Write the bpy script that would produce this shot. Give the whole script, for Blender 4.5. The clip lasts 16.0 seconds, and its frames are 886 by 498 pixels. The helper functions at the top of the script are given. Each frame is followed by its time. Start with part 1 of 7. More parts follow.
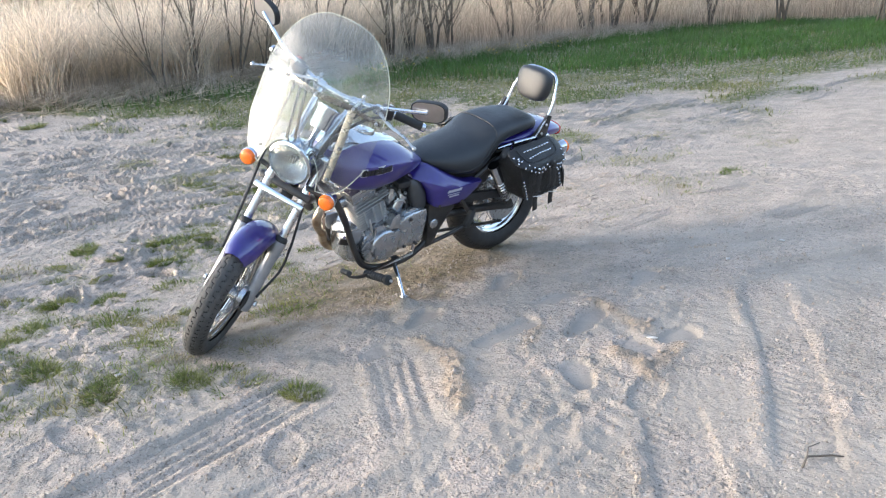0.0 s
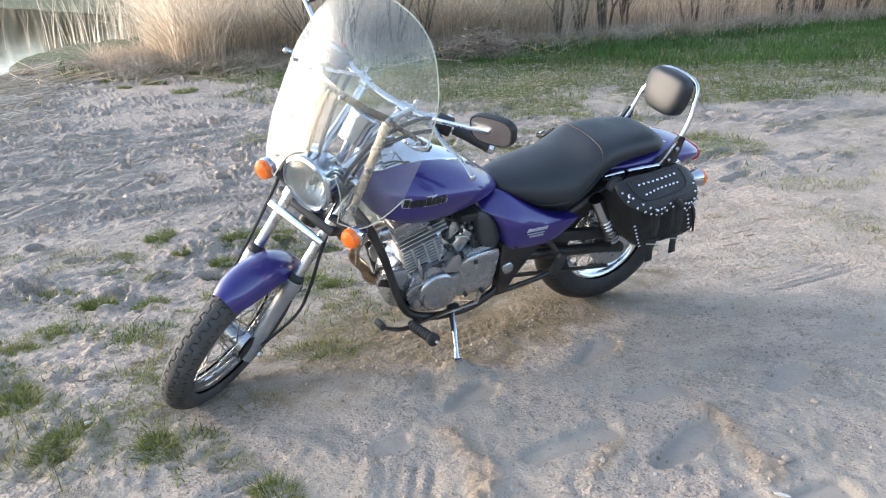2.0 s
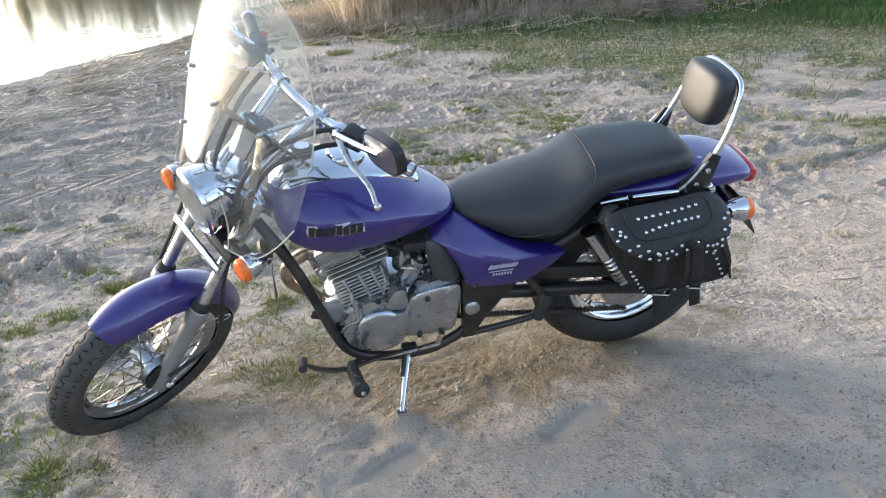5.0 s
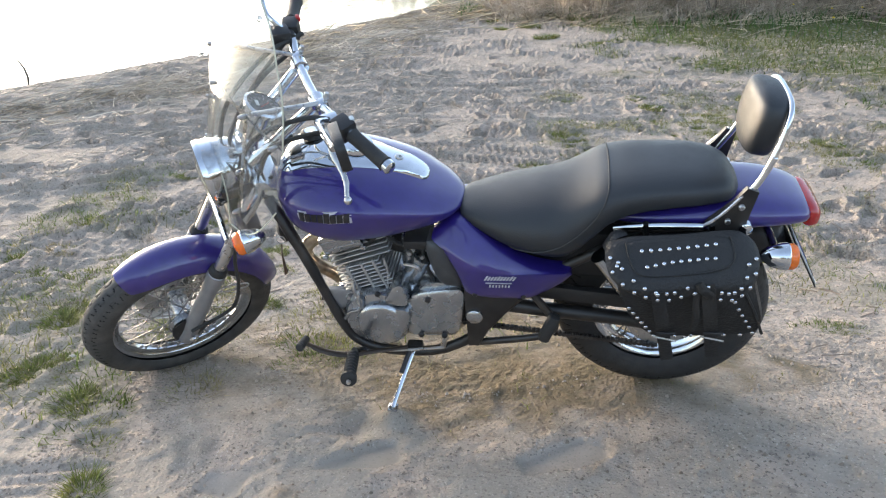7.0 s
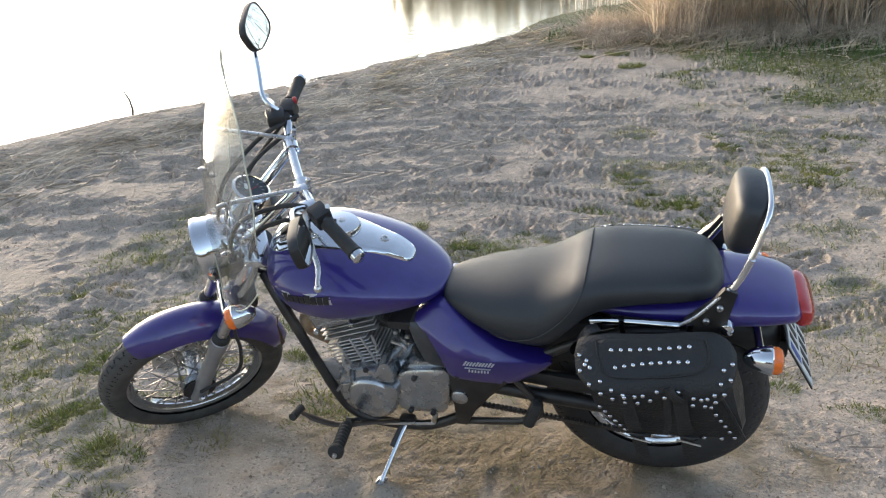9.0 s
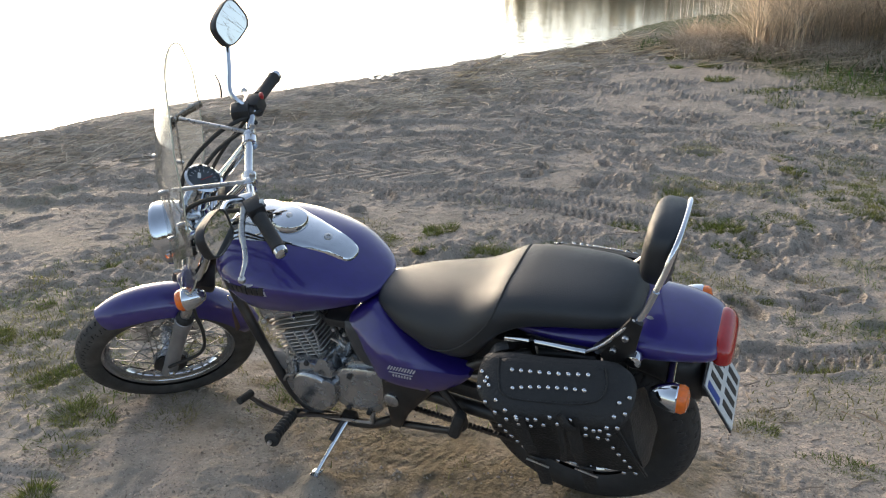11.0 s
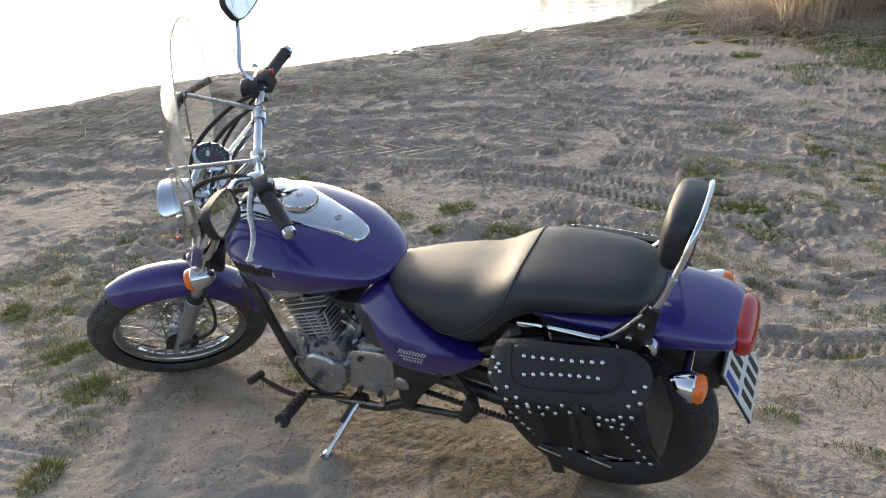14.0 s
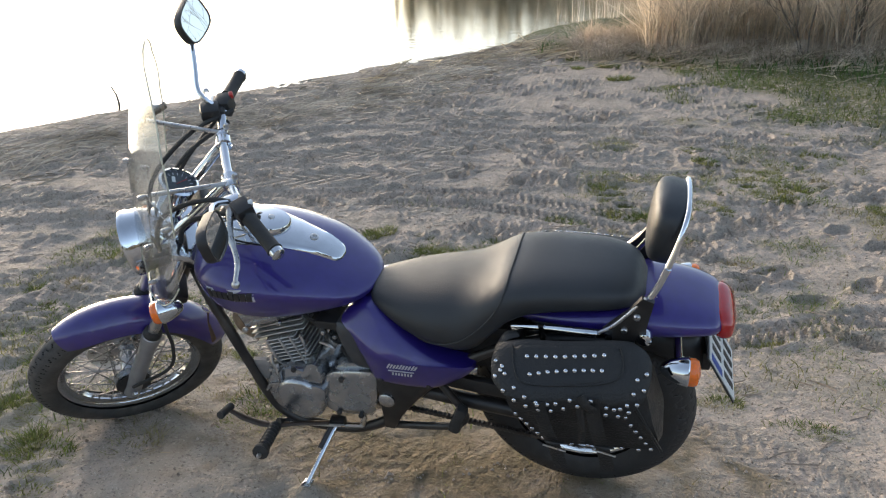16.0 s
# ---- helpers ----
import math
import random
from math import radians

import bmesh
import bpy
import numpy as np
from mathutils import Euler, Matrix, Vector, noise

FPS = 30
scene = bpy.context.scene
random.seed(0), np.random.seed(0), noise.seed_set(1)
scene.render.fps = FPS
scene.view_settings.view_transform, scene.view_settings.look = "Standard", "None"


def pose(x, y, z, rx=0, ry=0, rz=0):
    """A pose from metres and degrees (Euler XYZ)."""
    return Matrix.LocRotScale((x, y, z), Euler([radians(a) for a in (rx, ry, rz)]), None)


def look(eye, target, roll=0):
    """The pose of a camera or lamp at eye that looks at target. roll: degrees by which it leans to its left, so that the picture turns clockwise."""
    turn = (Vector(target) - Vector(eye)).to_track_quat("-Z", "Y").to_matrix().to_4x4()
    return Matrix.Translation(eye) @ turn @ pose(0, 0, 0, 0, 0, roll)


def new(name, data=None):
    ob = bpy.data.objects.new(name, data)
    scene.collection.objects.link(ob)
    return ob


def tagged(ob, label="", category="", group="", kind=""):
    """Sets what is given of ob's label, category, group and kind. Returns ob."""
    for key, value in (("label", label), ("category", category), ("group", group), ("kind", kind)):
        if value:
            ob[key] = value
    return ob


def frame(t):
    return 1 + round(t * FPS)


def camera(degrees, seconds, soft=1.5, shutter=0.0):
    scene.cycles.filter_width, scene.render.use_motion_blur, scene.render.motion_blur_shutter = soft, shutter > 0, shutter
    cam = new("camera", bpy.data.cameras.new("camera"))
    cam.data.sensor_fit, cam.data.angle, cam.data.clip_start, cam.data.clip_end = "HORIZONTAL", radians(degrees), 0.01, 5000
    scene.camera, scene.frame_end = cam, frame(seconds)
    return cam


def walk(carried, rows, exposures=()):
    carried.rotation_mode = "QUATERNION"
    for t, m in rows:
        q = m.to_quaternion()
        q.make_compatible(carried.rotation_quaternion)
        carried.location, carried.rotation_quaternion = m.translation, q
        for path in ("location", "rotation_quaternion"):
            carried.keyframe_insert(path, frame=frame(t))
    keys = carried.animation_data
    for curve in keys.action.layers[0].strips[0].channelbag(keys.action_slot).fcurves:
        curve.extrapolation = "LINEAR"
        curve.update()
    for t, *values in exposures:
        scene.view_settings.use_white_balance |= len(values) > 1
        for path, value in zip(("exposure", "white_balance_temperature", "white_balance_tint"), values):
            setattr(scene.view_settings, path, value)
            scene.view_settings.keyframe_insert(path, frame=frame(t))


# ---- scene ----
cam = camera(60.7, 16.0, soft=1.2)
PATH = [
    (0, (-1.9281, -3.0767, 1.4328), (-0.7611, -1.5845, 0.7729), -2.49),
    (0.5, (-1.7417, -2.8988, 1.4093), (-0.6247, -1.3798, 0.7244), -1.02),
    (1, (-1.5611, -2.7646, 1.4106), (-0.4839, -1.2326, 0.6919), -1.51),
    (1.5, (-1.3015, -2.6653, 1.4073), (-0.428, -0.9948, 0.7215), -0.73),
    (2, (-1.134, -2.5666, 1.4088), (-0.3385, -0.8655, 0.7035), -1.07),
    (2.5, (-1.0089, -2.4473, 1.4271), (-0.2767, -0.7371, 0.6766), -1.94),
    (3, (-0.839, -2.4129, 1.4152), (-0.2572, -0.6555, 0.6425), -1.93),
    (3.5, (-0.6266, -2.4136, 1.42), (-0.1441, -0.6336, 0.6308), -0.86),
    (6, (0.0484, -2.2343, 1.4213), (0.0845, -0.3877, 0.6384), -3.48),
    (6.5, (0.2313, -2.236, 1.4168), (0.0588, -0.3989, 0.6298), -1.69),
    (7, (0.3965, -2.2216, 1.4176), (0.1126, -0.4089, 0.6069), -1.87),
    (7.5, (0.4508, -2.1203, 1.4331), (0.1568, -0.3456, 0.5455), -1.14),
    (8, (0.4944, -2.0976, 1.4912), (0.1904, -0.3675, 0.5225), -1.03),
    (8.5, (0.6171, -2.0953, 1.5467), (0.1216, -0.3324, 0.728), -2.11),
    (9, (0.7033, -2.0878, 1.5732), (0.1599, -0.3127, 0.813), -3.53),
    (9.5, (0.8036, -2.0798, 1.57), (0.2337, -0.3096, 0.818), -2.41),
    (12, (1.1953, -1.8811, 1.5871), (0.3316, -0.2422, 0.8177), -1.62),
    (12.5, (1.1824, -1.8815, 1.5836), (0.3177, -0.2489, 0.8018), -1.54),
    (13, (1.1706, -1.8857, 1.5769), (0.336, -0.2461, 0.7773), -1.86),
    (13.5, (1.1446, -1.8826, 1.573), (0.3009, -0.2566, 0.7555), -1.71),
    (14, (1.1057, -1.8871, 1.5747), (0.2911, -0.2437, 0.7625), -1.51),
    (14.5, (1.0526, -1.9055, 1.5802), (0.2821, -0.2172, 0.8187), -1.3),
    (15, (0.9806, -1.9238, 1.5762), (0.3348, -0.1865, 0.8088), -1.58),
    (15.5, (0.9239, -1.955, 1.5723), (0.3411, -0.1933, 0.8102), -1.36),
    (16, (0.8744, -2.0246, 1.5429), (0.3399, -0.2392, 0.8006), -1.49),
]
walk(cam, [(t, look(eye, target, roll)) for t, eye, target, roll in PATH],
     [(0, 2.02, 5600, 10), (3.5, 1.91, 5780, 10), (6.5, 1.9, 5980, 10), (8.0, 2.0, 6130, 10), (9.0, 1.55, 6180, 10), (12.5, 1.08, 6180, 10), (13.2, 1.13, 6180, 10), (14.0, 1.25, 6180, 10), (15.0, 1.21, 6180, 10), (16, 1.28, 6130, 10)])

# ---- sky and sun ----
SUN_AZ, SUN_EL = -52.0, 14.0        # degrees from +y towards +x, and above the horizon
world = bpy.data.worlds.new("evening_sky")
world.use_nodes = True
scene.world = world
wn, wl = world.node_tree.nodes, world.node_tree.links
sky = wn.new("ShaderNodeTexSky")
sky.sky_type, sky.sun_disc = "NISHITA", False
sky.sun_elevation, sky.sun_rotation = radians(SUN_EL), radians(SUN_AZ)
sky.air_density, sky.dust_density, sky.ozone_density = 1.0, 1.5, 0.3
haze = wn.new("ShaderNodeHueSaturation")        # thin evening haze whitens the sky
haze.inputs["Saturation"].default_value = 0.72
wl.new(sky.outputs[0], haze.inputs["Color"])
wl.new(haze.outputs[0], wn["Background"].inputs[0])
wn["Background"].inputs[1].default_value = 0.15
sun = new("sun", bpy.data.lights.new("sun", "SUN"))
sun.data.energy, sun.data.angle, sun.data.color = 0.68, radians(9), (1.0, 0.77, 0.54)
sun_dir = Vector((math.sin(radians(SUN_AZ)) * math.cos(radians(SUN_EL)), math.cos(radians(SUN_AZ)) * math.cos(radians(SUN_EL)), math.sin(radians(SUN_EL))))
sun.matrix_world = look(sun_dir * 50, (0, 0, 0))


# ---- materials ----
def mat(name, color, rough=0.5, metal=0.0, vary=0.0, scale=20.0, bump=0.0, bump_scale=60.0, detail=4.0, coat=0.0, second=None, second_scale=3.0, spec=0.5, rough_vary=0.0, rand=0.0, thin=0.0):
    """A surface with colour grain at two scales, fine relief and, if wanted, a clear coat."""
    m = bpy.data.materials.new(name)
    m.use_nodes = True
    n, l = m.node_tree.nodes, m.node_tree.links
    b = n["Principled BSDF"]
    b.inputs["Roughness"].default_value, b.inputs["Metallic"].default_value = rough, metal
    b.inputs["Coat Weight"].default_value, b.inputs["Coat Roughness"].default_value = coat, 0.05
    b.inputs["Specular IOR Level"].default_value = spec
    b.inputs["Base Color"].default_value = (*color, 1)
    geo = n.new("ShaderNodeNewGeometry")
    tc = n.new("ShaderNodeTexCoord")
    out = None
    if vary or second:
        t1 = n.new("ShaderNodeTexNoise")
        t1.inputs["Scale"].default_value, t1.inputs["Detail"].default_value = scale, detail
        l.new(tc.outputs["Object"], t1.inputs["Vector"])
        ramp = n.new("ShaderNodeMapRange")
        ramp.inputs["From Min"].default_value, ramp.inputs["From Max"].default_value = 0.25, 0.75
        ramp.inputs["To Min"].default_value, ramp.inputs["To Max"].default_value = 1 - vary, 1 + vary
        l.new(t1.outputs["Fac"], ramp.inputs["Value"])
        mul = n.new("ShaderNodeMix")
        mul.data_type, mul.blend_type = "RGBA", "MULTIPLY"
        mul.inputs["Factor"].default_value = 1.0
        l.new(ramp.outputs["Result"], mul.inputs["B"])
        if second:
            t2 = n.new("ShaderNodeTexNoise")
            t2.inputs["Scale"].default_value, t2.inputs["Detail"].default_value = second_scale, 5.0
            l.new(tc.outputs["Object"], t2.inputs["Vector"])
            r2 = n.new("ShaderNodeMapRange")
            r2.inputs["From Min"].default_value, r2.inputs["From Max"].default_value = 0.38, 0.62
            l.new(t2.outputs["Fac"], r2.inputs["Value"])
            mx = n.new("ShaderNodeMix")
            mx.data_type = "RGBA"
            mx.inputs["A"].default_value, mx.inputs["B"].default_value = (*color, 1), (*second, 1)
            l.new(r2.outputs["Result"], mx.inputs["Factor"])
            l.new(mx.outputs["Result"], mul.inputs["A"])
        else:
            mul.inputs["A"].default_value = (*color, 1)
        out = mul.outputs["Result"]
        if rand:
            r3 = n.new("ShaderNodeMapRange")
            r3.inputs["To Min"].default_value, r3.inputs["To Max"].default_value = 1 - rand, 1 + rand
            l.new(geo.outputs["Random Per Island"], r3.inputs["Value"])
            m3 = n.new("ShaderNodeMix")
            m3.data_type, m3.blend_type = "RGBA", "MULTIPLY"
            m3.inputs["Factor"].default_value = 1.0
            l.new(out, m3.inputs["A"])
            l.new(r3.outputs["Result"], m3.inputs["B"])
            out = m3.outputs["Result"]
        l.new(out, b.inputs["Base Color"])
        if rough_vary:
            r4 = n.new("ShaderNodeMapRange")
            r4.inputs["From Min"].default_value, r4.inputs["From Max"].default_value = 0.3, 0.7
            r4.inputs["To Min"].default_value, r4.inputs["To Max"].default_value = max(0.0, rough - rough_vary), rough + rough_vary
            l.new(t1.outputs["Fac"], r4.inputs["Value"])
            l.new(r4.outputs["Result"], b.inputs["Roughness"])
    if bump:
        t3 = n.new("ShaderNodeTexNoise")
        t3.inputs["Scale"].default_value, t3.inputs["Detail"].default_value = bump_scale, 6.0
        l.new(tc.outputs["Object"], t3.inputs["Vector"])
        bp = n.new("ShaderNodeBump")
        bp.inputs["Strength"].default_value, bp.inputs["Distance"].default_value = bump, 0.01
        l.new(t3.outputs["Fac"], bp.inputs["Height"])
        l.new(bp.outputs["Normal"], b.inputs["Normal"])
    if thin:
        tr, mx2 = n.new("ShaderNodeBsdfTranslucent"), n.new("ShaderNodeMixShader")
        mx2.inputs[0].default_value = thin
        tr.inputs["Color"].default_value = (*color, 1)
        if out:
            l.new(out, tr.inputs["Color"])
        l.new(b.outputs[0], mx2.inputs[1])
        l.new(tr.outputs[0], mx2.inputs[2])
        l.new(mx2.outputs[0], n["Material Output"].inputs["Surface"])
    return m


def clear(name, tint, haze, ior=1.49, rough=0.02):
    """A thin clear sheet: it lets light straight through, shines by its angle and is a little hazed with scratches and dust."""
    m = bpy.data.materials.new(name)
    m.use_nodes = True
    n, l = m.node_tree.nodes, m.node_tree.links
    out = n["Material Output"]
    thru, dust, gloss, fres = n.new("ShaderNodeBsdfTransparent"), n.new("ShaderNodeBsdfTranslucent"), n.new("ShaderNodeBsdfGlossy"), n.new("ShaderNodeLayerWeight")
    thru.inputs["Color"].default_value = (*tint, 1)
    dust.inputs["Color"].default_value = (0.9, 0.9, 0.88, 1)
    gloss.inputs["Roughness"].default_value, fres.inputs["Blend"].default_value = rough, 0.5
    pw, sc = n.new("ShaderNodeMath"), n.new("ShaderNodeMath")
    pw.operation, sc.operation = "POWER", "MULTIPLY_ADD"
    f0 = ((ior - 1) / (ior + 1)) ** 2
    pw.inputs[1].default_value, sc.inputs[1].default_value, sc.inputs[2].default_value = 5.0, 1 - f0, f0
    l.new(fres.outputs["Facing"], pw.inputs[0])
    l.new(pw.outputs[0], sc.inputs[0])
    tc, tn, rg = n.new("ShaderNodeTexCoord"), n.new("ShaderNodeTexNoise"), n.new("ShaderNodeMapRange")
    tn.inputs["Scale"].default_value, tn.inputs["Detail"].default_value = 9.0, 8.0
    rg.inputs["From Min"].default_value, rg.inputs["From Max"].default_value = 0.3, 0.7
    rg.inputs["To Min"].default_value, rg.inputs["To Max"].default_value = haze * 0.6, haze * 1.4
    l.new(tc.outputs["Object"], tn.inputs["Vector"])
    l.new(tn.outputs["Fac"], rg.inputs["Value"])
    a, b = n.new("ShaderNodeMixShader"), n.new("ShaderNodeMixShader")
    l.new(rg.outputs["Result"], a.inputs[0])
    l.new(thru.outputs[0], a.inputs[1])
    l.new(dust.outputs[0], a.inputs[2])
    l.new(sc.outputs[0], b.inputs[0])
    l.new(a.outputs[0], b.inputs[1])
    l.new(gloss.outputs[0], b.inputs[2])
    l.new(b.outputs[0], out.inputs["Surface"])
    return m


PURPLE = mat("purple_paint", (0.018, 0.0095, 0.14), 0.42, 0.1, 0.1, 40, coat=1.0, second=(0.021, 0.011, 0.155), second_scale=5)
CHROME = mat("chrome", (0.62, 0.65, 0.69), 0.07, 1.0, 0.06, 30, rough_vary=0.05)
RIM = mat("polished_rim", (0.6, 0.61, 0.63), 0.16, 1.0, 0.1, 30, rough_vary=0.08)
STEEL = mat("brushed_steel", (0.55, 0.55, 0.55), 0.32, 1.0, 0.15, 60, rough_vary=0.1)
ALLOY = mat("cast_alloy", (0.42, 0.44, 0.46), 0.24, 0.9, 0.08, 25, bump=0.05, bump_scale=250, second=(0.38, 0.39, 0.41), second_scale=5, rough_vary=0.08)
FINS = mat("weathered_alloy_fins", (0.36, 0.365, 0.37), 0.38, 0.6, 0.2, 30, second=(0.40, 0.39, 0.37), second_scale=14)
# near-black colour puts the shade between the fins into the cylinder
FINDARK = mat("shaded_fin_roots", (0.09, 0.088, 0.085), 0.6, 0.3, 0.2, 30)
IRON = mat("brown_dark_iron", (0.07, 0.055, 0.045), 0.5, 0.6, 0.2, 60)
DULL = mat("dull_stainless", (0.29, 0.27, 0.25), 0.25, 1.0, 0.12, 40, rough_vary=0.08)
SPOKE = mat("dull_spoke_steel", (0.3, 0.29, 0.28), 0.4, 0.9, 0.15, 60)
SLIDER = mat("grey_fork_alloy", (0.3, 0.3, 0.31), 0.45, 0.55, 0.12, 30, bump=0.05, bump_scale=200)
BLACKP = mat("black_frame_paint", (0.012, 0.012, 0.013), 0.38, 0.0, 0.3, 18, second=(0.035, 0.031, 0.028), second_scale=11)
PLASTIC = mat("black_plastic", (0.016, 0.016, 0.017), 0.5, 0.0, 0.25, 50, bump=0.1, bump_scale=300)
GREYP = mat("dark_grey_panel", (0.05, 0.052, 0.056), 0.45, 0.0, 0.15, 30)
RUBBER = mat("rubber", (0.022, 0.022, 0.022), 0.7, 0.0, 0.25, 40, bump=0.15, bump_scale=150)
GROOVE = mat("dark_tread_groove", (0.018, 0.018, 0.018), 0.9, 0.0, 0.2, 60, spec=0.1)
TYRE = mat("dusty_tyre_rubber", (0.042, 0.042, 0.042), 0.75, 0.0, 0.3, 30, bump=0.2, bump_scale=120, second=(0.065, 0.061, 0.056), second_scale=7)
TYREDARK = mat("black_tyre_rubber", (0.022, 0.022, 0.024), 0.65, 0.0, 0.25, 30, bump=0.15, bump_scale=120, second=(0.026, 0.025, 0.024), second_scale=7)
VINYL = mat("black_seat_vinyl", (0.019, 0.0215, 0.025), 0.45, 0.0, 0.15, 14, bump=0.18, bump_scale=420, spec=0.5, rough_vary=0.06)
PIPING = mat("grey_piping", (0.05, 0.05, 0.05), 0.5, 0.0, 0.1, 40, spec=0.15)
LEATHER = mat("black_bag_leather", (0.017, 0.0172, 0.018), 0.5, 0.0, 0.3, 22, bump=0.35, bump_scale=160, second=(0.02, 0.019, 0.018), second_scale=8, rough_vary=0.12, spec=0.36)
RED = mat("red_tail_lens", (0.36, 0.012, 0.012), 0.2, 0.0, 0.12, 60, coat=0.6)
AMBER = mat("amber_lens", (0.8, 0.16, 0.01), 0.25, 0.0, 0.15, 90, bump=0.2, bump_scale=220, coat=0.6)
PLATE = mat("white_plate", (0.62, 0.64, 0.64), 0.4, 0.0, 0.06, 30)
PLATEBLUE = mat("plate_blue", (0.02, 0.06, 0.3), 0.4, 0.0, 0.06, 30)
INK = mat("black_ink", (0.012, 0.012, 0.014), 0.5, 0.0, 0.1, 30)
SILVERINK = mat("silver_decal", (0.5, 0.5, 0.56), 0.4, 0.2, 0.1, 60)
RUST = mat("heat_stained_pipe", (0.55, 0.48, 0.38), 0.3, 0.85, 0.25, 25, second=(0.30, 0.22, 0.15), second_scale=16)
DIAL = mat("dial_face", (0.05, 0.06, 0.07), 0.4, 0.0, 0.1, 30)
SMOKED = mat("smoky_polished_metal", (0.45, 0.42, 0.40), 0.3, 1.0, 0.08, 30)
SILVERED = mat("silvered_reflector", (0.9, 0.91, 0.92), 0.06, 1.0, 0.05, 30)
MIRROR = mat("mirror_glass", (0.86, 0.88, 0.88), 0.01, 1.0)
GLASS = clear("lamp_glass", (0.95, 0.96, 0.96), 0.06, 1.45, 0.05)
ACRYLIC = clear("windshield_acrylic", (0.985, 0.99, 0.98), 0.06)
YELLOWED = mat("yellowed_edge", (0.52, 0.52, 0.42), 0.3, 0.0, 0.1, 30)
REDSW = mat("red_switch", (0.35, 0.02, 0.02), 0.4, 0.0, 0.1, 30)
REED = mat("dry_reed", (0.76, 0.67, 0.55), 0.8, 0.0, 0.2, 3, second=(0.62, 0.53, 0.42), second_scale=1.2, rand=0.45, thin=0.62)
BRUSH = mat("brown_brush", (0.58, 0.48, 0.365), 0.85, 0.0, 0.2, 3, second=(0.46, 0.37, 0.28), second_scale=1.2, rand=0.4, thin=0.6)
TWIGS = mat("grey_brown_twigs", (0.34, 0.27, 0.21), 0.85, 0.0, 0.25, 6, second=(0.24, 0.19, 0.145), second_scale=3)
LITTER = mat("reed_litter", (0.56, 0.48, 0.385), 0.85, 0.0, 0.2, 4, second=(0.26, 0.21, 0.15), second_scale=2, rand=0.35)
GRASSM = mat("grass_blades", (0.075, 0.11, 0.022), 0.6, 0.0, 0.2, 2, second=(0.145, 0.145, 0.046), second_scale=0.8, rand=0.4, thin=0.4)
TUFTM = mat("tuft_blades", (0.105, 0.15, 0.026), 0.6, 0.0, 0.25, 2, second=(0.185, 0.178, 0.058), second_scale=1.5, rand=0.45, thin=0.4)
LUSH = mat("lush_grass_blades", (0.06, 0.128, 0.019), 0.6, 0.0, 0.2, 2, second=(0.062, 0.115, 0.026), second_scale=0.8, rand=0.35, thin=0.4)
STRAW = mat("pale_straw", (0.62, 0.54, 0.4), 0.8, 0.0, 0.2, 4, second=(0.48, 0.4, 0.28), second_scale=2, rand=0.3, thin=0.4)
DRYGRASS = mat("dry_grass_blades", (0.32, 0.26, 0.15), 0.8, 0.0, 0.2, 3, second=(0.2, 0.19, 0.09), second_scale=2, rand=0.35, thin=0.4)
YELLOW = mat("dandelion_yellow", (0.75, 0.55, 0.03), 0.6, 0.0, 0.1, 30)
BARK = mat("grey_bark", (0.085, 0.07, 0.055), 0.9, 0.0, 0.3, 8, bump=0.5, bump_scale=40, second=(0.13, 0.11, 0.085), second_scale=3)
# distance haze is put into this colour, paler than bare wood
FARWOOD = mat("haze_paled_far_wood", (0.56, 0.49, 0.36), 0.95, 0.0, 0.25, 0.3, second=(0.48, 0.44, 0.3), second_scale=0.12, rand=0.3, thin=0.7)
STONE = mat("pale_stone", (0.5, 0.48, 0.45), 0.7, 0.0, 0.15, 30)
GRIT = mat("grit", (0.30, 0.25, 0.2), 0.8, 0.0, 0.2, 30, rand=0.35, second=(0.22, 0.17, 0.13), second_scale=2)
CLOD = mat("sand_clod", (0.31, 0.245, 0.185), 0.9, 0.0, 0.2, 60, rand=0.22, second=(0.34, 0.3, 0.26), second_scale=3, spec=0.2)
CORK = mat("brown_tag", (0.09, 0.055, 0.035), 0.7, 0.0, 0.2, 30)


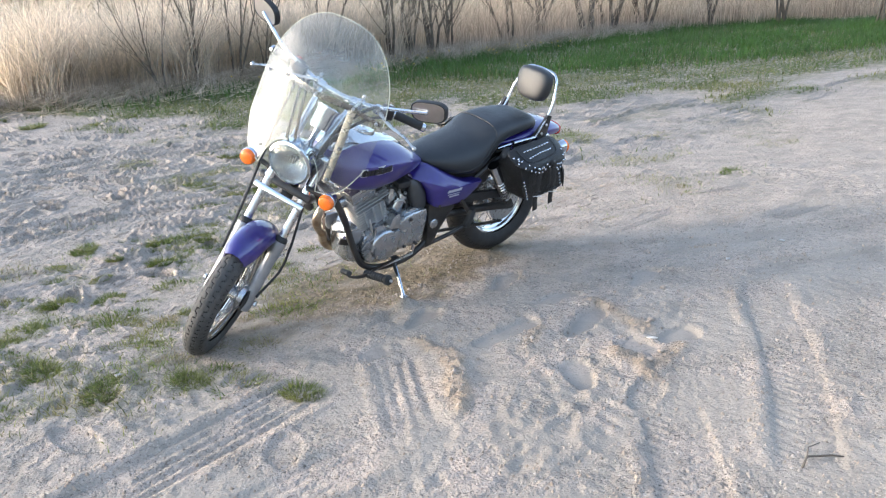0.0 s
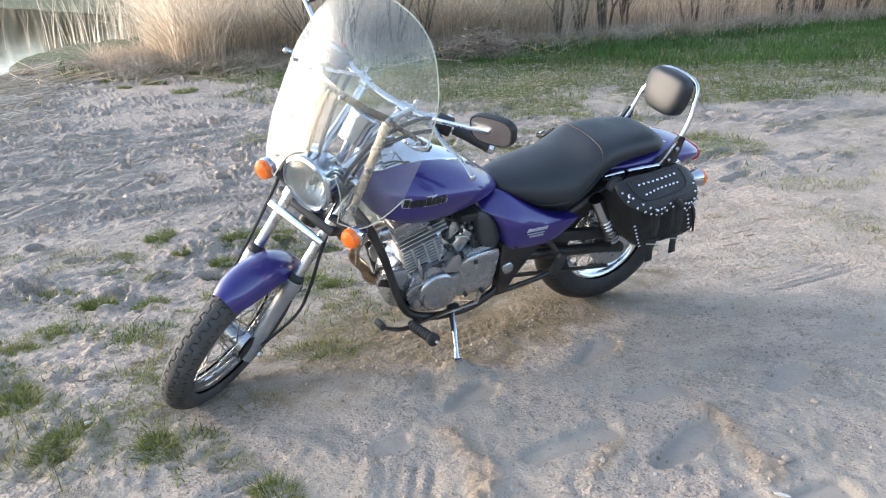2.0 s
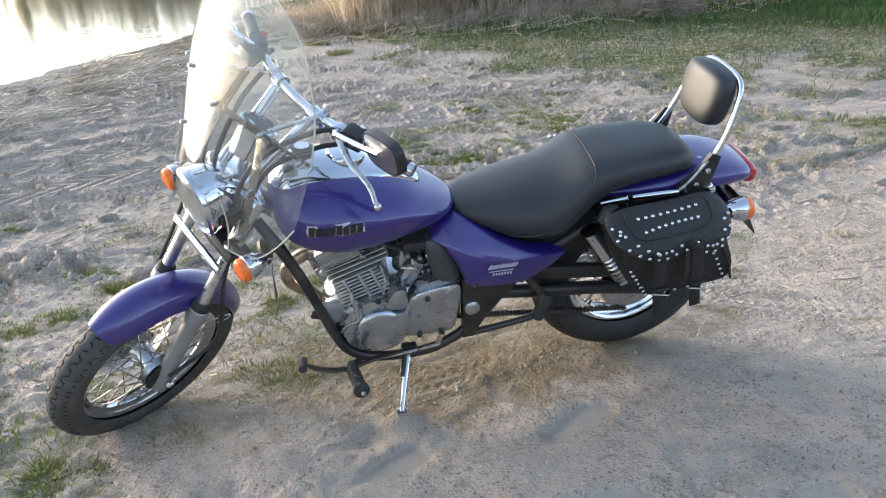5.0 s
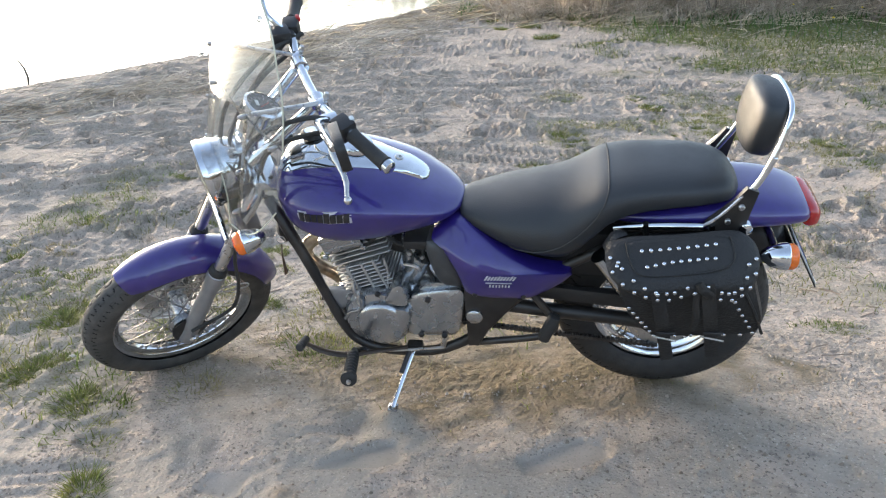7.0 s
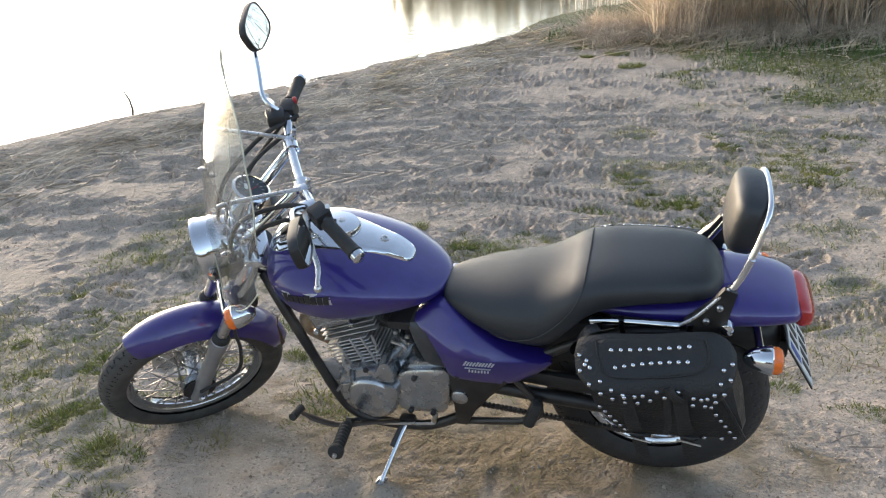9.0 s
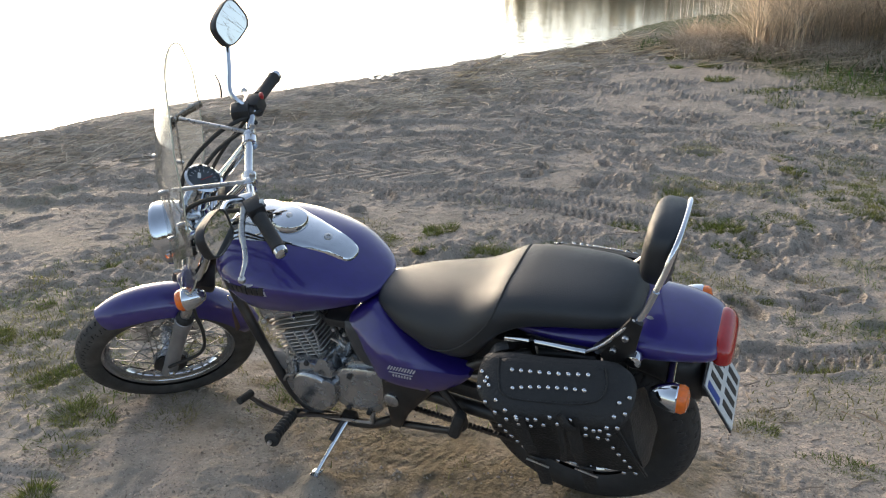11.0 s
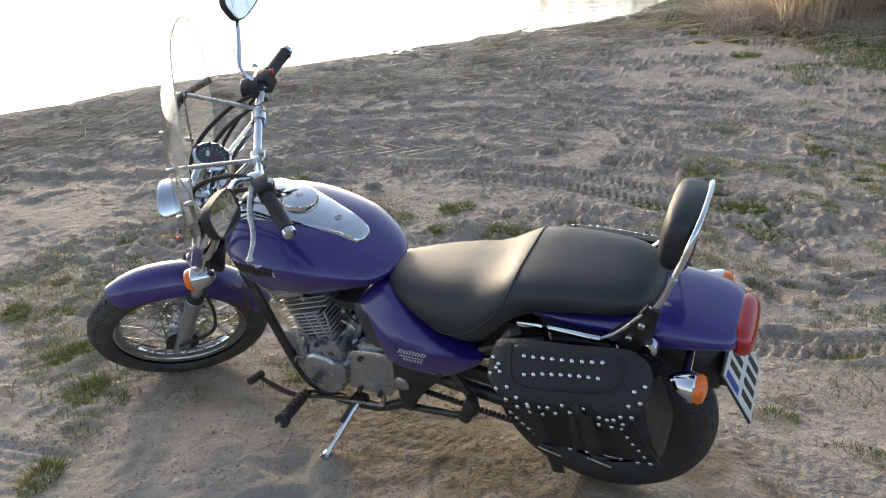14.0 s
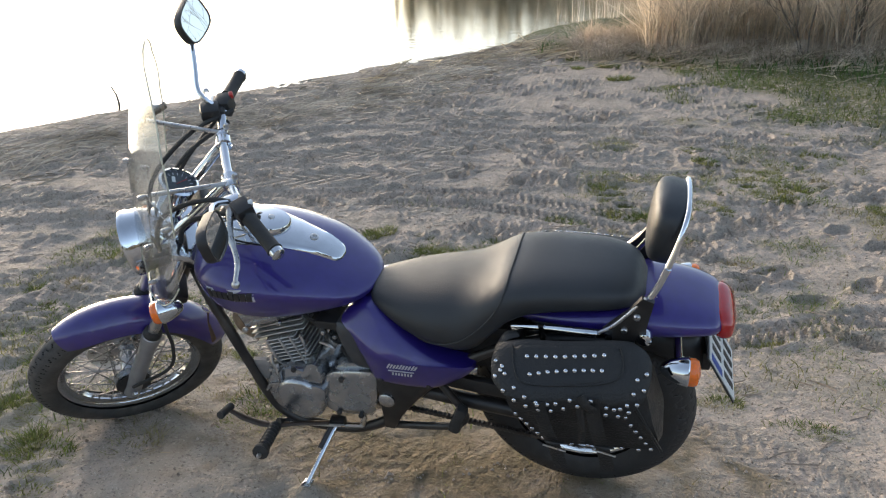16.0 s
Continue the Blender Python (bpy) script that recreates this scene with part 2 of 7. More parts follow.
def sand_material():
    m = bpy.data.materials.new("dry_sand")
    m.use_nodes = True
    n, l = m.node_tree.nodes, m.node_tree.links
    b = n["Principled BSDF"]
    b.inputs["Roughness"].default_value, b.inputs["Specular IOR Level"].default_value = 0.9, 0.2
    tc = n.new("ShaderNodeTexCoord")

    def tex(s, d=5.0):
        t = n.new("ShaderNodeTexNoise")
        t.inputs["Scale"].default_value, t.inputs["Detail"].default_value = s, d
        l.new(tc.outputs["Object"], t.inputs["Vector"])
        return t.outputs["Fac"]

    def mix(a, bb, f, lo, hi, blend="MIX"):
        r = n.new("ShaderNodeMapRange")
        r.inputs["From Min"].default_value, r.inputs["From Max"].default_value = lo, hi
        l.new(f, r.inputs["Value"])
        x = n.new("ShaderNodeMix")
        x.data_type, x.blend_type = "RGBA", blend
        l.new(r.outputs["Result"], x.inputs["Factor"])
        for k, v in (("A", a), ("B", bb)):
            if isinstance(v, tuple):
                x.inputs[k].default_value = (*v, 1)
            else:
                l.new(v, x.inputs[k])
        return x.outputs["Result"]

    def times(a, bb, add=False):
        x = n.new("ShaderNodeMath")
        x.operation, x.use_clamp = "ADD" if add else "MULTIPLY", True
        l.new(a, x.inputs[0])
        if isinstance(bb, float):
            x.inputs[1].default_value = bb
        else:
            l.new(bb, x.inputs[1])
        return x.outputs[0]

    def ramp(f, lo, hi, a=0.0, bb=1.0):
        r = n.new("ShaderNodeMapRange")
        for k, v in (("From Min", lo), ("From Max", hi), ("To Min", a), ("To Max", bb)):
            r.inputs[k].default_value = v
        l.new(f, r.inputs["Value"])
        return r.outputs["Result"]

    # crumbled sand lies in patches near the water it is trampled all over; the rest is fine and smooth
    sep = n.new("ShaderNodeSeparateXYZ")
    l.new(tc.outputs["Object"], sep.inputs[0])
    rough = times(ramp(tex(2.6, 9), 0.45, 0.55), ramp(sep.outputs["Y"], -1.4, 1.4, 0.0, 0.8), True)
    c = mix((0.30, 0.263, 0.219), (0.345, 0.302, 0.252), tex(0.8), 0.35, 0.65)
    c = mix(c, (0.262, 0.231, 0.194), tex(4.5, 8), 0.5, 0.7)
    c = mix(c, (0.425, 0.355, 0.295), times(rough, ramp(tex(5.0, 6), 0.4, 0.62)), 0.0, 1.0)
    c = mix(c, (0.225, 0.195, 0.168), times(rough, ramp(tex(24, 9), 0.56, 0.74)), 0.0, 1.0)
    c = mix(c, (0.41, 0.355, 0.30), times(rough, ramp(tex(36, 8), 0.56, 0.74)), 0.0, 1.0)
    grain = ramp(rough, 0.0, 1.0, 0.6, 1.0)
    c = mix(c, (0.17, 0.145, 0.12), times(grain, ramp(tex(95, 3), 0.58, 0.67)), 0.0, 1.0)
    c = mix(c, (0.53, 0.47, 0.405), times(grain, ramp(tex(130, 2), 0.61, 0.73)), 0.0, 1.0)
    at = n.new("ShaderNodeAttribute")
    at.attribute_name = "turf"
    green = times(at.outputs["Fac"], ramp(tex(14, 8), 0.33, 0.52))
    c = mix(c, (0.085, 0.10, 0.036), green, 0.05, 0.9)
    # brown soil under the motorcycle, its colour darkened to include some shade
    shaded_earth = n.new("ShaderNodeAttribute")
    shaded_earth.attribute_name = "shaded_earth"
    c = mix(c, mix((0.20, 0.155, 0.10), (0.145, 0.118, 0.075), tex(17, 7), 0.4, 0.62), times(shaded_earth.outputs["Fac"], ramp(tex(6, 8), 0.25, 0.55, 0.35, 1.0)), 0.0, 1.0)
    dry, sole_mask = n.new("ShaderNodeAttribute"), n.new("ShaderNodeAttribute")
    dry.attribute_name, sole_mask.attribute_name = "loose", "pressed"
    # thrown-up ridges: low warm sunlight is put into their colour
    c = mix(c, mix((0.36, 0.285, 0.21), (0.28, 0.225, 0.168), tex(60, 5), 0.4, 0.6), dry.outputs["Fac"], 0.2, 0.75)
    # footprint floors: the greyer colour stands in for reflected sky light
    c = mix(c, mix((0.315, 0.28, 0.24), (0.285, 0.255, 0.22), tex(9, 4), 0.4, 0.6), sole_mask.outputs["Fac"], 0.3, 1.4)
    l.new(c, b.inputs["Base Color"])
    b1 = n.new("ShaderNodeBump")
    b1.inputs["Distance"].default_value = 0.03
    firm = ramp(sole_mask.outputs["Fac"], 0.0, 1.0, 1.0, 0.25)
    l.new(times(ramp(rough, 0.0, 1.0, 0.4, 1.0), firm), b1.inputs["Strength"])
    l.new(tex(26, 10), b1.inputs["Height"])
    b2 = n.new("ShaderNodeBump")
    b2.inputs["Distance"].default_value = 0.009
    l.new(times(ramp(rough, 0.0, 1.0, 0.5, 1.0), firm), b2.inputs["Strength"])
    l.new(tex(110, 6), b2.inputs["Height"])
    l.new(b1.outputs["Normal"], b2.inputs["Normal"])
    l.new(b2.outputs["Normal"], b.inputs["Normal"])
    return m


def water_material():
    m = bpy.data.materials.new("lake_water")
    m.use_nodes = True
    n, l = m.node_tree.nodes, m.node_tree.links
    b = n["Principled BSDF"]
    b.inputs["Base Color"].default_value = (0.05, 0.05, 0.035, 1)
    b.inputs["Roughness"].default_value, b.inputs["IOR"].default_value = 0.04, 1.33
    b.inputs["Specular IOR Level"].default_value = 1.0
    tc = n.new("ShaderNodeTexCoord")
    t = n.new("ShaderNodeTexNoise")
    t.inputs["Scale"].default_value, t.inputs["Detail"].default_value = 3.5, 6.0
    l.new(tc.outputs["Object"], t.inputs["Vector"])
    bp = n.new("ShaderNodeBump")
    bp.inputs["Strength"].default_value, bp.inputs["Distance"].default_value = 0.22, 0.03
    l.new(t.outputs["Fac"], bp.inputs["Height"])
    l.new(bp.outputs["Normal"], b.inputs["Normal"])
    return m


SAND, WATER = sand_material(), water_material()


# ---- mesh helpers ----
def mesh_of(bm, material, smooth=True, name="mesh"):
    me = bpy.data.meshes.new(name)
    bmesh.ops.recalc_face_normals(bm, faces=bm.faces)
    bm.to_mesh(me)
    bm.free()
    for p in me.polygons:
        p.use_smooth = smooth
    me.materials.append(material)
    return me


def crease(me, degrees=40):
    """Sharp edges where faces meet at more than this angle."""
    bm = bmesh.new()
    bm.from_mesh(me)
    for e in bm.edges:
        if len(e.link_faces) == 2 and e.calc_face_angle(0) > radians(degrees):
            e.smooth = False
    bm.to_mesh(me)
    bm.free()


def part(name, bm, material, parent, label="", smooth=True):
    me = mesh_of(bm, material, smooth, name)
    if smooth:
        crease(me)
    ob = new(name, me)
    ob.parent = parent
    return tagged(ob, label)


def raw(name, verts, faces, material, smooth=False):
    me = bpy.data.meshes.new(name)
    me.from_pydata(verts, [], faces)
    me.update()
    if smooth:
        for p in me.polygons:
            p.use_smooth = True
    me.materials.append(material)
    return new(name, me)


def curve_points(pts, n=8):
    """A smooth line through the given points."""
    p = [Vector(q) for q in pts]
    if len(p) < 3:
        return p
    ext = [p[0] * 2 - p[1]] + p + [p[-1] * 2 - p[-2]]
    out = []
    for i in range(1, len(ext) - 2):
        a, b, c, d = ext[i - 1], ext[i], ext[i + 1], ext[i + 2]
        for k in range(n):
            t = k / n
            out.append(0.5 * (2 * b + (c - a) * t + (2 * a - 5 * b + 4 * c - d) * t * t + (3 * b - a - 3 * c + d) * t ** 3))
    out.append(p[-1])
    return out


def rings_to(bm, rings, cap=True, close=False):
    vs = [[bm.verts.new(p) for p in r] for r in rings]
    n = len(vs[0])
    for i in range(len(vs) - (0 if close else 1)):
        a, b = vs[i], vs[(i + 1) % len(vs)]
        for j in range(n):
            bm.faces.new((a[j], a[(j + 1) % n], b[(j + 1) % n], b[j]))
    if cap and not close:
        bm.faces.new(vs[0])
        bm.faces.new(vs[-1])
    return bm


def tube(pts, r, n=10, smooth=0, flat=1.0, bm=None, up=None):
    """A tube along a line; r one radius or one for each point; flat squeezes it along its second axis."""
    p = curve_points(pts, smooth) if smooth else [Vector(q) for q in pts]
    k = len(p)
    rad = [r] * k if isinstance(r, (int, float)) else [r[min(len(r) - 1, int(i * (len(r) - 1) / max(1, k - 1) + 0.5))] for i in range(k)]
    bm = bm or bmesh.new()
    side = None
    rings = []
    for i in range(k):
        t = (p[min(i + 1, k - 1)] - p[max(i - 1, 0)]).normalized()
        if side is None:
            ref = Vector(up) if up else (Vector((0, 0, 1)) if abs(t.z) < 0.9 else Vector((1, 0, 0)))
            side = t.cross(ref).normalized()
        side = (side - t * side.dot(t)).normalized()
        w = t.cross(side)
        rings.append([p[i] + rad[i] * (math.cos(a) * side + flat * math.sin(a) * w) for a in (2 * math.pi * j / n for j in range(n))])
    return rings_to(bm, rings)


def lathe(profile, centre, axis, n=28, bm=None, cap=True):
    """Turns (radius, height along the axis) pairs round an axis through centre."""
    bm = bm or bmesh.new()
    ax = Vector(axis).normalized()
    u = ax.orthogonal().normalized()
    w = ax.cross(u)
    c = Vector(centre)
    rings = [[c + ax * h + max(r, 1e-4) * (math.cos(a) * u + math.sin(a) * w) for a in (2 * math.pi * j / n for j in range(n))] for r, h in profile]
    return rings_to(bm, rings, cap)


def box(c, size, rot=None, bevel=0.004, bm=None, seg=2):
    """A block with rounded edges."""
    tmp = bmesh.new()
    bmesh.ops.create_cube(tmp, size=1.0)
    bmesh.ops.scale(tmp, vec=size, verts=tmp.verts)
    if bevel:
        bmesh.ops.bevel(tmp, geom=tmp.edges[:], offset=min(bevel, min(size) * 0.45), segments=seg, affect="EDGES", profile=0.5)
    m = Matrix.Translation(c) @ (rot.to_4x4() if rot else Matrix())
    bmesh.ops.transform(tmp, matrix=m, verts=tmp.verts)
    if bm is None:
        return tmp
    me = bpy.data.meshes.new("tmp")
    tmp.to_mesh(me)
    tmp.free()
    bm.from_mesh(me)
    bpy.data.meshes.remove(me)
    return bm


def pillow(poly, y0, y1, bulge=0.012, edge=0.006, rows=4, fun=None, m=1):
    """A closed panel over an outline in the x-z plane, from depth y1 (inside) to y0 (outside) with a bulged, rounded face."""
    bm = bmesh.new()
    pts = [Vector((x, 0, z)) for x, z in curve_loop(poly, m)] if m > 1 else [Vector((x, 0, z)) for x, z in poly]
    c = sum(pts, Vector()) / len(pts)
    s = 1 if y0 > y1 else -1
    rings = [[Vector((p.x, y1, p.z)) for p in pts], [Vector((p.x, y0 - s * edge, p.z)) for p in pts]]
    for k in range(1, rows + 1):
        f = 1 - 0.9 * (k / rows) ** 1.3 if k < rows else 0.05
        lift = edge * (1 - 0) if k >= 1 else 0
        rings.append([Vector((c.x + (p.x - c.x) * f, y0 - s * edge + s * (lift + bulge * math.sin(math.pi / 2 * (1 - f))), c.z + (p.z - c.z) * f)) for p in pts])
    if fun:
        rings = [[fun(q) for q in r] for r in rings]
    return rings_to(bm, rings)


def curve_loop(poly, n):
    """A closed outline rounded off by cutting its corners n times."""
    p = [Vector(q) for q in poly]
    for _ in range(n - 1):
        q = []
        for i in range(len(p)):
            a, b = p[i], p[(i + 1) % len(p)]
            q += [a * 0.8 + b * 0.2, a * 0.2 + b * 0.8]
        p = q
    return [(q[0], q[1]) for q in p]


def lerp_rows(rows, n):
    """Smoothly resampled rows of numbers."""
    a = np.array(rows, float)
    t = np.linspace(0, len(a) - 1, n)
    out = []
    for v in t:
        i = min(int(v), len(a) - 2)
        f = v - i
        p0, p1, p2, p3 = a[max(i - 1, 0)], a[i], a[i + 1], a[min(i + 2, len(a) - 1)]
        out.append(0.5 * (2 * p1 + (p2 - p0) * f + (2 * p0 - 5 * p1 + 4 * p2 - p3) * f * f + (3 * p1 - p0 - 3 * p2 + p3) * f ** 3))
    return out


def shell(rows, n_len=30, n=36, power=2.4, low_power=None):
    """A body along x from rows of (x, half width, top z, widest z, bottom z)."""
    bm = bmesh.new()
    rings = []
    for x, hw, zt, zm, zb in lerp_rows(rows, n_len):
        ring = []
        for j in range(n):
            a = 2 * math.pi * j / n
            ca, sa = math.cos(a), math.sin(a)
            e = 2 / (power if sa > 0 else (low_power or power))
            y = hw * math.copysign(abs(ca) ** e, ca)
            z = zm + (zt - zm if sa > 0 else zm - zb) * math.copysign(abs(sa) ** e, sa)
            ring.append((x, y, z))
        rings.append(ring)
    return rings_to(bm, rings)


def bounds_smooth(t):
    t = min(1.0, max(0.0, t))
    return t * t * (3 - 2 * t)

# ---- ground ----
WATER_Z = -0.36
SHORE = [(-14.0, -30.0), (-10.5, -6.0), (-8.2, 0.5), (-7.1, 3.2), (-6.7, 4.7), (-6.2, 6.1), (-4.85, 8.6), (-4.15, 10.4), (-2.75, 12.7), (-2.25, 14.0), (-2.1, 17.4), (-1.15, 19.5), (-0.5, 20.4), (2.4, 23.0), (3.2, 26.0), (1.5, 32.0), (-9.0, 60.0), (-10.0, 90.0)]
rng = np.random.default_rng(5)
LATTICE = rng.random((256, 256))


def vnoise(x, y, s, ox=0.0):
    """Smooth noise of the given cell size, -1 to 1."""
    u, v = np.asarray(x, float) / s + 37.3 + ox, np.asarray(y, float) / s + 91.7 + ox * 1.7
    i, j = np.floor(u).astype(int), np.floor(v).astype(int)
    f, g = u - i, v - j
    f, g = f * f * (3 - 2 * f), g * g * (3 - 2 * g)
    i0, i1, j0, j1 = i % 256, (i + 1) % 256, j % 256, (j + 1) % 256
    a = LATTICE[i0, j0] * (1 - f) + LATTICE[i1, j0] * f
    b = LATTICE[i0, j1] * (1 - f) + LATTICE[i1, j1] * f
    return (a * (1 - g) + b * g) * 2 - 1


def sstep(t):
    t = np.clip(t, 0, 1)
    return t * t * (3 - 2 * t)


SH = np.array(SHORE)


def shore_distance(x, y):
    """Metres inland from the water's edge (minus: out in the lake)."""
    x, y = np.asarray(x, float), np.asarray(y, float)
    best = np.full(x.shape, 1e9)
    for (ax, ay), (bx, by) in zip(SHORE[:-1], SHORE[1:]):
        dx, dy = bx - ax, by - ay
        t = np.clip(((x - ax) * dx + (y - ay) * dy) / (dx * dx + dy * dy), 0, 1)
        best = np.minimum(best, np.hypot(x - ax - t * dx, y - ay - t * dy))
    edge = np.interp(y, SH[:, 1], SH[:, 0])
    return np.where(x > edge, best, -best)


def base_height(x, y):
    x, y = np.asarray(x, float), np.asarray(y, float)
    z = np.interp(y, [-60, -8, -1.6, 1.2, 4.5, 8, 12, 20], [0.6, 0.35, 0.16, -0.12, -0.245, -0.285, -0.30, -0.25])
    d = shore_distance(x, y)
    return np.minimum(z, WATER_Z + np.where(d > 0, 0.055 * d, 0.12 * d) + 0.012 * vnoise(x, y, 0.8))


def grassy(x, y):
    """How thick the meadow stands, 0 to 1."""
    x, y = np.asarray(x, float), np.asarray(y, float)
    edge = np.interp(x, [-6, -0.8, 0.0, 0.6, 2.2, 3.3, 6, 9, 14, 30], [16, 12.2, 10.9, 9.5, 6.4, 4.6, 3.2, 1.2, -0.5, -3])
    k = (y - edge) / 2.6 + 1.1 * vnoise(x, y, 1.1) + 0.65 * vnoise(x, y, 0.4, 3)
    return sstep(k)


# wheel marks: how the tread bites, its width, and the line that the wheel took
TRACKS = [
    ("fine", 0.22, [(-4.2, 3.75), (-2.43, 4.83), (-1.03, 5.47), (0.39, 5.52), (2.6, 5.1)]), ("fine", 0.2, [(-3.2, 5.15), (-1.5, 5.8), (0.3, 5.95), (2.2, 5.65)]),
    ("fine", 0.26, [(-3.2, 2.25), (-1.93, 2.93), (-1.17, 3.21), (-0.36, 3.32), (0.9, 2.9)]), ("fine", 0.2, [(-1.3, 2.92), (-0.4, 2.98), (1.3, 2.6)]),
    ("lug", 0.34, [(-2.1, 6.05), (-0.3, 6.5)]), ("lug", 0.4, [(-2.9, 2.9), (-0.5, 4.15)]), ("lug", 0.34, [(-3.6, 3.3), (-2.2, 4.25), (-0.6, 4.95)]),
    ("rut", 0.24, [(-5.8, 2.9), (-4.33, 3.61), (-3.3, 4.1)]), ("rut", 0.22, [(-4.2, 1.5), (-2.96, 2.04), (-2.1, 2.45)]), ("rut", 0.2, [(-4.6, 1.95), (-3.3, 2.5)]),
    ("rib", 0.25, [(-2.4, -1.02), (-1.28, -0.84), (-0.55, -0.7)]), ("rib", 0.2, [(-1.6, -1.25), (-0.75, -1.3)]), ("rib", 0.19, [(-0.36, -0.76), (-0.48, -0.98), (-0.7, -1.4)]), ("line", 0.19, [(0.84, -1.02), (0.95, -1.17), (1.1, -1.38)]), ("line", 0.15, [(0.8, -0.82), (1.3, -0.92)]),
    ("line", 0.2, [(1.4, -0.29), (2.2, -0.40)]), ("line", 0.2, [(1.32, -0.86), (2.0, -1.1)]), ("line", 0.16, [(2.35, -0.22), (2.95, -0.46)]), ("line", 0.2, [(2.0, -1.0), (2.6, -1.12)]), ("line", 0.12, [(1.22, -1.36), (1.36, -1.7)]),
    ("fine", 0.2, [(1.2, -1.48), (0.43, -1.95), (-0.1, -2.35)]), ("fine", 0.22, [(0.02, -1.75), (-0.5, -2.3)]), ("rib", 0.16, [(1.05, -0.45), (1.7, -1.1), (2.6, -1.7)]),
    ("rib", 0.18, [(1.1, -1.42), (1.73, -1.74), (2.6, -2.1)]), ("fine", 0.2, [(0.82, -0.9), (1.05, -1.4)]), ("fine", 0.22, [(0.86, 0.44), (1.13, 0.3), (1.49, 0.03), (2.3, -0.3)]), ("fine", 0.24, [(-0.15, -0.1), (0.13, -0.05), (0.46, 0.03), (0.7, 0.05)]),
    ("rib", 0.2, [(-1.6, 4.3), (1.2, 4.2)]), ("fine", 0.2, [(0.9, 1.1), (2.2, 1.75), (4.0, 2.2)]),
]


def track_marks(x, y):
    """For each wheel mark: where it lies, how pressed, its relief and its crumbled rim."""
    for kind, w, line in TRACKS:
        lo, hi = np.min(line, 0) - 0.4, np.max(line, 0) + 0.4
        near = (x > lo[0]) & (x < hi[0]) & (y > lo[1]) & (y < hi[1])
        if not near.any():
            continue
        px, py = x[near], y[near]
        best, along, side, done = np.full(px.shape, 1e9), np.zeros(px.shape), np.zeros(px.shape), 0.0
        for (ax, ay), (bx, by) in zip(line[:-1], line[1:]):
            dx, dy = bx - ax, by - ay
            ln = math.hypot(dx, dy)
            t = np.clip(((px - ax) * dx + (py - ay) * dy) / ln, 0, ln)
            q = np.hypot(px - ax - t * dx / ln, py - ay - t * dy / ln)
            s = ((px - ax) * dy - (py - ay) * dx) / ln
            use = q < best
            best, along, side = np.where(use, q, best), np.where(use, done + t, along), np.where(use, np.sign(s) * q, side)
            done += ln
        side = side + 0.035 * vnoise(along, 0 * along, 0.7, w * 31 + line[0][0])
        ends = sstep(along / 0.2) * sstep((done - along) / 0.2)
        inside = sstep((w / 2 - np.abs(side)) / 0.022) * ends * sstep(1.0 + 0.9 * vnoise(px, py, 0.5, 31))
        if kind == "fine":
            tread = (0.003 + 0.014 * (line[0][1] > 1)) * np.tanh(2.5 * np.sin((along + np.abs(side) * 0.7) * 2 * math.pi / (0.06 if line[0][1] > 1 else 0.042))) * (np.abs(np.abs(side) - w * 0.2) > 0.012)
        elif kind == "line":
            tread = 0.0065 * np.tanh(2.2 * np.sin(side * 2 * math.pi / 0.042)) * sstep(1.1 + 1.4 * vnoise(px, py, 0.12, 33))
        elif kind == "rib":
            tread = 0.0048 * np.tanh(2.0 * np.sin(side * 2 * math.pi / 0.05)) * sstep(0.9 + 1.2 * vnoise(px, py, 0.1, 33)) - 0.002 * (np.sin(along * 2 * math.pi / 0.045) > 0.6)
        elif kind == "lug":
            tread = 0.032 * np.tanh(4 * np.sin((along + np.abs(side) * 1.5 * np.where(side > 0, 1, 0.9)) * 2 * math.pi / 0.17 + 2.2 * (side > 0)) + 1.2)
        else:
            tread = 0.0 * along
        rim = np.exp(-((np.abs(side) - w / 2 - 0.028) / 0.024) ** 2) * ends * np.clip(0.55 + 0.9 * vnoise(px, py, 0.09, 13), 0, 1.3)
        lane = sstep((w / 2 + 0.3 - np.abs(side)) / 0.3) * ends
        yield near, inside, lane, tread, rim * (1.5 if kind in ("lug", "rut") else 0.3 if kind == "line" else 0.8)


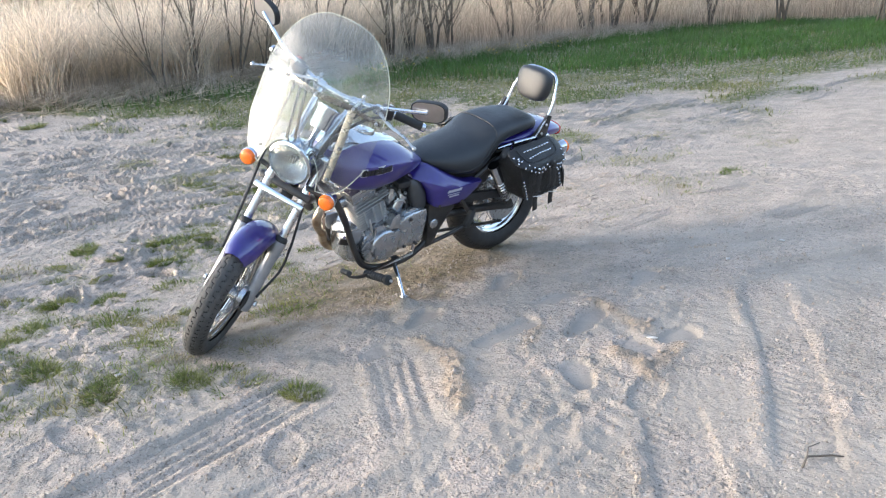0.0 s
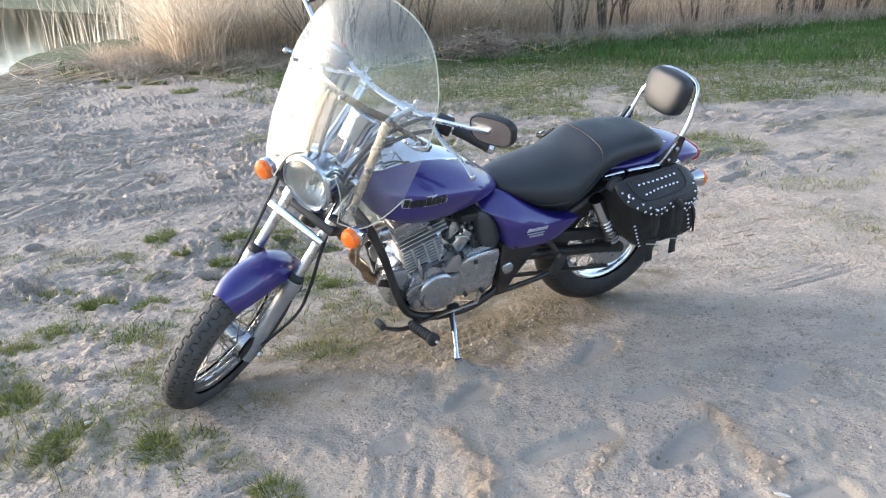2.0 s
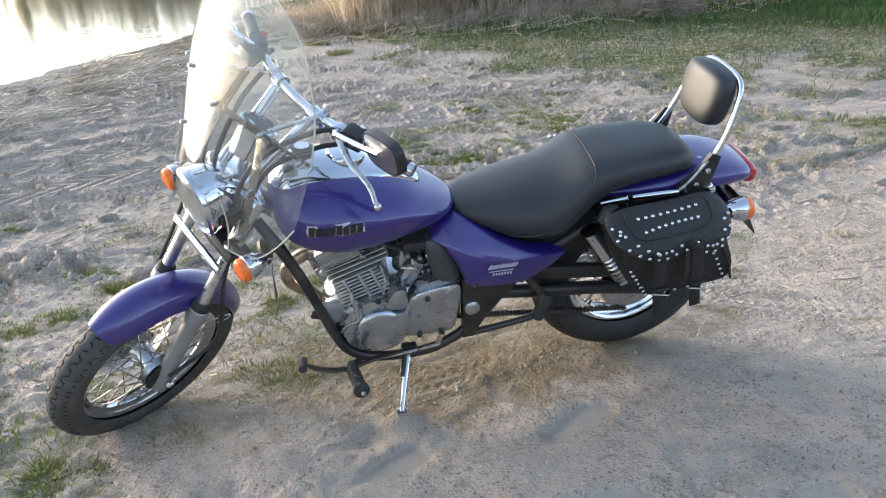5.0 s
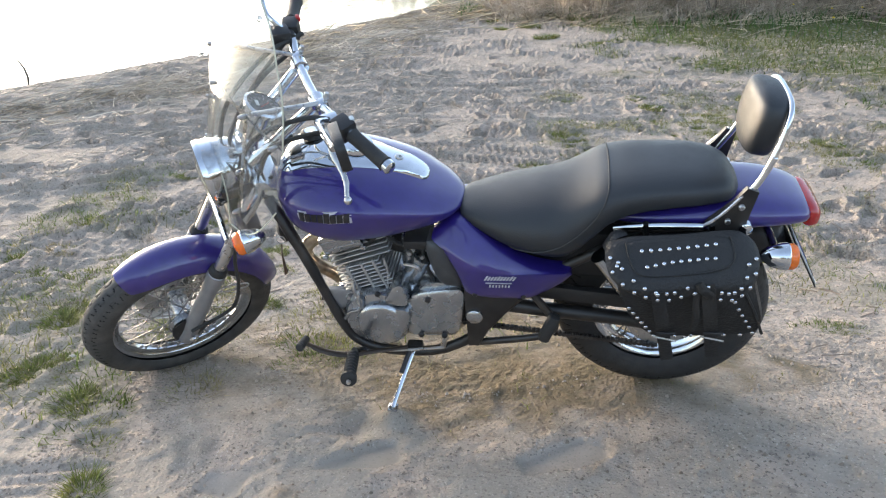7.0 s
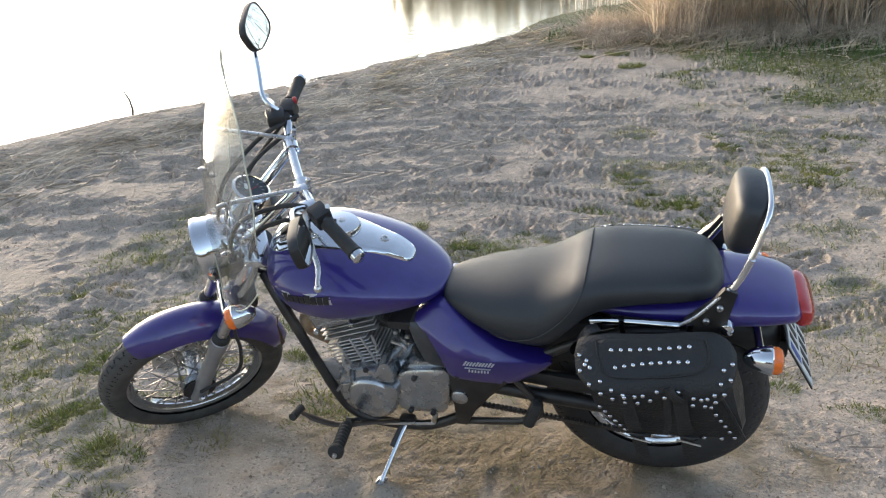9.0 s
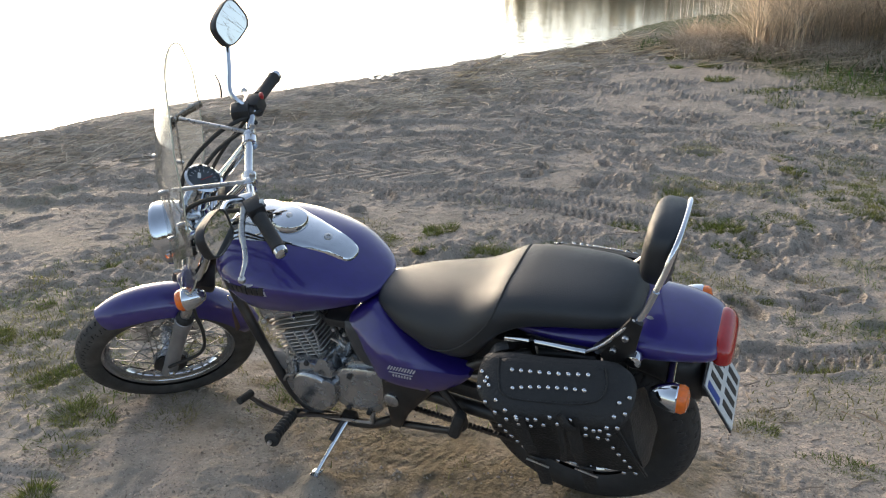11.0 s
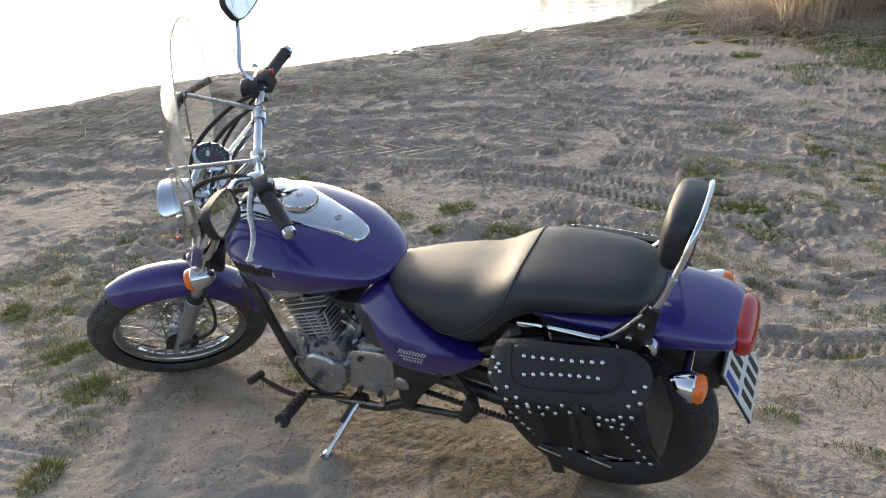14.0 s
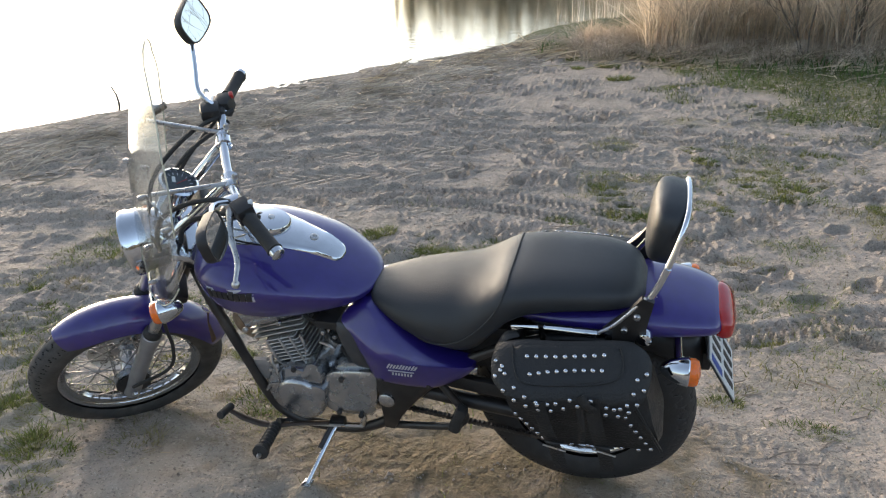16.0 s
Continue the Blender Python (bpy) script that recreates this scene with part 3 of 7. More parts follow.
def ground_height(x, y, fine=True):
    x, y = np.asarray(x, float), np.asarray(y, float)
    z = b0 = base_height(x, y)
    d = shore_distance(x, y)
    loose = np.clip((d + 0.1) / 0.8, 0, 1) * (1 - 0.5 * grassy(x, y))
    z = z + loose * (0.026 * vnoise(x, y, 1.7) + 0.007 * vnoise(x, y, 0.62, 5))
    z = z + 0.05 * grassy(x, y) * np.abs(vnoise(x, y, 0.9, 9))
    far = sstep((y - 0.6) / 2.0) + sstep((-1.0 - x) / 1.0) * 0.5
    if fine:
        calm = sstep(0.35 + 1.5 * vnoise(x, y, 0.45, 71) + 0.5 * vnoise(x, y, 0.15, 73))
        churn = np.clip(0.24 + 1.2 * far, 0, 1.6) * loose * (0.25 + 0.95 * calm)
        r1 = 1 - np.abs(vnoise(x, y, 0.34, 11))
        r2 = 1 - np.abs(vnoise(x + 0.02 * vnoise(x, y, 0.1, 3), y, 0.14, 17))
        r3 = 1 - np.abs(vnoise(x, y, 0.065, 19))
        clod = sstep(0.5 + 1.3 * vnoise(x, y, 0.5, 41))
        out = np.clip(far, 0, 1)
        z = z + churn * ((0.0075 + 0.006 * out) * (r1 ** 3 - 0.35) + (0.012 + 0.006 * out) * (r2 ** 2.5 - 0.4) + (0.011 - 0.003 * out + 0.018 * clod) * (r3 ** 2 - 0.4) + (0.007 - 0.003 * out + 0.011 * clod) * vnoise(x, y, 0.034, 23))
        z = z + loose * (0.004 * calm * vnoise(x, y, 0.045, 29) + 0.0022 * (1 - out) * vnoise(x, y, 0.021, 59))
        for near, inside, lane, tread, rim in track_marks(x, y):
            zz, bb = z[near], b0[near]
            pressed = bb + loose[near] * 0.026 * vnoise(x[near], y[near], 1.7) - 0.011 - 0.015 * np.clip(far[near], 0, 1)
            zz = zz + 0.6 * lane * (bb + loose[near] * 0.026 * vnoise(x[near], y[near], 1.7) - zz)
            z[near] = zz * (1 - inside) + inside * (pressed + 0.12 * (zz - pressed) + tread) + (0.009 + 0.019 * np.clip(far[near], 0, 1)) * rim * loose[near]
        for k in range(len(DENTS)):
            px, py, a, ra, rb, dep = DENTS[k]
            near = (np.abs(x - px) < 0.35) & (np.abs(y - py) < 0.35)
            if not near.any():
                continue
            u, v = x[near] - px, y[near] - py
            q = ((u * math.cos(a) + v * math.sin(a)) / ra) ** 2 + ((v * math.cos(a) - u * math.sin(a)) / rb) ** 2
            rr = np.sqrt(q) + 0.12 * vnoise(x[near], y[near], 0.05, 7)
            floor_ = sstep((1.04 - rr) / 0.12)
            lip = np.exp(-((rr - 1.22) / 0.2) ** 2) * (0.6 + 0.7 * vnoise(x[near], y[near], 0.07, 13))
            flat_z = b0[near] + 0.035 * vnoise(x[near], y[near], 1.7) - dep * 0.9
            z[near] = z[near] * (1 - 0.75 * floor_) + 0.75 * floor_ * flat_z - 0.25 * floor_ * dep + 0.55 * dep * lip
        near = (np.abs(x - 0.1) < 1.1) & (np.abs(y + 1.05) < 0.75)
        if near.any():
            u, v = x[near], y[near]
            up, (flat, dep) = thrown_up(u, v), trodden(u, v)
            zz = z[near] + 0.02 * up * (0.75 + 0.5 * vnoise(u, v, 0.04, 43) + 0.35 * vnoise(u, v, 0.019, 47))
            level = b0[near] + 0.026 * vnoise(u, v, 1.7) + 0.004 * vnoise(u, v, 0.3, 49) + 0.003 * vnoise(u, v, 0.07, 53) - 0.95 * dep
            z[near] = zz * (1 - flat) + flat * level
    # flattened under the tyres, raised under the stand, dented in front of it
    for px, py, r, to in ((0.712, -0.105, 0.46, 0.048), (-0.895, -0.065, 0.24, -0.012), (-0.06, -0.375, 0.05, 0.066)):
        k = np.exp(-((x - px) ** 2 + (y - py) ** 2) / r ** 2)
        z = z * (1 - k) + to * k
    k = np.exp(-(((x + 0.17) / 0.075) ** 2 + ((y + 0.42) / 0.06) ** 2))
    return z - 0.03 * k


DENTS = [(rng.uniform(-5.0, 4.0), rng.uniform(1.2, 9.0), rng.uniform(0, 3.14), rng.uniform(0.08, 0.15), rng.uniform(0.04, 0.07), rng.uniform(0.02, 0.045)) for _ in range(420)]
DENTS += [(rng.uniform(-2.5, 3.5), rng.uniform(-2.6, 1.2), rng.uniform(0, 3.14), rng.uniform(0.10, 0.15), rng.uniform(0.045, 0.062), rng.uniform(0.004, 0.010)) for _ in range(26)]
# footprints of flat soles beside the stand and where the rider walked: place, heading, half length, depth
PRINTS = [(-0.11, -0.575, 24, 0.12, 0.016), (0.01, -1.0, -3, 0.165, 0.018), (0.44, -0.525, 27, 0.13, 0.014), (0.29, -1.18, 16, 0.16, 0.02), (0.85, -1.04, 18, 0.13, 0.014),
          (-0.06, -1.46, 57, 0.11, 0.016), (0.255, -1.475, 103, 0.075, 0.014), (-0.46, -0.715, 0, 0.065, 0.012), (0.42, -1.53, -22, 0.085, 0.014), (0.41, -0.9, -11, 0.11, 0.01)]
# ridges of loose sand that boots and wheels have thrown up
RIDGES = [(0.05, 0.026, [(-0.28, -0.76), (-0.27, -0.95), (-0.35, -1.09), (-0.44, -1.22), (-0.50, -1.32)]), (0.04, 0.018, [(-0.02, -1.16), (0.11, -1.08)]), (0.05, 0.022, [(0.46, -1.09), (0.41, -1.28), (0.38, -1.41)]),
          (0.045, 0.024, [(0.16, -1.42), (0.16, -1.53), (0.10, -1.64)]), (0.05, 0.02, [(0.18, -1.62), (0.36, -1.6)]), (0.03, 0.012, [(-0.06, -0.66), (0.04, -0.56)]), (0.03, 0.012, [(0.52, -0.57), (0.6, -0.47)])]


def segment_distance(x, y, line):
    best = np.full(x.shape, 1e9)
    for (ax, ay), (bx, by) in zip(line[:-1], line[1:]):
        dx, dy = bx - ax, by - ay
        t = np.clip(((x - ax) * dx + (y - ay) * dy) / (dx * dx + dy * dy), 0, 1)
        best = np.minimum(best, np.hypot(x - ax - t * dx, y - ay - t * dy))
    return best


def thrown_up(x, y):
    """How much dry loose sand lies here, 0 to 1."""
    k = 0 * x
    for w, h, line in RIDGES:
        q = segment_distance(x, y, line) + 0.025 * vnoise(x, y, 0.09, 37)
        k = np.maximum(k, np.exp(-(q / w) ** 2) * h / 0.026)
    return k


def trodden(x, y):
    """How far a flat sole has pressed the sand here, 0 to 1, and how deep."""
    k, depth = 0 * x, 0 * x
    for px, py, a, half, dep in PRINTS:
        a = math.radians(a)
        u, v = x - px, y - py
        u, v = u * math.cos(a) + v * math.sin(a), v * math.cos(a) - u * math.sin(a)
        wide = 0.052 * (1 + 0.16 * np.sin(u / half * 2.2))
        q = (np.abs(u / half) ** 3.2 + np.abs(v / wide) ** 3.2) ** (1 / 3.2) + 0.13 * vnoise(x, y, 0.055, 7) + 0.06 * vnoise(x, y, 0.022, 9)
        m = sstep((1.06 - q) / 0.13)
        depth = np.where(m > k, dep, depth)
        k = np.maximum(k, m)
    return k, depth



def axis_steps(lo, hi, fine, finest, end):
    """Even steps between lo and hi, finest in the stretch given, ever wider ones outside."""
    def outward(v, sign):
        s, a = fine, []
        while abs(v) < end:
            s *= 1.03 if s < 0.12 else 1.16
            v += sign * s
            a.append(v)
        return a
    mid = list(np.arange(lo, finest[0], fine)) + list(np.arange(finest[0], finest[1], 0.0095)) + list(np.arange(finest[1], hi, fine))
    return np.array(outward(lo, -1)[::-1] + mid + outward(hi, 1))


gx, gy = axis_steps(-4.2, 2.7, 0.0155, (-2.0, 1.7), 700.0), axis_steps(-2.45, 6.9, 0.0155, (-2.35, 0.5), 700.0)
def depth_of(x, y):
    """0 at the meadow's sandy edge, 1 at the reeds."""
    return sstep((y - np.interp(x, [-0.8, 2.2, 6, 9, 14, 30], [11.0, 9.0, 7.6, 6.2, 3.6, 0.0])) / 2.0)


def patch_left(x, y):
    return sstep(1.6 * vnoise(x, y, 0.55, 81) + 0.7 * vnoise(x, y, 0.12, 83) - 0.05) * sstep((0.5 - x) / 0.8) * sstep((y + 0.8) / 0.6) * sstep((3.2 - y) / 0.8)


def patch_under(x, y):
    """Brown earth with a little dry grass where the motorcycle stands, darkened in part for its shade."""
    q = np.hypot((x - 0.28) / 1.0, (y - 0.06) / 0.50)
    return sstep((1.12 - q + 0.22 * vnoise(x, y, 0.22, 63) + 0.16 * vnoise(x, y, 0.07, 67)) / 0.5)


def patch_right(x, y):
    edge = sstep((x - 0.0) / 0.5) * sstep((y - 1.2 - 0.25 * (x < 1)) / 1.0) + 0.6 * sstep((x - 1.0) / 0.5) * sstep((y + 0.3) / 0.6)
    return np.clip(edge, 0, 1) * sstep(1.7 * vnoise(x, y, 0.6, 91) + 0.8 * vnoise(x, y, 0.13, 93) - 0.1)


GX, GY = np.meshgrid(gx, gy, indexing="ij")
GZ = ground_height(GX.ravel(), GY.ravel())
nx, ny = len(gx), len(gy)
me = bpy.data.meshes.new("ground")
co = np.stack([GX.ravel(), GY.ravel(), GZ], 1)
idx = np.arange(nx * ny).reshape(nx, ny)
quads = np.stack([idx[:-1, :-1], idx[1:, :-1], idx[1:, 1:], idx[:-1, 1:]], -1).reshape(-1, 4)
me.vertices.add(len(co))
me.vertices.foreach_set("co", co.ravel())
me.loops.add(quads.size)
me.loops.foreach_set("vertex_index", quads.ravel())
me.polygons.add(len(quads))
me.polygons.foreach_set("loop_start", np.arange(0, quads.size, 4))
me.polygons.foreach_set("use_smooth", np.ones(len(quads), bool))
me.update(calc_edges=True)
me.materials.append(SAND)
X_, Y_ = GX.ravel(), GY.ravel()
turf = np.clip(grassy(X_, Y_) * (0.7 + 0.3 * depth_of(X_, Y_)) + 0.3 * patch_left(X_, Y_) + 0.35 * patch_right(X_, Y_), 0, 1)
me.attributes.new("turf", "FLOAT", "POINT").data.foreach_set("value", turf)        # how thickly moss and short grass cover the sand
me.attributes.new("shaded_earth", "FLOAT", "POINT").data.foreach_set("value", patch_under(X_, Y_))     # brown earth showing through the sand, its dark colour partly the motorcycle's shade
me.attributes.new("loose", "FLOAT", "POINT").data.foreach_set("value", thrown_up(X_, Y_))      # dry sand thrown up in ridges, tinted warm for the low sun on it
me.attributes.new("pressed", "FLOAT", "POINT").data.foreach_set("value", trodden(X_, Y_)[0])   # sand that soles have smoothed, coloured greyer for the sky light on it
tagged(new("ground", me), "pale trampled beach sand with tyre tracks and footprints", "sand", kind="structure")


GRID = GZ.reshape(nx, ny)


def zg(x, y):
    i, j = int(np.clip(np.searchsorted(gx, x) - 1, 0, nx - 2)), int(np.clip(np.searchsorted(gy, y) - 1, 0, ny - 2))
    u, v = (x - gx[i]) / (gx[i + 1] - gx[i]), (y - gy[j]) / (gy[j + 1] - gy[j])
    return float((GRID[i, j] * (1 - u) + GRID[i + 1, j] * u) * (1 - v) + (GRID[i, j + 1] * (1 - u) + GRID[i + 1, j + 1] * u) * v)


# ---- lake ----
bm = bmesh.new()
edge = [(x + (1.0 if y < 60 else 0), y) for x, y in SHORE]
ring = [bm.verts.new((x, y, WATER_Z)) for x, y in edge + [(-10, 600), (-600, 600), (-600, -400), (-14, -400)]]
bmesh.ops.triangulate(bm, faces=[bm.faces.new(ring)])
water = mesh_of(bm, WATER, False, "water")
tagged(new("water", water), "still lake water mirroring a bright evening sky", "water", kind="structure")

# ---- grass, reeds and litter ----
def blades(name, spots, material, label, category, kind="stuff", width=0.004, segs=2):
    """One mesh of bent blades; each spot is (x, y, z, height, lean x, lean y)."""
    v, f = [], []
    for x, y, z, h, lx, ly in spots:
        a = random.uniform(0, math.pi)
        wx, wy = math.cos(a) * width, math.sin(a) * width
        i = len(v)
        for k in range(segs + 1):
            t = k / segs
            px, py, pz = x + lx * t * t, y + ly * t * t, z + h * (t - 0.15 * t * t)
            w = 1 - 0.85 * t
            v += [(px - wx * w, py - wy * w, pz), (px + wx * w, py + wy * w, pz)]
            if k:
                j = i + 2 * k
                f.append((j - 2, j - 1, j + 1, j))
    ob = raw(name, v, f, material)
    return tagged(ob, label, category, kind=kind)


def scatter(n, x0, x1, y0, y1, want):
    """Random places kept with the chance that want() gives."""
    x, y = rng.uniform(x0, x1, n), rng.uniform(y0, y1, n)
    keep = rng.random(n) < want(x, y)
    return x[keep], y[keep]


def spots_for(x, y, h0, h1, lean):
    z = ground_height(x, y, False) - 0.01
    n = len(x)
    h = rng.uniform(h0, h1, n)
    a, b = rng.normal(0, lean, n), rng.normal(0, lean, n)
    return list(zip(x, y, z, h, a * h, b * h))


x, y = scatter(60000, -1.5, 9.0, 0.5, 13.5, lambda x, y: grassy(x, y) * 0.9)
blades("meadow_grass", spots_for(x, y, 0.03, 0.1, 0.5), GRASSM, "short patchy green grass growing on sand", "grass", width=0.0065)
x, y = scatter(26000, 9.0, 24.0, -3.0, 14.0, lambda x, y: grassy(x, y) * 0.9)
blades("meadow_grass", spots_for(x, y, 0.04, 0.12, 0.5), GRASSM, "short green grass at the edge of the sand", "grass", width=0.009)
x, y = scatter(110000, -1.5, 25.0, 3.0, 14.5, lambda x, y: depth_of(x, y) * grassy(x, y) * (0.5 + 0.6 * vnoise(x, y, 0.8, 51)) * (0.35 + 0.65 * sstep((x - 4.5) / 5.0)))
blades("lush_grass", spots_for(x, y, 0.09, 0.28, 0.45), LUSH, "lush dark green grass in front of the reeds", "grass", width=0.011)
x, y = scatter(18000, -1.5, 22.0, 1.0, 14.0, lambda x, y: grassy(x, y) * 0.7)
blades("dry_grass", spots_for(x, y, 0.03, 0.12, 0.9), DRYGRASS, "thin straw-coloured dead grass between the green", "grass", width=0.004)


def reed_line(x):
    return np.interp(x, [-1.0, -0.6, 0.0, 0.25, 0.5, 1.1, 3.0, 8.0, 13.0, 19.0, 22.0, 40.0], [13.6, 12.7, 12.4, 13.6, 12.1, 11.9, 11.9, 12.3, 12.8, 13.6, 12.0, 4.0])


def reeds(name, n, x0, x1, h0, h1, deep, label, material):
    x = rng.uniform(x0, x1, n)
    y = reed_line(x) + np.abs(rng.normal(0, deep, n)) - 0.2 + 0.5 * vnoise(x, 0 * x, 1.3)
    return blades(name, [(a, b, c, h * (0.6 + 0.5 * random.random()), p, q) for a, b, c, h, p, q in spots_for(x, y, h0, h1, 0.36)], material, label, "reeds", width=0.011, segs=3)


reeds("dry_reeds", 11500, 0.35, 9.0, 1.3, 2.5, 2.6, "dense belt of dry straw-coloured reeds beside the lake", REED)
reeds("dry_reeds", 15000, 9.0, 48.0, 1.2, 2.4, 3.0, "dry brown reeds and brush behind the meadow", BRUSH)
x = rng.uniform(-0.85, 0.7, 800)
y = reed_line(x) + np.abs(rng.normal(0, 0.9, len(x)))
blades("low_reeds", spots_for(x, y, 0.2, 0.6, 0.6), BRUSH, "low clump of bent brown reeds at the end of the belt", "reeds", width=0.009, segs=3)
y = rng.uniform(19.0, 24.0, 330)
x = np.interp(y, SH[:, 1], SH[:, 0]) + rng.normal(0.5, 0.9, len(y))
blades("thin_reeds", [(a, b, max(c, WATER_Z - 0.05), h, p, q) for a, b, c, h, p, q in spots_for(x, y, 1.1, 2.2, 0.2)], REED, "thin stand of dry reeds along the inlet", "reeds", width=0.009, segs=3)
x = rng.uniform(0.4, 9.0, 6000)
y = reed_line(x) + np.abs(rng.normal(0, 1.2, len(x)))
blades("bent_reeds", [(a, b, c, h, p * 2.6, q * 2.6) for a, b, c, h, p, q in spots_for(x, y, 0.7, 1.7, 0.4)], STRAW, "pale bent and broken reed stems", "reeds", width=0.008, segs=4)
x = rng.uniform(-0.9, 20.0, 15000)
y = reed_line(x) + rng.normal(-0.35, 0.5, len(x))
blades("fallen_reeds", [(a, b, c, h, p * 3.4, q * 3.4) for a, b, c, h, p, q in spots_for(x, y, 0.15, 0.5, 0.5)], LITTER, "grey fallen reeds matted at the foot of the belt", "reeds", width=0.008, segs=3)


def lying(name, n, place, l0, l1, r, material, label, category):
    """Broken stems that lie about on the ground."""
    v, f = [], []
    while len(f) < n * 3:
        x, y = place()
        ln, a = l0 + (l1 - l0) * random.random() ** 1.6, random.gauss(0.2, 1.0)
        dx, dy = math.cos(a) * ln / 2, math.sin(a) * ln / 2
        za, zb = zg(x - dx, y - dy), zg(x + dx, y + dy)
        tip = random.choice((0, 0, 0.04, 0.1, 0.22)) * ln
        bend = random.uniform(-0.1, 0.1) * ln
        p = [Vector((x - dx, y - dy, za + r * 0.7)), Vector((x - dy * 0.1, y + bend, max((za + zb) / 2, zg(x, y)) + r + tip / 2)), Vector((x + dx, y + dy, zb + r * 0.7 + tip))]
        t = (p[2] - p[0]).normalized()
        s = t.cross(Vector((0, 0, 1))).normalized()
        w = t.cross(s)
        i = len(v)
        for q in p:
            v += [tuple(q + r * (math.cos(b) * s + math.sin(b) * w)) for b in (0.5, 2.6, 4.7)]
        for k in range(2):
            for j in range(3):
                f.append((i + 3 * k + j, i + 3 * k + (j + 1) % 3, i + 3 * k + 3 + (j + 1) % 3, i + 3 * k + 3 + j))
    return tagged(raw(name, v, f, material), label, category, kind="stuff")


WRACK = [(2.0, -5.6), (3.6, -5.3), (5.1, -4.5), (7.1, -2.8), (9.0, -2.6), (12.0, -2.2), (14.5, -1.3), (18.0, -1.0), (22.0, -1.4)]


def litter_place():
    y = 1.5 + 12.0 * random.random() ** 1.1
    cx = float(np.interp(y, [w[0] for w in WRACK], [w[1] for w in WRACK]))
    sx = float(np.interp(y, SH[:, 1], SH[:, 0]))
    return max(cx + random.gauss(0, 0.55), sx + 0.15), y


def loose_place():
    y = random.uniform(1.5, 15.0)
    return float(np.interp(y, SH[:, 1], SH[:, 0])) + 0.1 + abs(random.gauss(0.3, 1.5)), y


lying("reed_litter", 13000, litter_place, 0.06, 0.36, 0.005, LITTER, "mat of broken dry reed stems washed up along the shore", "reed litter")
TANGLES = [(-1.71, 13.1), (-1.4, 11.7), (-1.3, 11.9), (-2.45, 11.4), (-2.82, 9.2), (-3.19, 8.7), (-3.0, 10.1), (-1.9, 12.3)]


def tangle_place():
    x, y = random.choice(TANGLES)
    return x + random.gauss(0, 0.3), y + random.gauss(0, 0.35)


lying("reed_litter", 300, tangle_place, 0.35, 1.1, 0.0085, STRAW, "long pale reed stems lying tangled on the beach", "reed litter")
def belt_foot():
    x = random.uniform(-1.2, 9.0)
    return x, float(reed_line(x)) - 0.6 + random.gauss(0.0, 0.55)


lying("reed_litter", 2600, belt_foot, 0.25, 1.1, 0.0065, STRAW, "tangle of pale broken reeds before the belt", "reed litter")
lying("reed_litter", 2600, loose_place, 0.05, 0.3, 0.0045, LITTER, "scattered bits of dry reed on the sand", "reed litter")


def brush_pile(cx, cy, wide, tall, n, label):
    """A heap of cut branches thrown together."""
    rnd = random.Random(77)
    bm = bmesh.new()
    for _ in range(n):
        a, d = rnd.uniform(0, 6.283), math.sqrt(rnd.random())
        x, y = cx + math.cos(a) * d * wide, cy + math.sin(a) * d * wide * 0.5
        z = zg(x, y) + 0.02 + tall * (1 - d * d) * rnd.random()
        h, ln = rnd.gauss(0.0, 0.9), rnd.uniform(0.3, 0.9)
        v = Vector((math.cos(h), math.sin(h), rnd.gauss(0.05, 0.28))).normalized() * ln / 2
        mid = Vector((x, y, z))
        bow = Vector((rnd.gauss(0, 0.05), rnd.gauss(0, 0.05), rnd.gauss(0.03, 0.05)))
        ends = [mid - v, mid + bow, mid + v]
        for q in ends:
            q.z = max(q.z, zg(q.x, q.y) + 0.01)
        tube(ends, [0.009, 0.007, 0.004], 4, 2, bm=bm)
    return tagged(new("brush_pile", mesh_of(bm, TWIGS)), label, "brush pile", kind="stuff")


brush_pile(5.85, 10.4, 0.62, 0.5, 420, "heap of cut grey-brown branches at the foot of the reeds")

# ---- motorcycle: x runs back, -y is its left, z up along its own leaning plane ----
LEAN = 12.4
bike = new("motorcycle")
bike.matrix_basis = pose(0, -0.0717, -0.019, LEAN, 0, 0)
tagged(bike, "purple cruiser motorcycle with windshield and studded saddlebags on its side stand", "motorcycle")
RAKE, STEER = radians(32.3), radians(36.2)
FORK = Vector((math.sin(RAKE), 0, math.cos(RAKE)))
PIVOT = Vector((-0.764, 0, 0.277))
TURN = Matrix.Translation(PIVOT) @ Matrix.Rotation(STEER, 4, FORK) @ Matrix.Translation(-PIVOT)
AXF, AXR = Vector((-0.817, 0, 0.291)), Vector((0.716, 0, 0.378))
LOW = Matrix.Translation(PIVOT) @ Matrix.Rotation(radians(42.8), 4, FORK) @ Matrix.Translation(-PIVOT)


def P(name, bm, material, parent=None, label="", smooth=True):
    return part(name, bm, material, parent or bike, label, smooth)


def S(name, bm, material, parent=None, label="", smooth=True):
    """A part that turns with the handlebar."""
    bmesh.ops.transform(bm, matrix=TURN, verts=bm.verts)
    return part(name, bm, material, parent or bike, label, smooth)


BAR = TURN @ Matrix.Translation((-0.25, 0.015, 1.048)) @ Matrix.Rotation(radians(-2.4), 4, "X") @ Matrix.Translation((0.25, 0, -1.06))


def H(name, bm, material, parent=None, label="", smooth=True):
    """A part clamped to the handlebar."""
    bmesh.ops.transform(bm, matrix=BAR, verts=bm.verts)
    return part(name, bm, material, parent or bike, label, smooth)


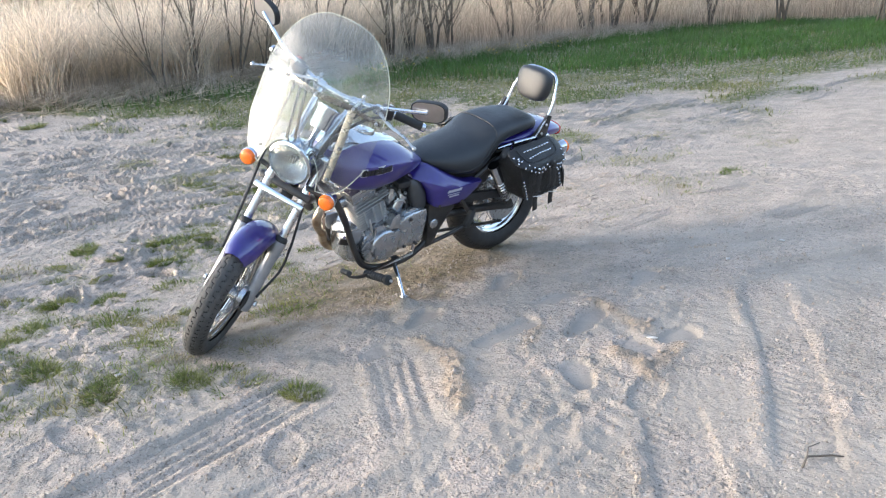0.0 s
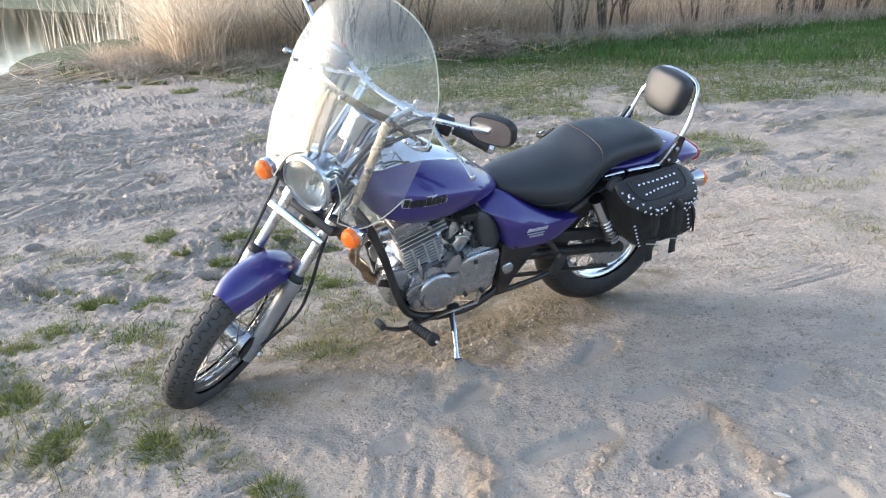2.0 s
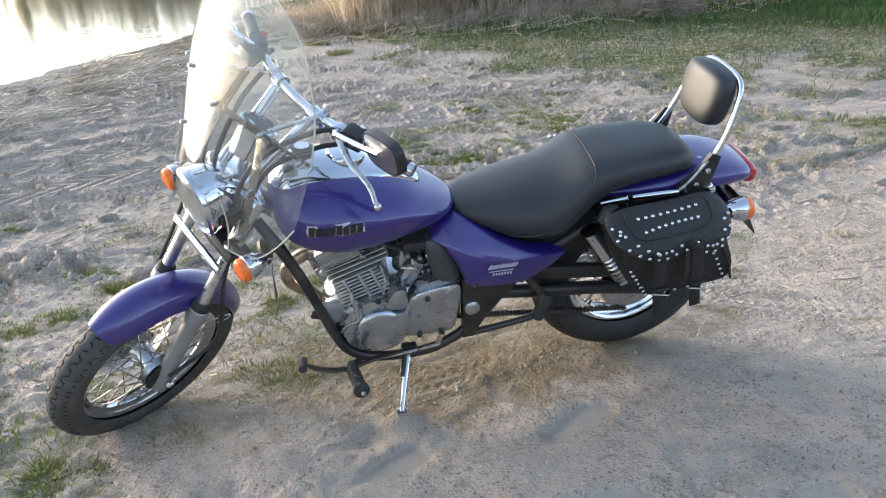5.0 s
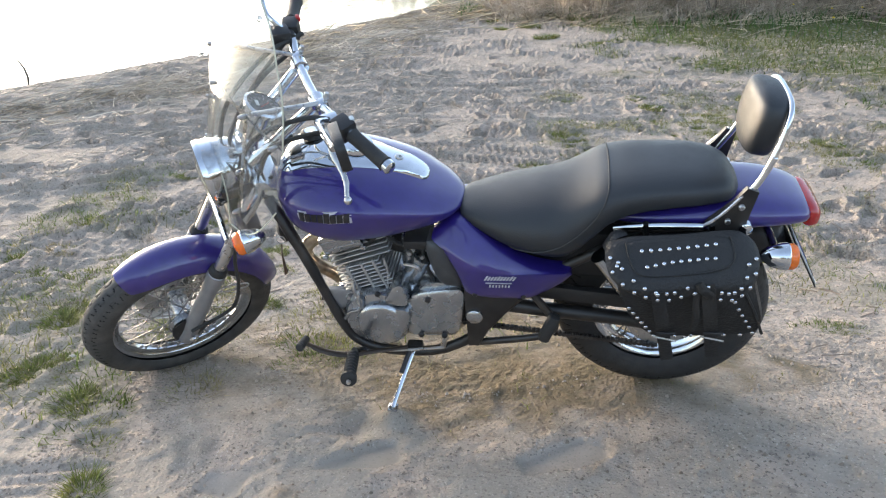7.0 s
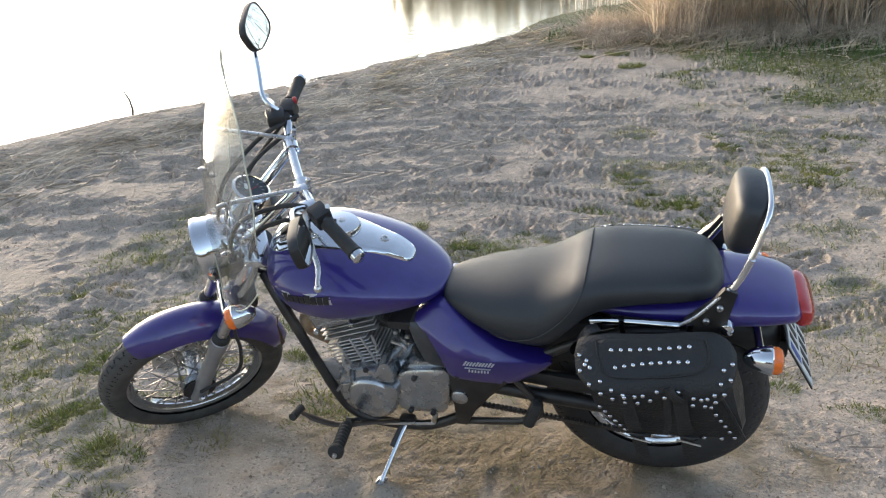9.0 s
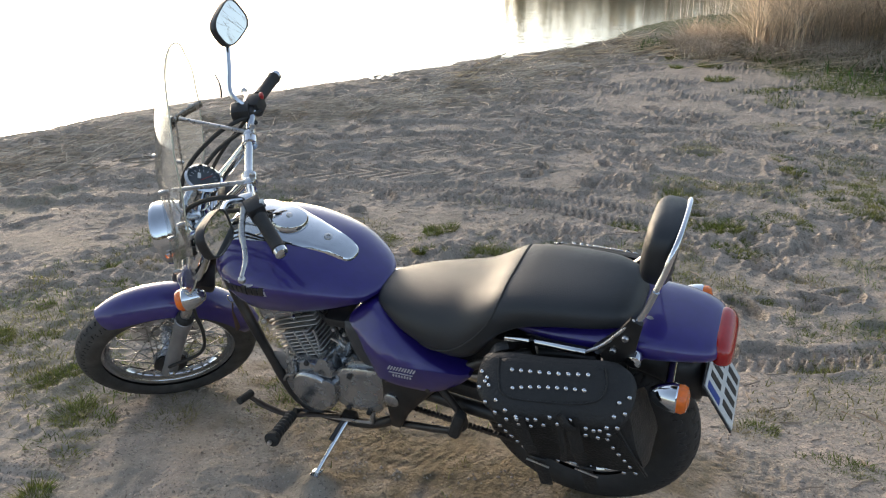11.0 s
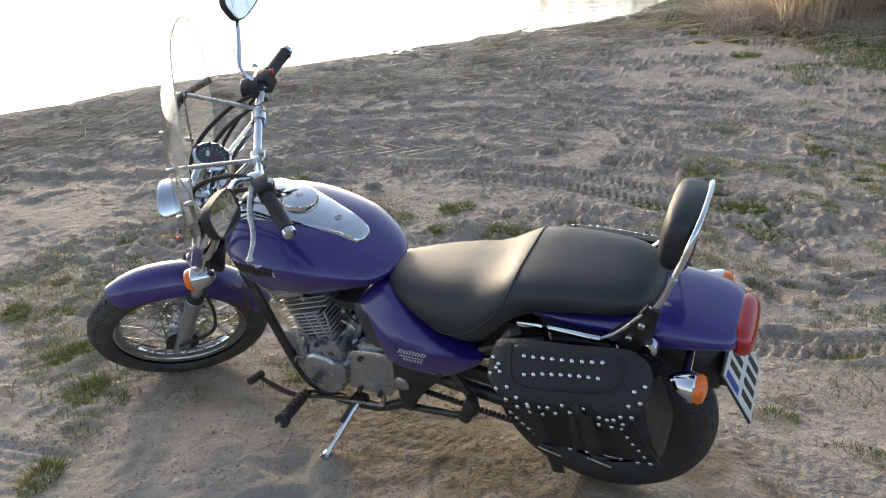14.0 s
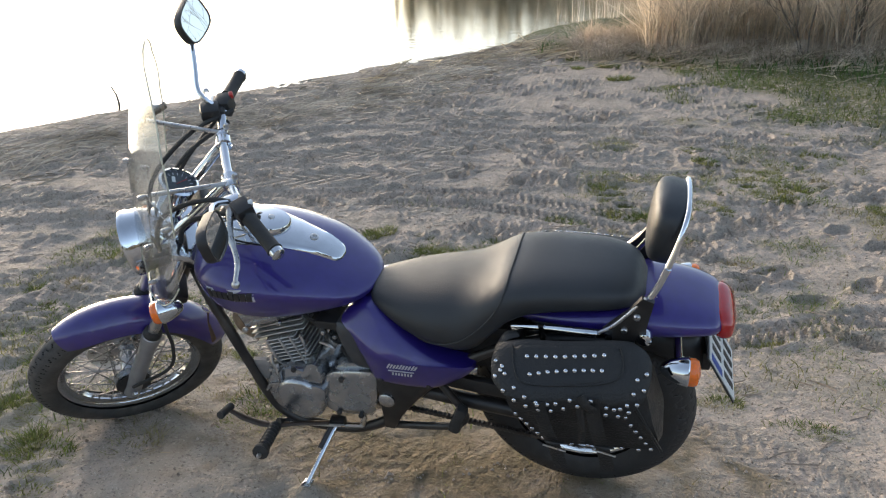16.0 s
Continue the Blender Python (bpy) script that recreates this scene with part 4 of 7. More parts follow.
def F(name, bm, material, parent=None, label="", smooth=True):
    """A part that turns with the front wheel."""
    bmesh.ops.transform(bm, matrix=LOW, verts=bm.verts)
    return part(name, bm, material, parent or bike, label, smooth)


def knob(c, axis, r, h, n=10):
    return lathe([(r * 0.55, 0), (r, h * 0.25), (r, h * 0.7), (r * 0.7, h)], c, axis, n)


# wheels
def tyre(R, bead, width, groove, pitch, n=640, m=84):
    """A tyre about the y axis with zigzag grooves cut into its crown."""
    bm = bmesh.new()
    hh = (R - bead) / 1.643
    rings, cuts = [], []
    for i in range(n):
        a = 2 * math.pi * i / n
        ring = []
        cuts.append([0.0] * (m + 1))
        for j in range(m + 1):
            u = -1 + 2 * j / m
            ph = radians(130) * u
            y, r = width / 2 * math.sin(ph), R - hh * (1 - math.cos(ph))
            if abs(u) < 0.62:
                turn_ = (i * pitch / n) % 1.0
                wave = 2.4 * math.sin(2 * math.pi * turn_)
                zig = 0.062 * max(-1.0, min(1.0, wave))
                slope = 0.9 * pitch / n if abs(wave) < 1 else 0.0
                cut = 0.0
                for line in (-0.45, -0.15, 0.15, 0.45):
                    cut = max(cut, 1 - max(0.0, abs(u - line - zig) - 0.45 * slope) / 0.018)
                cuts[i][j] = cut
                r -= groove * max(0.0, min(1.0, cut * 1.6))
            ring.append((r * math.cos(a), y, r * math.sin(a)))
        rings.append(ring)
    vs = [[bm.verts.new(p) for p in r] for r in rings]
    for i in range(n):
        a, b = vs[i], vs[(i + 1) % n]
        for j in range(m):
            f = bm.faces.new((a[j], a[j + 1], b[j + 1], b[j]))
            f.material_index = 1 if min(cuts[i][j], cuts[i][j + 1]) > 0.45 else 0
    return bm


NIPPLE = mesh_of(lathe([(0.002, -0.016), (0.0034, -0.014), (0.0036, 0.0)], (0, 0, 0), (1, 0, 0), 8), SPOKE, True, "nipple")


def wheel(name, R, bead, width, rim_w, centre, turn, tread, label):
    w = new(name)
    w.parent = bike
    w.matrix_basis = (LOW if turn else Matrix()) @ Matrix.Translation(centre)
    tagged(w, label)
    ty = part("tyre", tyre(R, bead, width, 0.0035, tread), TYRE if turn else TYREDARK, w, "dusty black tyre with zigzag tread" if turn else "wide black tyre with stepped tread grooves")
    ty.data.materials.append(GROOVE)
    h = rim_w / 2
    half = [(bead - 0.024, -h * 0.12), (bead - 0.025, -h * 0.3), (bead - 0.019, -h * 0.42), (bead - 0.010, -h * 0.56), (bead - 0.0085, -h * 0.66), (bead - 0.012, -h * 0.72), (bead - 0.006, -h * 0.88), (bead + 0.004, -h), (bead + 0.012, -h * 0.97), (bead + 0.012, -h * 0.88), (bead - 0.002, -h * 0.7), (bead - 0.014, -h * 0.1)]
    part("rim", lathe(half + [(r, -y) for r, y in half[::-1]] + half[:1], (0, 0, 0), (0, 1, 0), 72, cap=False), RIM, w, "polished chrome rim")
    part("hub", lathe([(0.022, -0.075), (0.055, -0.07), (0.06, -0.05), (0.034, -0.04), (0.03, 0.0), (0.034, 0.04), (0.06, 0.05), (0.055, 0.07), (0.022, 0.075)], (0, 0, 0), (0, 1, 0), 28), ALLOY, w)
    sm = None
    for k in range(36):
        side = -1 if k % 2 else 1
        a = 2 * math.pi * k / 36
        cross = (0.42 if (k // 2) % 2 else -0.42)
        if sm is None:
            sm = {}
        key = (side, cross > 0)
        if key not in sm:
            bm = tube([(0.055 * math.cos(cross * 2.2), 0.048 * side, 0.055 * math.sin(cross * 2.2)), ((bead - 0.018), 0.006 * side, 0)], 0.0021, 5)
            sm[key] = mesh_of(bm, SPOKE, True, "spoke")
        ob = new("spoke", sm[key])
        ob.parent = w
        ob.matrix_basis = Matrix.Rotation(a, 4, "Y")
        ob = new("nipple", NIPPLE)
        ob.parent = w
        ob.matrix_basis = Matrix.Rotation(a, 4, "Y") @ Matrix.Translation((bead - 0.02, 0.006 * side, 0))
    return w


fw = wheel("front_wheel", 0.308, 0.226, 0.096, 0.062, AXF, True, 42, "spoked front wheel turned to full lock")
rw = wheel("rear_wheel", 0.308, 0.193, 0.135, 0.085, AXR, False, 40, "spoked rear wheel with wide tyre")
part("brake_disc", lathe([(0.075, 0.062), (0.125, 0.062), (0.127, 0.066), (0.075, 0.066)], (0, 0, 0), (0, 1, 0), 40), STEEL, fw, "drilled steel brake disc")
part("axle_cap", lathe([(0.05, -0.074), (0.056, -0.08), (0.03, -0.088), (0.012, -0.09)], (0, 0, 0), (0, 1, 0), 24), PLASTIC, fw)
part("sprocket", lathe([(0.06, -0.078), (0.1, -0.078), (0.1, -0.084), (0.06, -0.084)], (0, 0, 0), (0, 1, 0), 40), STEEL, rw)
part("brake_drum", lathe([(0.08, 0.05), (0.085, 0.07), (0.06, 0.085), (0.02, 0.088)], (0, 0, 0), (0, 1, 0), 32), ALLOY, rw)

# forks
for sy, tag in ((-1, "L"), (1, "R")):
    y = 0.084 * sy
    q = lambda s, dy=0.0: AXF + Vector((0, y + dy, 0)) + FORK * s
    leg = F("fork_leg", lathe([(0.012, -0.05), (0.024, -0.045), (0.027, -0.02), (0.026, 0.05), (0.025, 0.20), (0.028, 0.245), (0.030, 0.255), (0.030, 0.285), (0.024, 0.29)], AXF + Vector((0, y, 0)), FORK, 20), SLIDER, label="grey alloy fork slider")
    F("dust_cap", lathe([(0.026, 0.285), (0.029, 0.29), (0.027, 0.305), (0.02, 0.312)], AXF + Vector((0, y, 0)), FORK, 18), RUBBER, leg)
    F("fork_tube", tube([q(0.30), q(0.557)], 0.0175, 16), STEEL, leg, "bright steel fork tube")
    F("fork_sleeve", tube([q(0.507), q(0.677)], 0.024, 18), CHROME, leg)
    F("axle_nut", knob(AXF + Vector((0, y + 0.028 * sy, 0)), (0, sy, 0), 0.013, 0.014, 6), STEEL, leg)
F("brake_caliper", box(AXF + Vector((0.075, 0.075, 0.085)), (0.05, 0.05, 0.1), Matrix.Rotation(RAKE, 3, "Y"), 0.012), ALLOY)
low, top = AXF + FORK * 0.487, AXF + FORK * 0.667
S("lower_yoke", box(low + Vector((0.03, 0, 0.0)), (0.085, 0.25, 0.035), Matrix.Rotation(RAKE, 3, "Y"), 0.012), BLACKP)
S("fork_brace", box(AXF + FORK * 0.472 + Vector((-0.028, 0, 0.0)), (0.012, 0.235, 0.026), Matrix.Rotation(RAKE, 3, "Y"), 0.006), CHROME, label="chrome strip between the fork legs")
S("upper_yoke", box(top + Vector((0.025, 0, 0)), (0.085, 0.24, 0.03), Matrix.Rotation(RAKE, 3, "Y"), 0.012), CHROME)
P("steering_head", tube([PIVOT + FORK * 0.44, PIVOT + FORK * 0.66], 0.032, 16), BLACKP)

# front fender
def fender(R, half, a0, a1, n=36, m=14, skirt=0.028):
    bm = bmesh.new()
    out = []
    for i in range(n + 1):
        f = i / n
        a = radians(a0 + (a1 - a0) * f)
        taper = 1 - 0.35 * (2 * abs(f - 0.5)) ** 6
        ring = []
        for side in (1, -1):
            for j in range(m + 1):
                u = (-1 + 2 * j / m) * side
                t = radians(82) * u
                y = (half - (0 if side > 0 else 0.004)) * math.sin(t) * taper
                r = R - (0 if side > 0 else 0.004) - skirt * 2.0 * (1 - math.cos(t)) / (1 - math.cos(radians(82)))
                ring.append((-r * math.cos(a), y, r * math.sin(a)))
        out.append(ring)
    return rings_to(bm, out)


bm = fender(0.335, 0.072, 70, 180)
bmesh.ops.translate(bm, vec=AXF, verts=bm.verts)
fend = F("front_fender", bm, PURPLE, label="glossy purple front fender")
for sy in (-1, 1):
    F("fender_bolt", knob(AXF + FORK * 0.23 + Vector((0, 0.078 * sy, 0)), (0, sy, 0), 0.009, 0.01, 6), CHROME, fend)

# headlight
HL = Vector((-0.565, 0, 0.855))
HD = Vector((-1, 0, -0.04)).normalized()
lamp = S("headlight", lathe([(0.01, -0.12), (0.045, -0.11), (0.075, -0.08), (0.09, -0.035), (0.094, 0.0), (0.098, 0.006), (0.097, 0.018), (0.088, 0.022), (0.086, 0.012), (0.0795, -0.011), (0.061, -0.034), (0.036, -0.049), (0.012, -0.055)], HL, HD, 40), CHROME, label="round chrome headlight")
S("reflector", lathe([(0.0855, 0.011), (0.078, -0.008), (0.06, -0.03), (0.035, -0.045), (0.015, -0.05)], HL, HD, 40, cap=False), SILVERED, lamp, "silvered headlight reflector")
S("lens", lathe([(0.087, 0.014), (0.07, 0.024), (0.04, 0.031), (0.001, 0.033), (0.001, 0.028), (0.04, 0.026), (0.07, 0.019), (0.086, 0.009)], HL, HD, 40), GLASS, lamp, "clear ribbed headlight glass")
S("bulb", lathe([(0.008, -0.04), (0.014, -0.03), (0.012, -0.005), (0.003, 0.002)], HL, HD, 16), PLATE, lamp)
hr, hu = Vector((0, 1, 0)), Vector((0, 1, 0)).cross(HD).normalized()
for k in range(-7, 8):
    w = 0.0104 * k
    reach = 0.92 * math.sqrt(0.082 ** 2 - w ** 2)
    S("flute", tube([HL + HD * (0.0315 - 2.2 * (w * w + (reach * v) ** 2)) + hr * w + hu * (reach * v) for v in (-1, -0.6, -0.2, 0.2, 0.6, 1)], 0.0018, 5), GLASS, lamp)
for sy in (-1, 1):
    S("ear", box(HL + Vector((0.08, 0.095 * sy, -0.005)), (0.14, 0.008, 0.035), None, 0.003), BLACKP, lamp)

# speedometer
SP, SD = Vector((-0.388, -0.015, 1.034)), Vector((0.55, 0, 0.83)).normalized()
sp = S("speedometer", lathe([(0.016, -0.08), (0.04, -0.076), (0.044, -0.06), (0.046, 0.0), (0.05, 0.006), (0.05, 0.018), (0.045, 0.02), (0.043, 0.008), (0.001, 0.008)], SP, SD, 36), CHROME, label="chrome speedometer cup")
S("dial", lathe([(0.043, 0.009), (0.001, 0.010)], SP, SD, 36), DIAL, sp, "dark dial with pale marks")
S("bezel", lathe([(0.044, 0.012), (0.051, 0.01), (0.053, 0.018), (0.046, 0.022)], SP, SD, 36, cap=False), CHROME, sp)
du = SD.orthogonal().normalized()
dw = SD.cross(du)
for k in range(14):
    a = radians(-130 + k * 20)
    d = du * math.cos(a) + dw * math.sin(a)
    S("mark", tube([SP + SD * 0.0125 + d * 0.031, SP + SD * 0.0125 + d * 0.039], 0.0009, 4), SILVERINK, sp)
S("needle", tube([SP + SD * 0.014 - du * 0.008, SP + SD * 0.014 + du * 0.03], 0.0011, 4), REDSW, sp)
S("odometer", box(SP + SD * 0.0115 + dw * 0.018, (0.02, 0.009, 0.002), SD.to_track_quat("Z", "Y").to_matrix(), 0), PLATE, sp)
S("speedometer_stay", tube([SP - SD * 0.06, top + Vector((0.02, 0, 0.01))], 0.014, 10), CHROME)
S("warning_lights", box(SP + Vector((0.035, 0, -0.085)), (0.05, 0.10, 0.035), Matrix.Rotation(radians(-38), 3, "Y"), 0.01), PLASTIC)

# handlebar
half = [(-0.166, 0.366, 1.059), (-0.187, 0.31, 1.07), (-0.209, 0.255, 1.078), (-0.229, 0.19, 1.079), (-0.243, 0.11, 1.066)]
bar = H("handlebar", tube([(x, -y, z) for x, y, z in half] + [(-0.247, 0, 1.06)] + half[::-1], 0.0125, 14, 7), CHROME, label="wide chrome handlebar")
for sy in (-1, 1):
    H("riser", tube([(-0.455, 0.055 * sy, 0.90), (-0.37, 0.065 * sy, 0.962), (-0.247, 0.08 * sy, 1.058)], [0.017, 0.016, 0.015], 14, 5), CHROME, bar, "tall pulled-back chrome riser")
    H("riser_clamp", lathe([(0.012, -0.016), (0.022, -0.014), (0.022, 0.014), (0.012, 0.016)], (-0.245, 0.08 * sy, 1.06), (0, 1, 0), 16), CHROME, bar)
    H("grip", lathe([(0.012, 0), (0.020, 0.004), (0.0185, 0.01), (0.018, 0.06), (0.0185, 0.115), (0.0205, 0.122), (0.012, 0.124)], (-0.212, 0.252 * sy, 1.0785), (0.4, sy, -0.17), 18), RUBBER, bar, "black rubber grip")
    H("bar_end", lathe([(0.012, 0), (0.018, 0.002), (0.018, 0.016), (0.013, 0.021), (0.004, 0.022)], (-0.1672, 0.365 * sy, 1.0592), (0.4, sy, -0.17), 18), CHROME, bar)
    H("switch_box", box((-0.222, 0.222 * sy, 1.078), (0.046, 0.054, 0.05), Matrix.Rotation(radians(-20 * sy), 3, "Z"), 0.006), PLASTIC, bar)
    H("lever_perch", box((-0.245, 0.185 * sy, 1.082), (0.045, 0.035, 0.03), None, 0.008), CHROME if sy < 0 else PLASTIC, bar)
    H("windshield_clamp", box((-0.242, 0.105 * sy, 1.062), (0.035, 0.03, 0.042), None, 0.008), CHROME, bar)
    H("clamp_bolt", knob((-0.23, 0.105 * sy, 1.082), (0.4, 0, 1), 0.008, 0.02, 8), STEEL, bar)
    lev = H("lever", tube([(-0.25, 0.19 * sy, 1.08), (-0.268, 0.26 * sy, 1.054), (-0.266, 0.34 * sy, 1.032), (-0.280, 0.388 * sy, 1.018)], [0.011, 0.009, 0.007, 0.006], 10, 6, flat=0.6), STEEL, bar, "polished control lever")
    bm = bmesh.new()
    bmesh.ops.create_uvsphere(bm, u_segments=12, v_segments=8, radius=0.0105)
    bmesh.ops.translate(bm, vec=(-0.281, 0.397 * sy, 1.015), verts=bm.verts)
    H("lever_ball", bm, STEEL, lev)
H("switch_button", box((-0.196, 0.232, 1.098), (0.012, 0.02, 0.014), None, 0.003), REDSW, bar, "red engine stop switch")
H("switch_button", box((-0.198, -0.222, 1.098), (0.012, 0.016, 0.012), None, 0.003), PLATE, bar)
H("brake_reservoir", box((-0.262, 0.19, 1.092), (0.055, 0.055, 0.04), Matrix.Rotation(radians(8), 3, "Y"), 0.01), PLASTIC, bar, "black brake fluid reservoir")


# mirrors
def mirror(base, bends, centre, normal, upward, label, w, h, outline):
    n_, u_ = Vector(normal).normalized(), Vector(upward)
    u_ = (u_ - n_ * u_.dot(n_)).normalized()
    r_ = u_.cross(n_)
    c = Vector(centre)
    shape = curve_loop(outline, 4)
    arm = H("mirror_arm", tube([base] + bends + [c + n_ * -0.022], 0.0075, 8, 6), CHROME, label=label)
    bm = bmesh.new()
    rings = []
    for f, d in ((0.5, -0.0155), (0.9, -0.0155), (0.91, -0.018), (0.965, -0.018), (1.0, -0.012), (1.0, 0.0), (0.99, 0.005), (0.93, 0.005), (0.92, 0.001)):
        rings.append([c + r_ * (x * w * f) + u_ * (z * h * f) + n_ * d for x, z in shape])
    H("housing", rings_to(bm, rings), PLASTIC, arm)
    bm = bmesh.new()
    rings_to(bm, [[c + r_ * (x * w * f) + u_ * (z * h * f) + n_ * d for x, z in shape] for f, d in ((0.9, -0.016), (0.89, -0.0168), (0.3, -0.0172))])
    H("back_panel", bm, SMOKED, arm, "flat polished metal back of the mirror")
    bm = bmesh.new()
    rings_to(bm, [[c + r_ * (x * w * 0.92) + u_ * (z * h * 0.92) + n_ * d for x, z in shape] for d in (0.0005, 0.003)])
    H("mirror_glass", bm, MIRROR, arm, "mirror glass")
    return arm


mirror((-0.25, 0.20, 1.105), [(-0.268, 0.212, 1.125), (-0.278, 0.245, 1.14), (-0.268, 0.31, 1.175)], (-0.233, 0.402, 1.252), (0.895, -0.357, 0.265), (-0.1, 0.0, 1), "chrome mirror stalk on the throttle side", 0.08, 0.056,
       [(0.92, 1.06), (1.0, -1.02), (-1.02, -0.72), (-1.04, 0.98)])
mirror((-0.25, -0.19, 1.09), [(-0.283, -0.222, 1.122), (-0.288, -0.30, 1.155)], (-0.271, -0.406, 1.203), (0.942, -0.1, 0.1), (0.0, 0.4, 1), "chrome mirror arm above the clutch grip", 0.083, 0.047,
       [(1.02, 0.88), (-1.04, 1.0), (-0.9, -0.9), (1.0, -1.06)])

# windshield
def shield_x(y, z):
    return float(np.interp(z, [0.75, 0.85, 1.0, 1.15, 1.3, 1.45], [-0.605, -0.572, -0.525, -0.480, -0.412, -0.315])) + 0.085 * (y / 0.25) ** 2


def shield_low(y):
    y = abs(y)
    arch = 0.79 + 0.16 * math.sqrt(max(0.0, 1 - (y / 0.135) ** 2))
    side = 0.79 + 0.13 * (max(0.0, y - 0.18) / 0.095) ** 2.2
    return max(arch, side)


def shield_high(y):
    return 1.07 + 0.355 * max(0.0, 1 - (abs(y) / 0.276) ** 2.3) ** 0.5


def shield_at(y, z, t=0.0):
    return Vector((shield_x(y, z) + t, y, z))


def sheet(t, nu=44, nv=26):
    bm = bmesh.new()
    grids = []
    for d in (0.0, t):
        g = []
        for i in range(nu + 1):
            y = 0.275 * math.sin(math.pi / 2 * (-1 + 2 * i / nu))
            lo, hi = shield_low(y), shield_high(y)
            g.append([bm.verts.new(shield_at(y, lo + (hi - lo) * k / nv, d)) for k in range(nv + 1)])
        grids.append(g)
    for g in grids:
        for i in range(nu):
            for k in range(nv):
                bm.faces.new((g[i][k], g[i + 1][k], g[i + 1][k + 1], g[i][k + 1]))
    rim = [(i, 0) for i in range(nu)] + [(nu, k) for k in range(nv)] + [(i, nv) for i in range(nu, 0, -1)] + [(0, k) for k in range(nv, 0, -1)]
    a, b = grids
    for (i, k), (m, q) in zip(rim, rim[1:] + rim[:1]):
        bm.faces.new((a[i][k], b[i][k], b[m][q], a[m][q]))
    return bm


ws = H("windshield", sheet(0.0035), ACRYLIC, label="tall clear acrylic windshield, slightly yellowed at the edge")
ys = [0.275 * math.sin(math.pi / 2 * (-1 + 2 * i / 60)) for i in range(61)]
edge_line = [shield_at(y, shield_low(y), 0.0018) for y in ys] + [shield_at(y, shield_high(y), 0.0018) for y in ys[::-1]]
H("edge", tube(edge_line, 0.0021, 5), YELLOWED, ws, "yellowed cut edge")
for sy in (-1, 1):
    lowp, highp = shield_at(0.155 * sy, 0.83, 0.012), shield_at(0.15 * sy, 1.145, 0.014)
    H("bracket", tube([lowp, shield_at(0.155 * sy, 0.98, 0.012), highp], 0.0165, 8, flat=0.1, up=(1, 0, 0)), DULL, ws, "flat steel windshield bracket")
    H("support_rod", tube([(-0.242, 0.105 * sy, 1.075), highp + Vector((0.012, 0, 0))], 0.0058, 8), STEEL, ws)
    H("bracket_wing", tube([highp, shield_at(0.20 * sy, 1.125, 0.016), shield_at(0.262 * sy, 1.10, 0.02)], 0.0105, 8, flat=0.14, up=(1, 0, 0)), DULL, ws)
    for y, z in ((0.15, 1.145), (0.155, 0.98), (0.155, 0.845), (0.245, 1.107)):
        H("bracket_bolt", knob(shield_at(y * sy, z, 0.018), (-1, 0.3 * sy, 0.25), 0.0068, 0.026, 8), STEEL, ws)
H("cross_strip", tube([shield_at(0.15 * u / 8, 1.145 + 0.004 * math.cos(u / 8 * 1.5), 0.014) for u in range(-8, 9)], 0.0145, 8, flat=0.1, up=(1, 0, 0)), DULL, ws, "flat steel strip across the windshield")
H("strip_bolt", knob(shield_at(0.0, 1.145, 0.018), (-1, 0, 0.25), 0.0068, 0.026, 8), STEEL, ws)


# turn signals
def signal(c, d, stalk_to, turn, label):
    f = S if turn else P
    c, d = Vector(c), Vector(d).normalized()
    sg = f("turn_signal", lathe([(0.004, -0.062), (0.014, -0.058), (0.026, -0.04), (0.034, -0.015), (0.036, 0.0), (0.034, 0.003)], c, d, 26), CHROME, label=label)
    f("lens", lathe([(0.033, 0.002), (0.034, 0.014), (0.029, 0.023), (0.014, 0.028), (0.001, 0.029)], c, d, 26), AMBER, sg, "amber lens")
    f("stalk", tube([stalk_to, c - d * 0.02], 0.011, 10), RUBBER if turn else CHROME, sg)
    return sg


for sy in (-1, 1):
    signal((-0.548, 0.192 * sy, 0.757), (-1, 0, -0.02), (-0.545, 0.09 * sy, 0.762), True, "chrome front turn signal with amber lens")
    signal((0.975, 0.193 * sy, 0.692), (1, 0, -0.02), (0.95, 0.08 * sy, 0.70), False, "chrome rear turn signal with amber lens")

# cables and hoses
for k, pts in enumerate([
    [(-0.2, -0.19, 1.06), (-0.3, -0.16, 1.10), (-0.44, -0.10, 1.02), (-0.5, -0.07, 0.85), (-0.42, -0.06, 0.72)],
    [(-0.2, 0.2, 1.06), (-0.33, 0.15, 1.06), (-0.47, 0.09, 0.98), (-0.52, 0.06, 0.82), (-0.45, 0.05, 0.7)],
    [(-0.22, 0.17, 1.05), (-0.36, 0.11, 1.02), (-0.48, 0.05, 0.92), (-0.5, 0.03, 0.8)],
    [(-0.19, -0.21, 1.04), (-0.29, -0.15, 1.03), (-0.4, -0.09, 0.96), (-0.45, -0.06, 0.84)],
    [(-0.50, -0.08, 0.80), (-0.585, -0.115, 0.62), (-0.61, -0.125, 0.48), (-0.66, -0.13, 0.38), (-0.80, -0.118, 0.318)],
    [(-0.23, 0.21, 1.06), (-0.42, 0.17, 0.9), (-0.62, 0.13, 0.6), (-0.75, 0.11, 0.42)]]):
    S("control_cable", tube(pts, 0.0068 if k < 4 else 0.0058, 7, 8), RUBBER)
F("cable_guide", tube([AXF + FORK * 0.21 + Vector((0.02, -0.095, 0)), AXF + FORK * 0.215 + Vector((0.1, -0.12, 0.0)), AXF + FORK * 0.19 + Vector((0.11, -0.12, 0)), AXF + FORK * 0.19 + Vector((0.03, -0.1, 0))], 0.0025, 6, 5), STEEL)

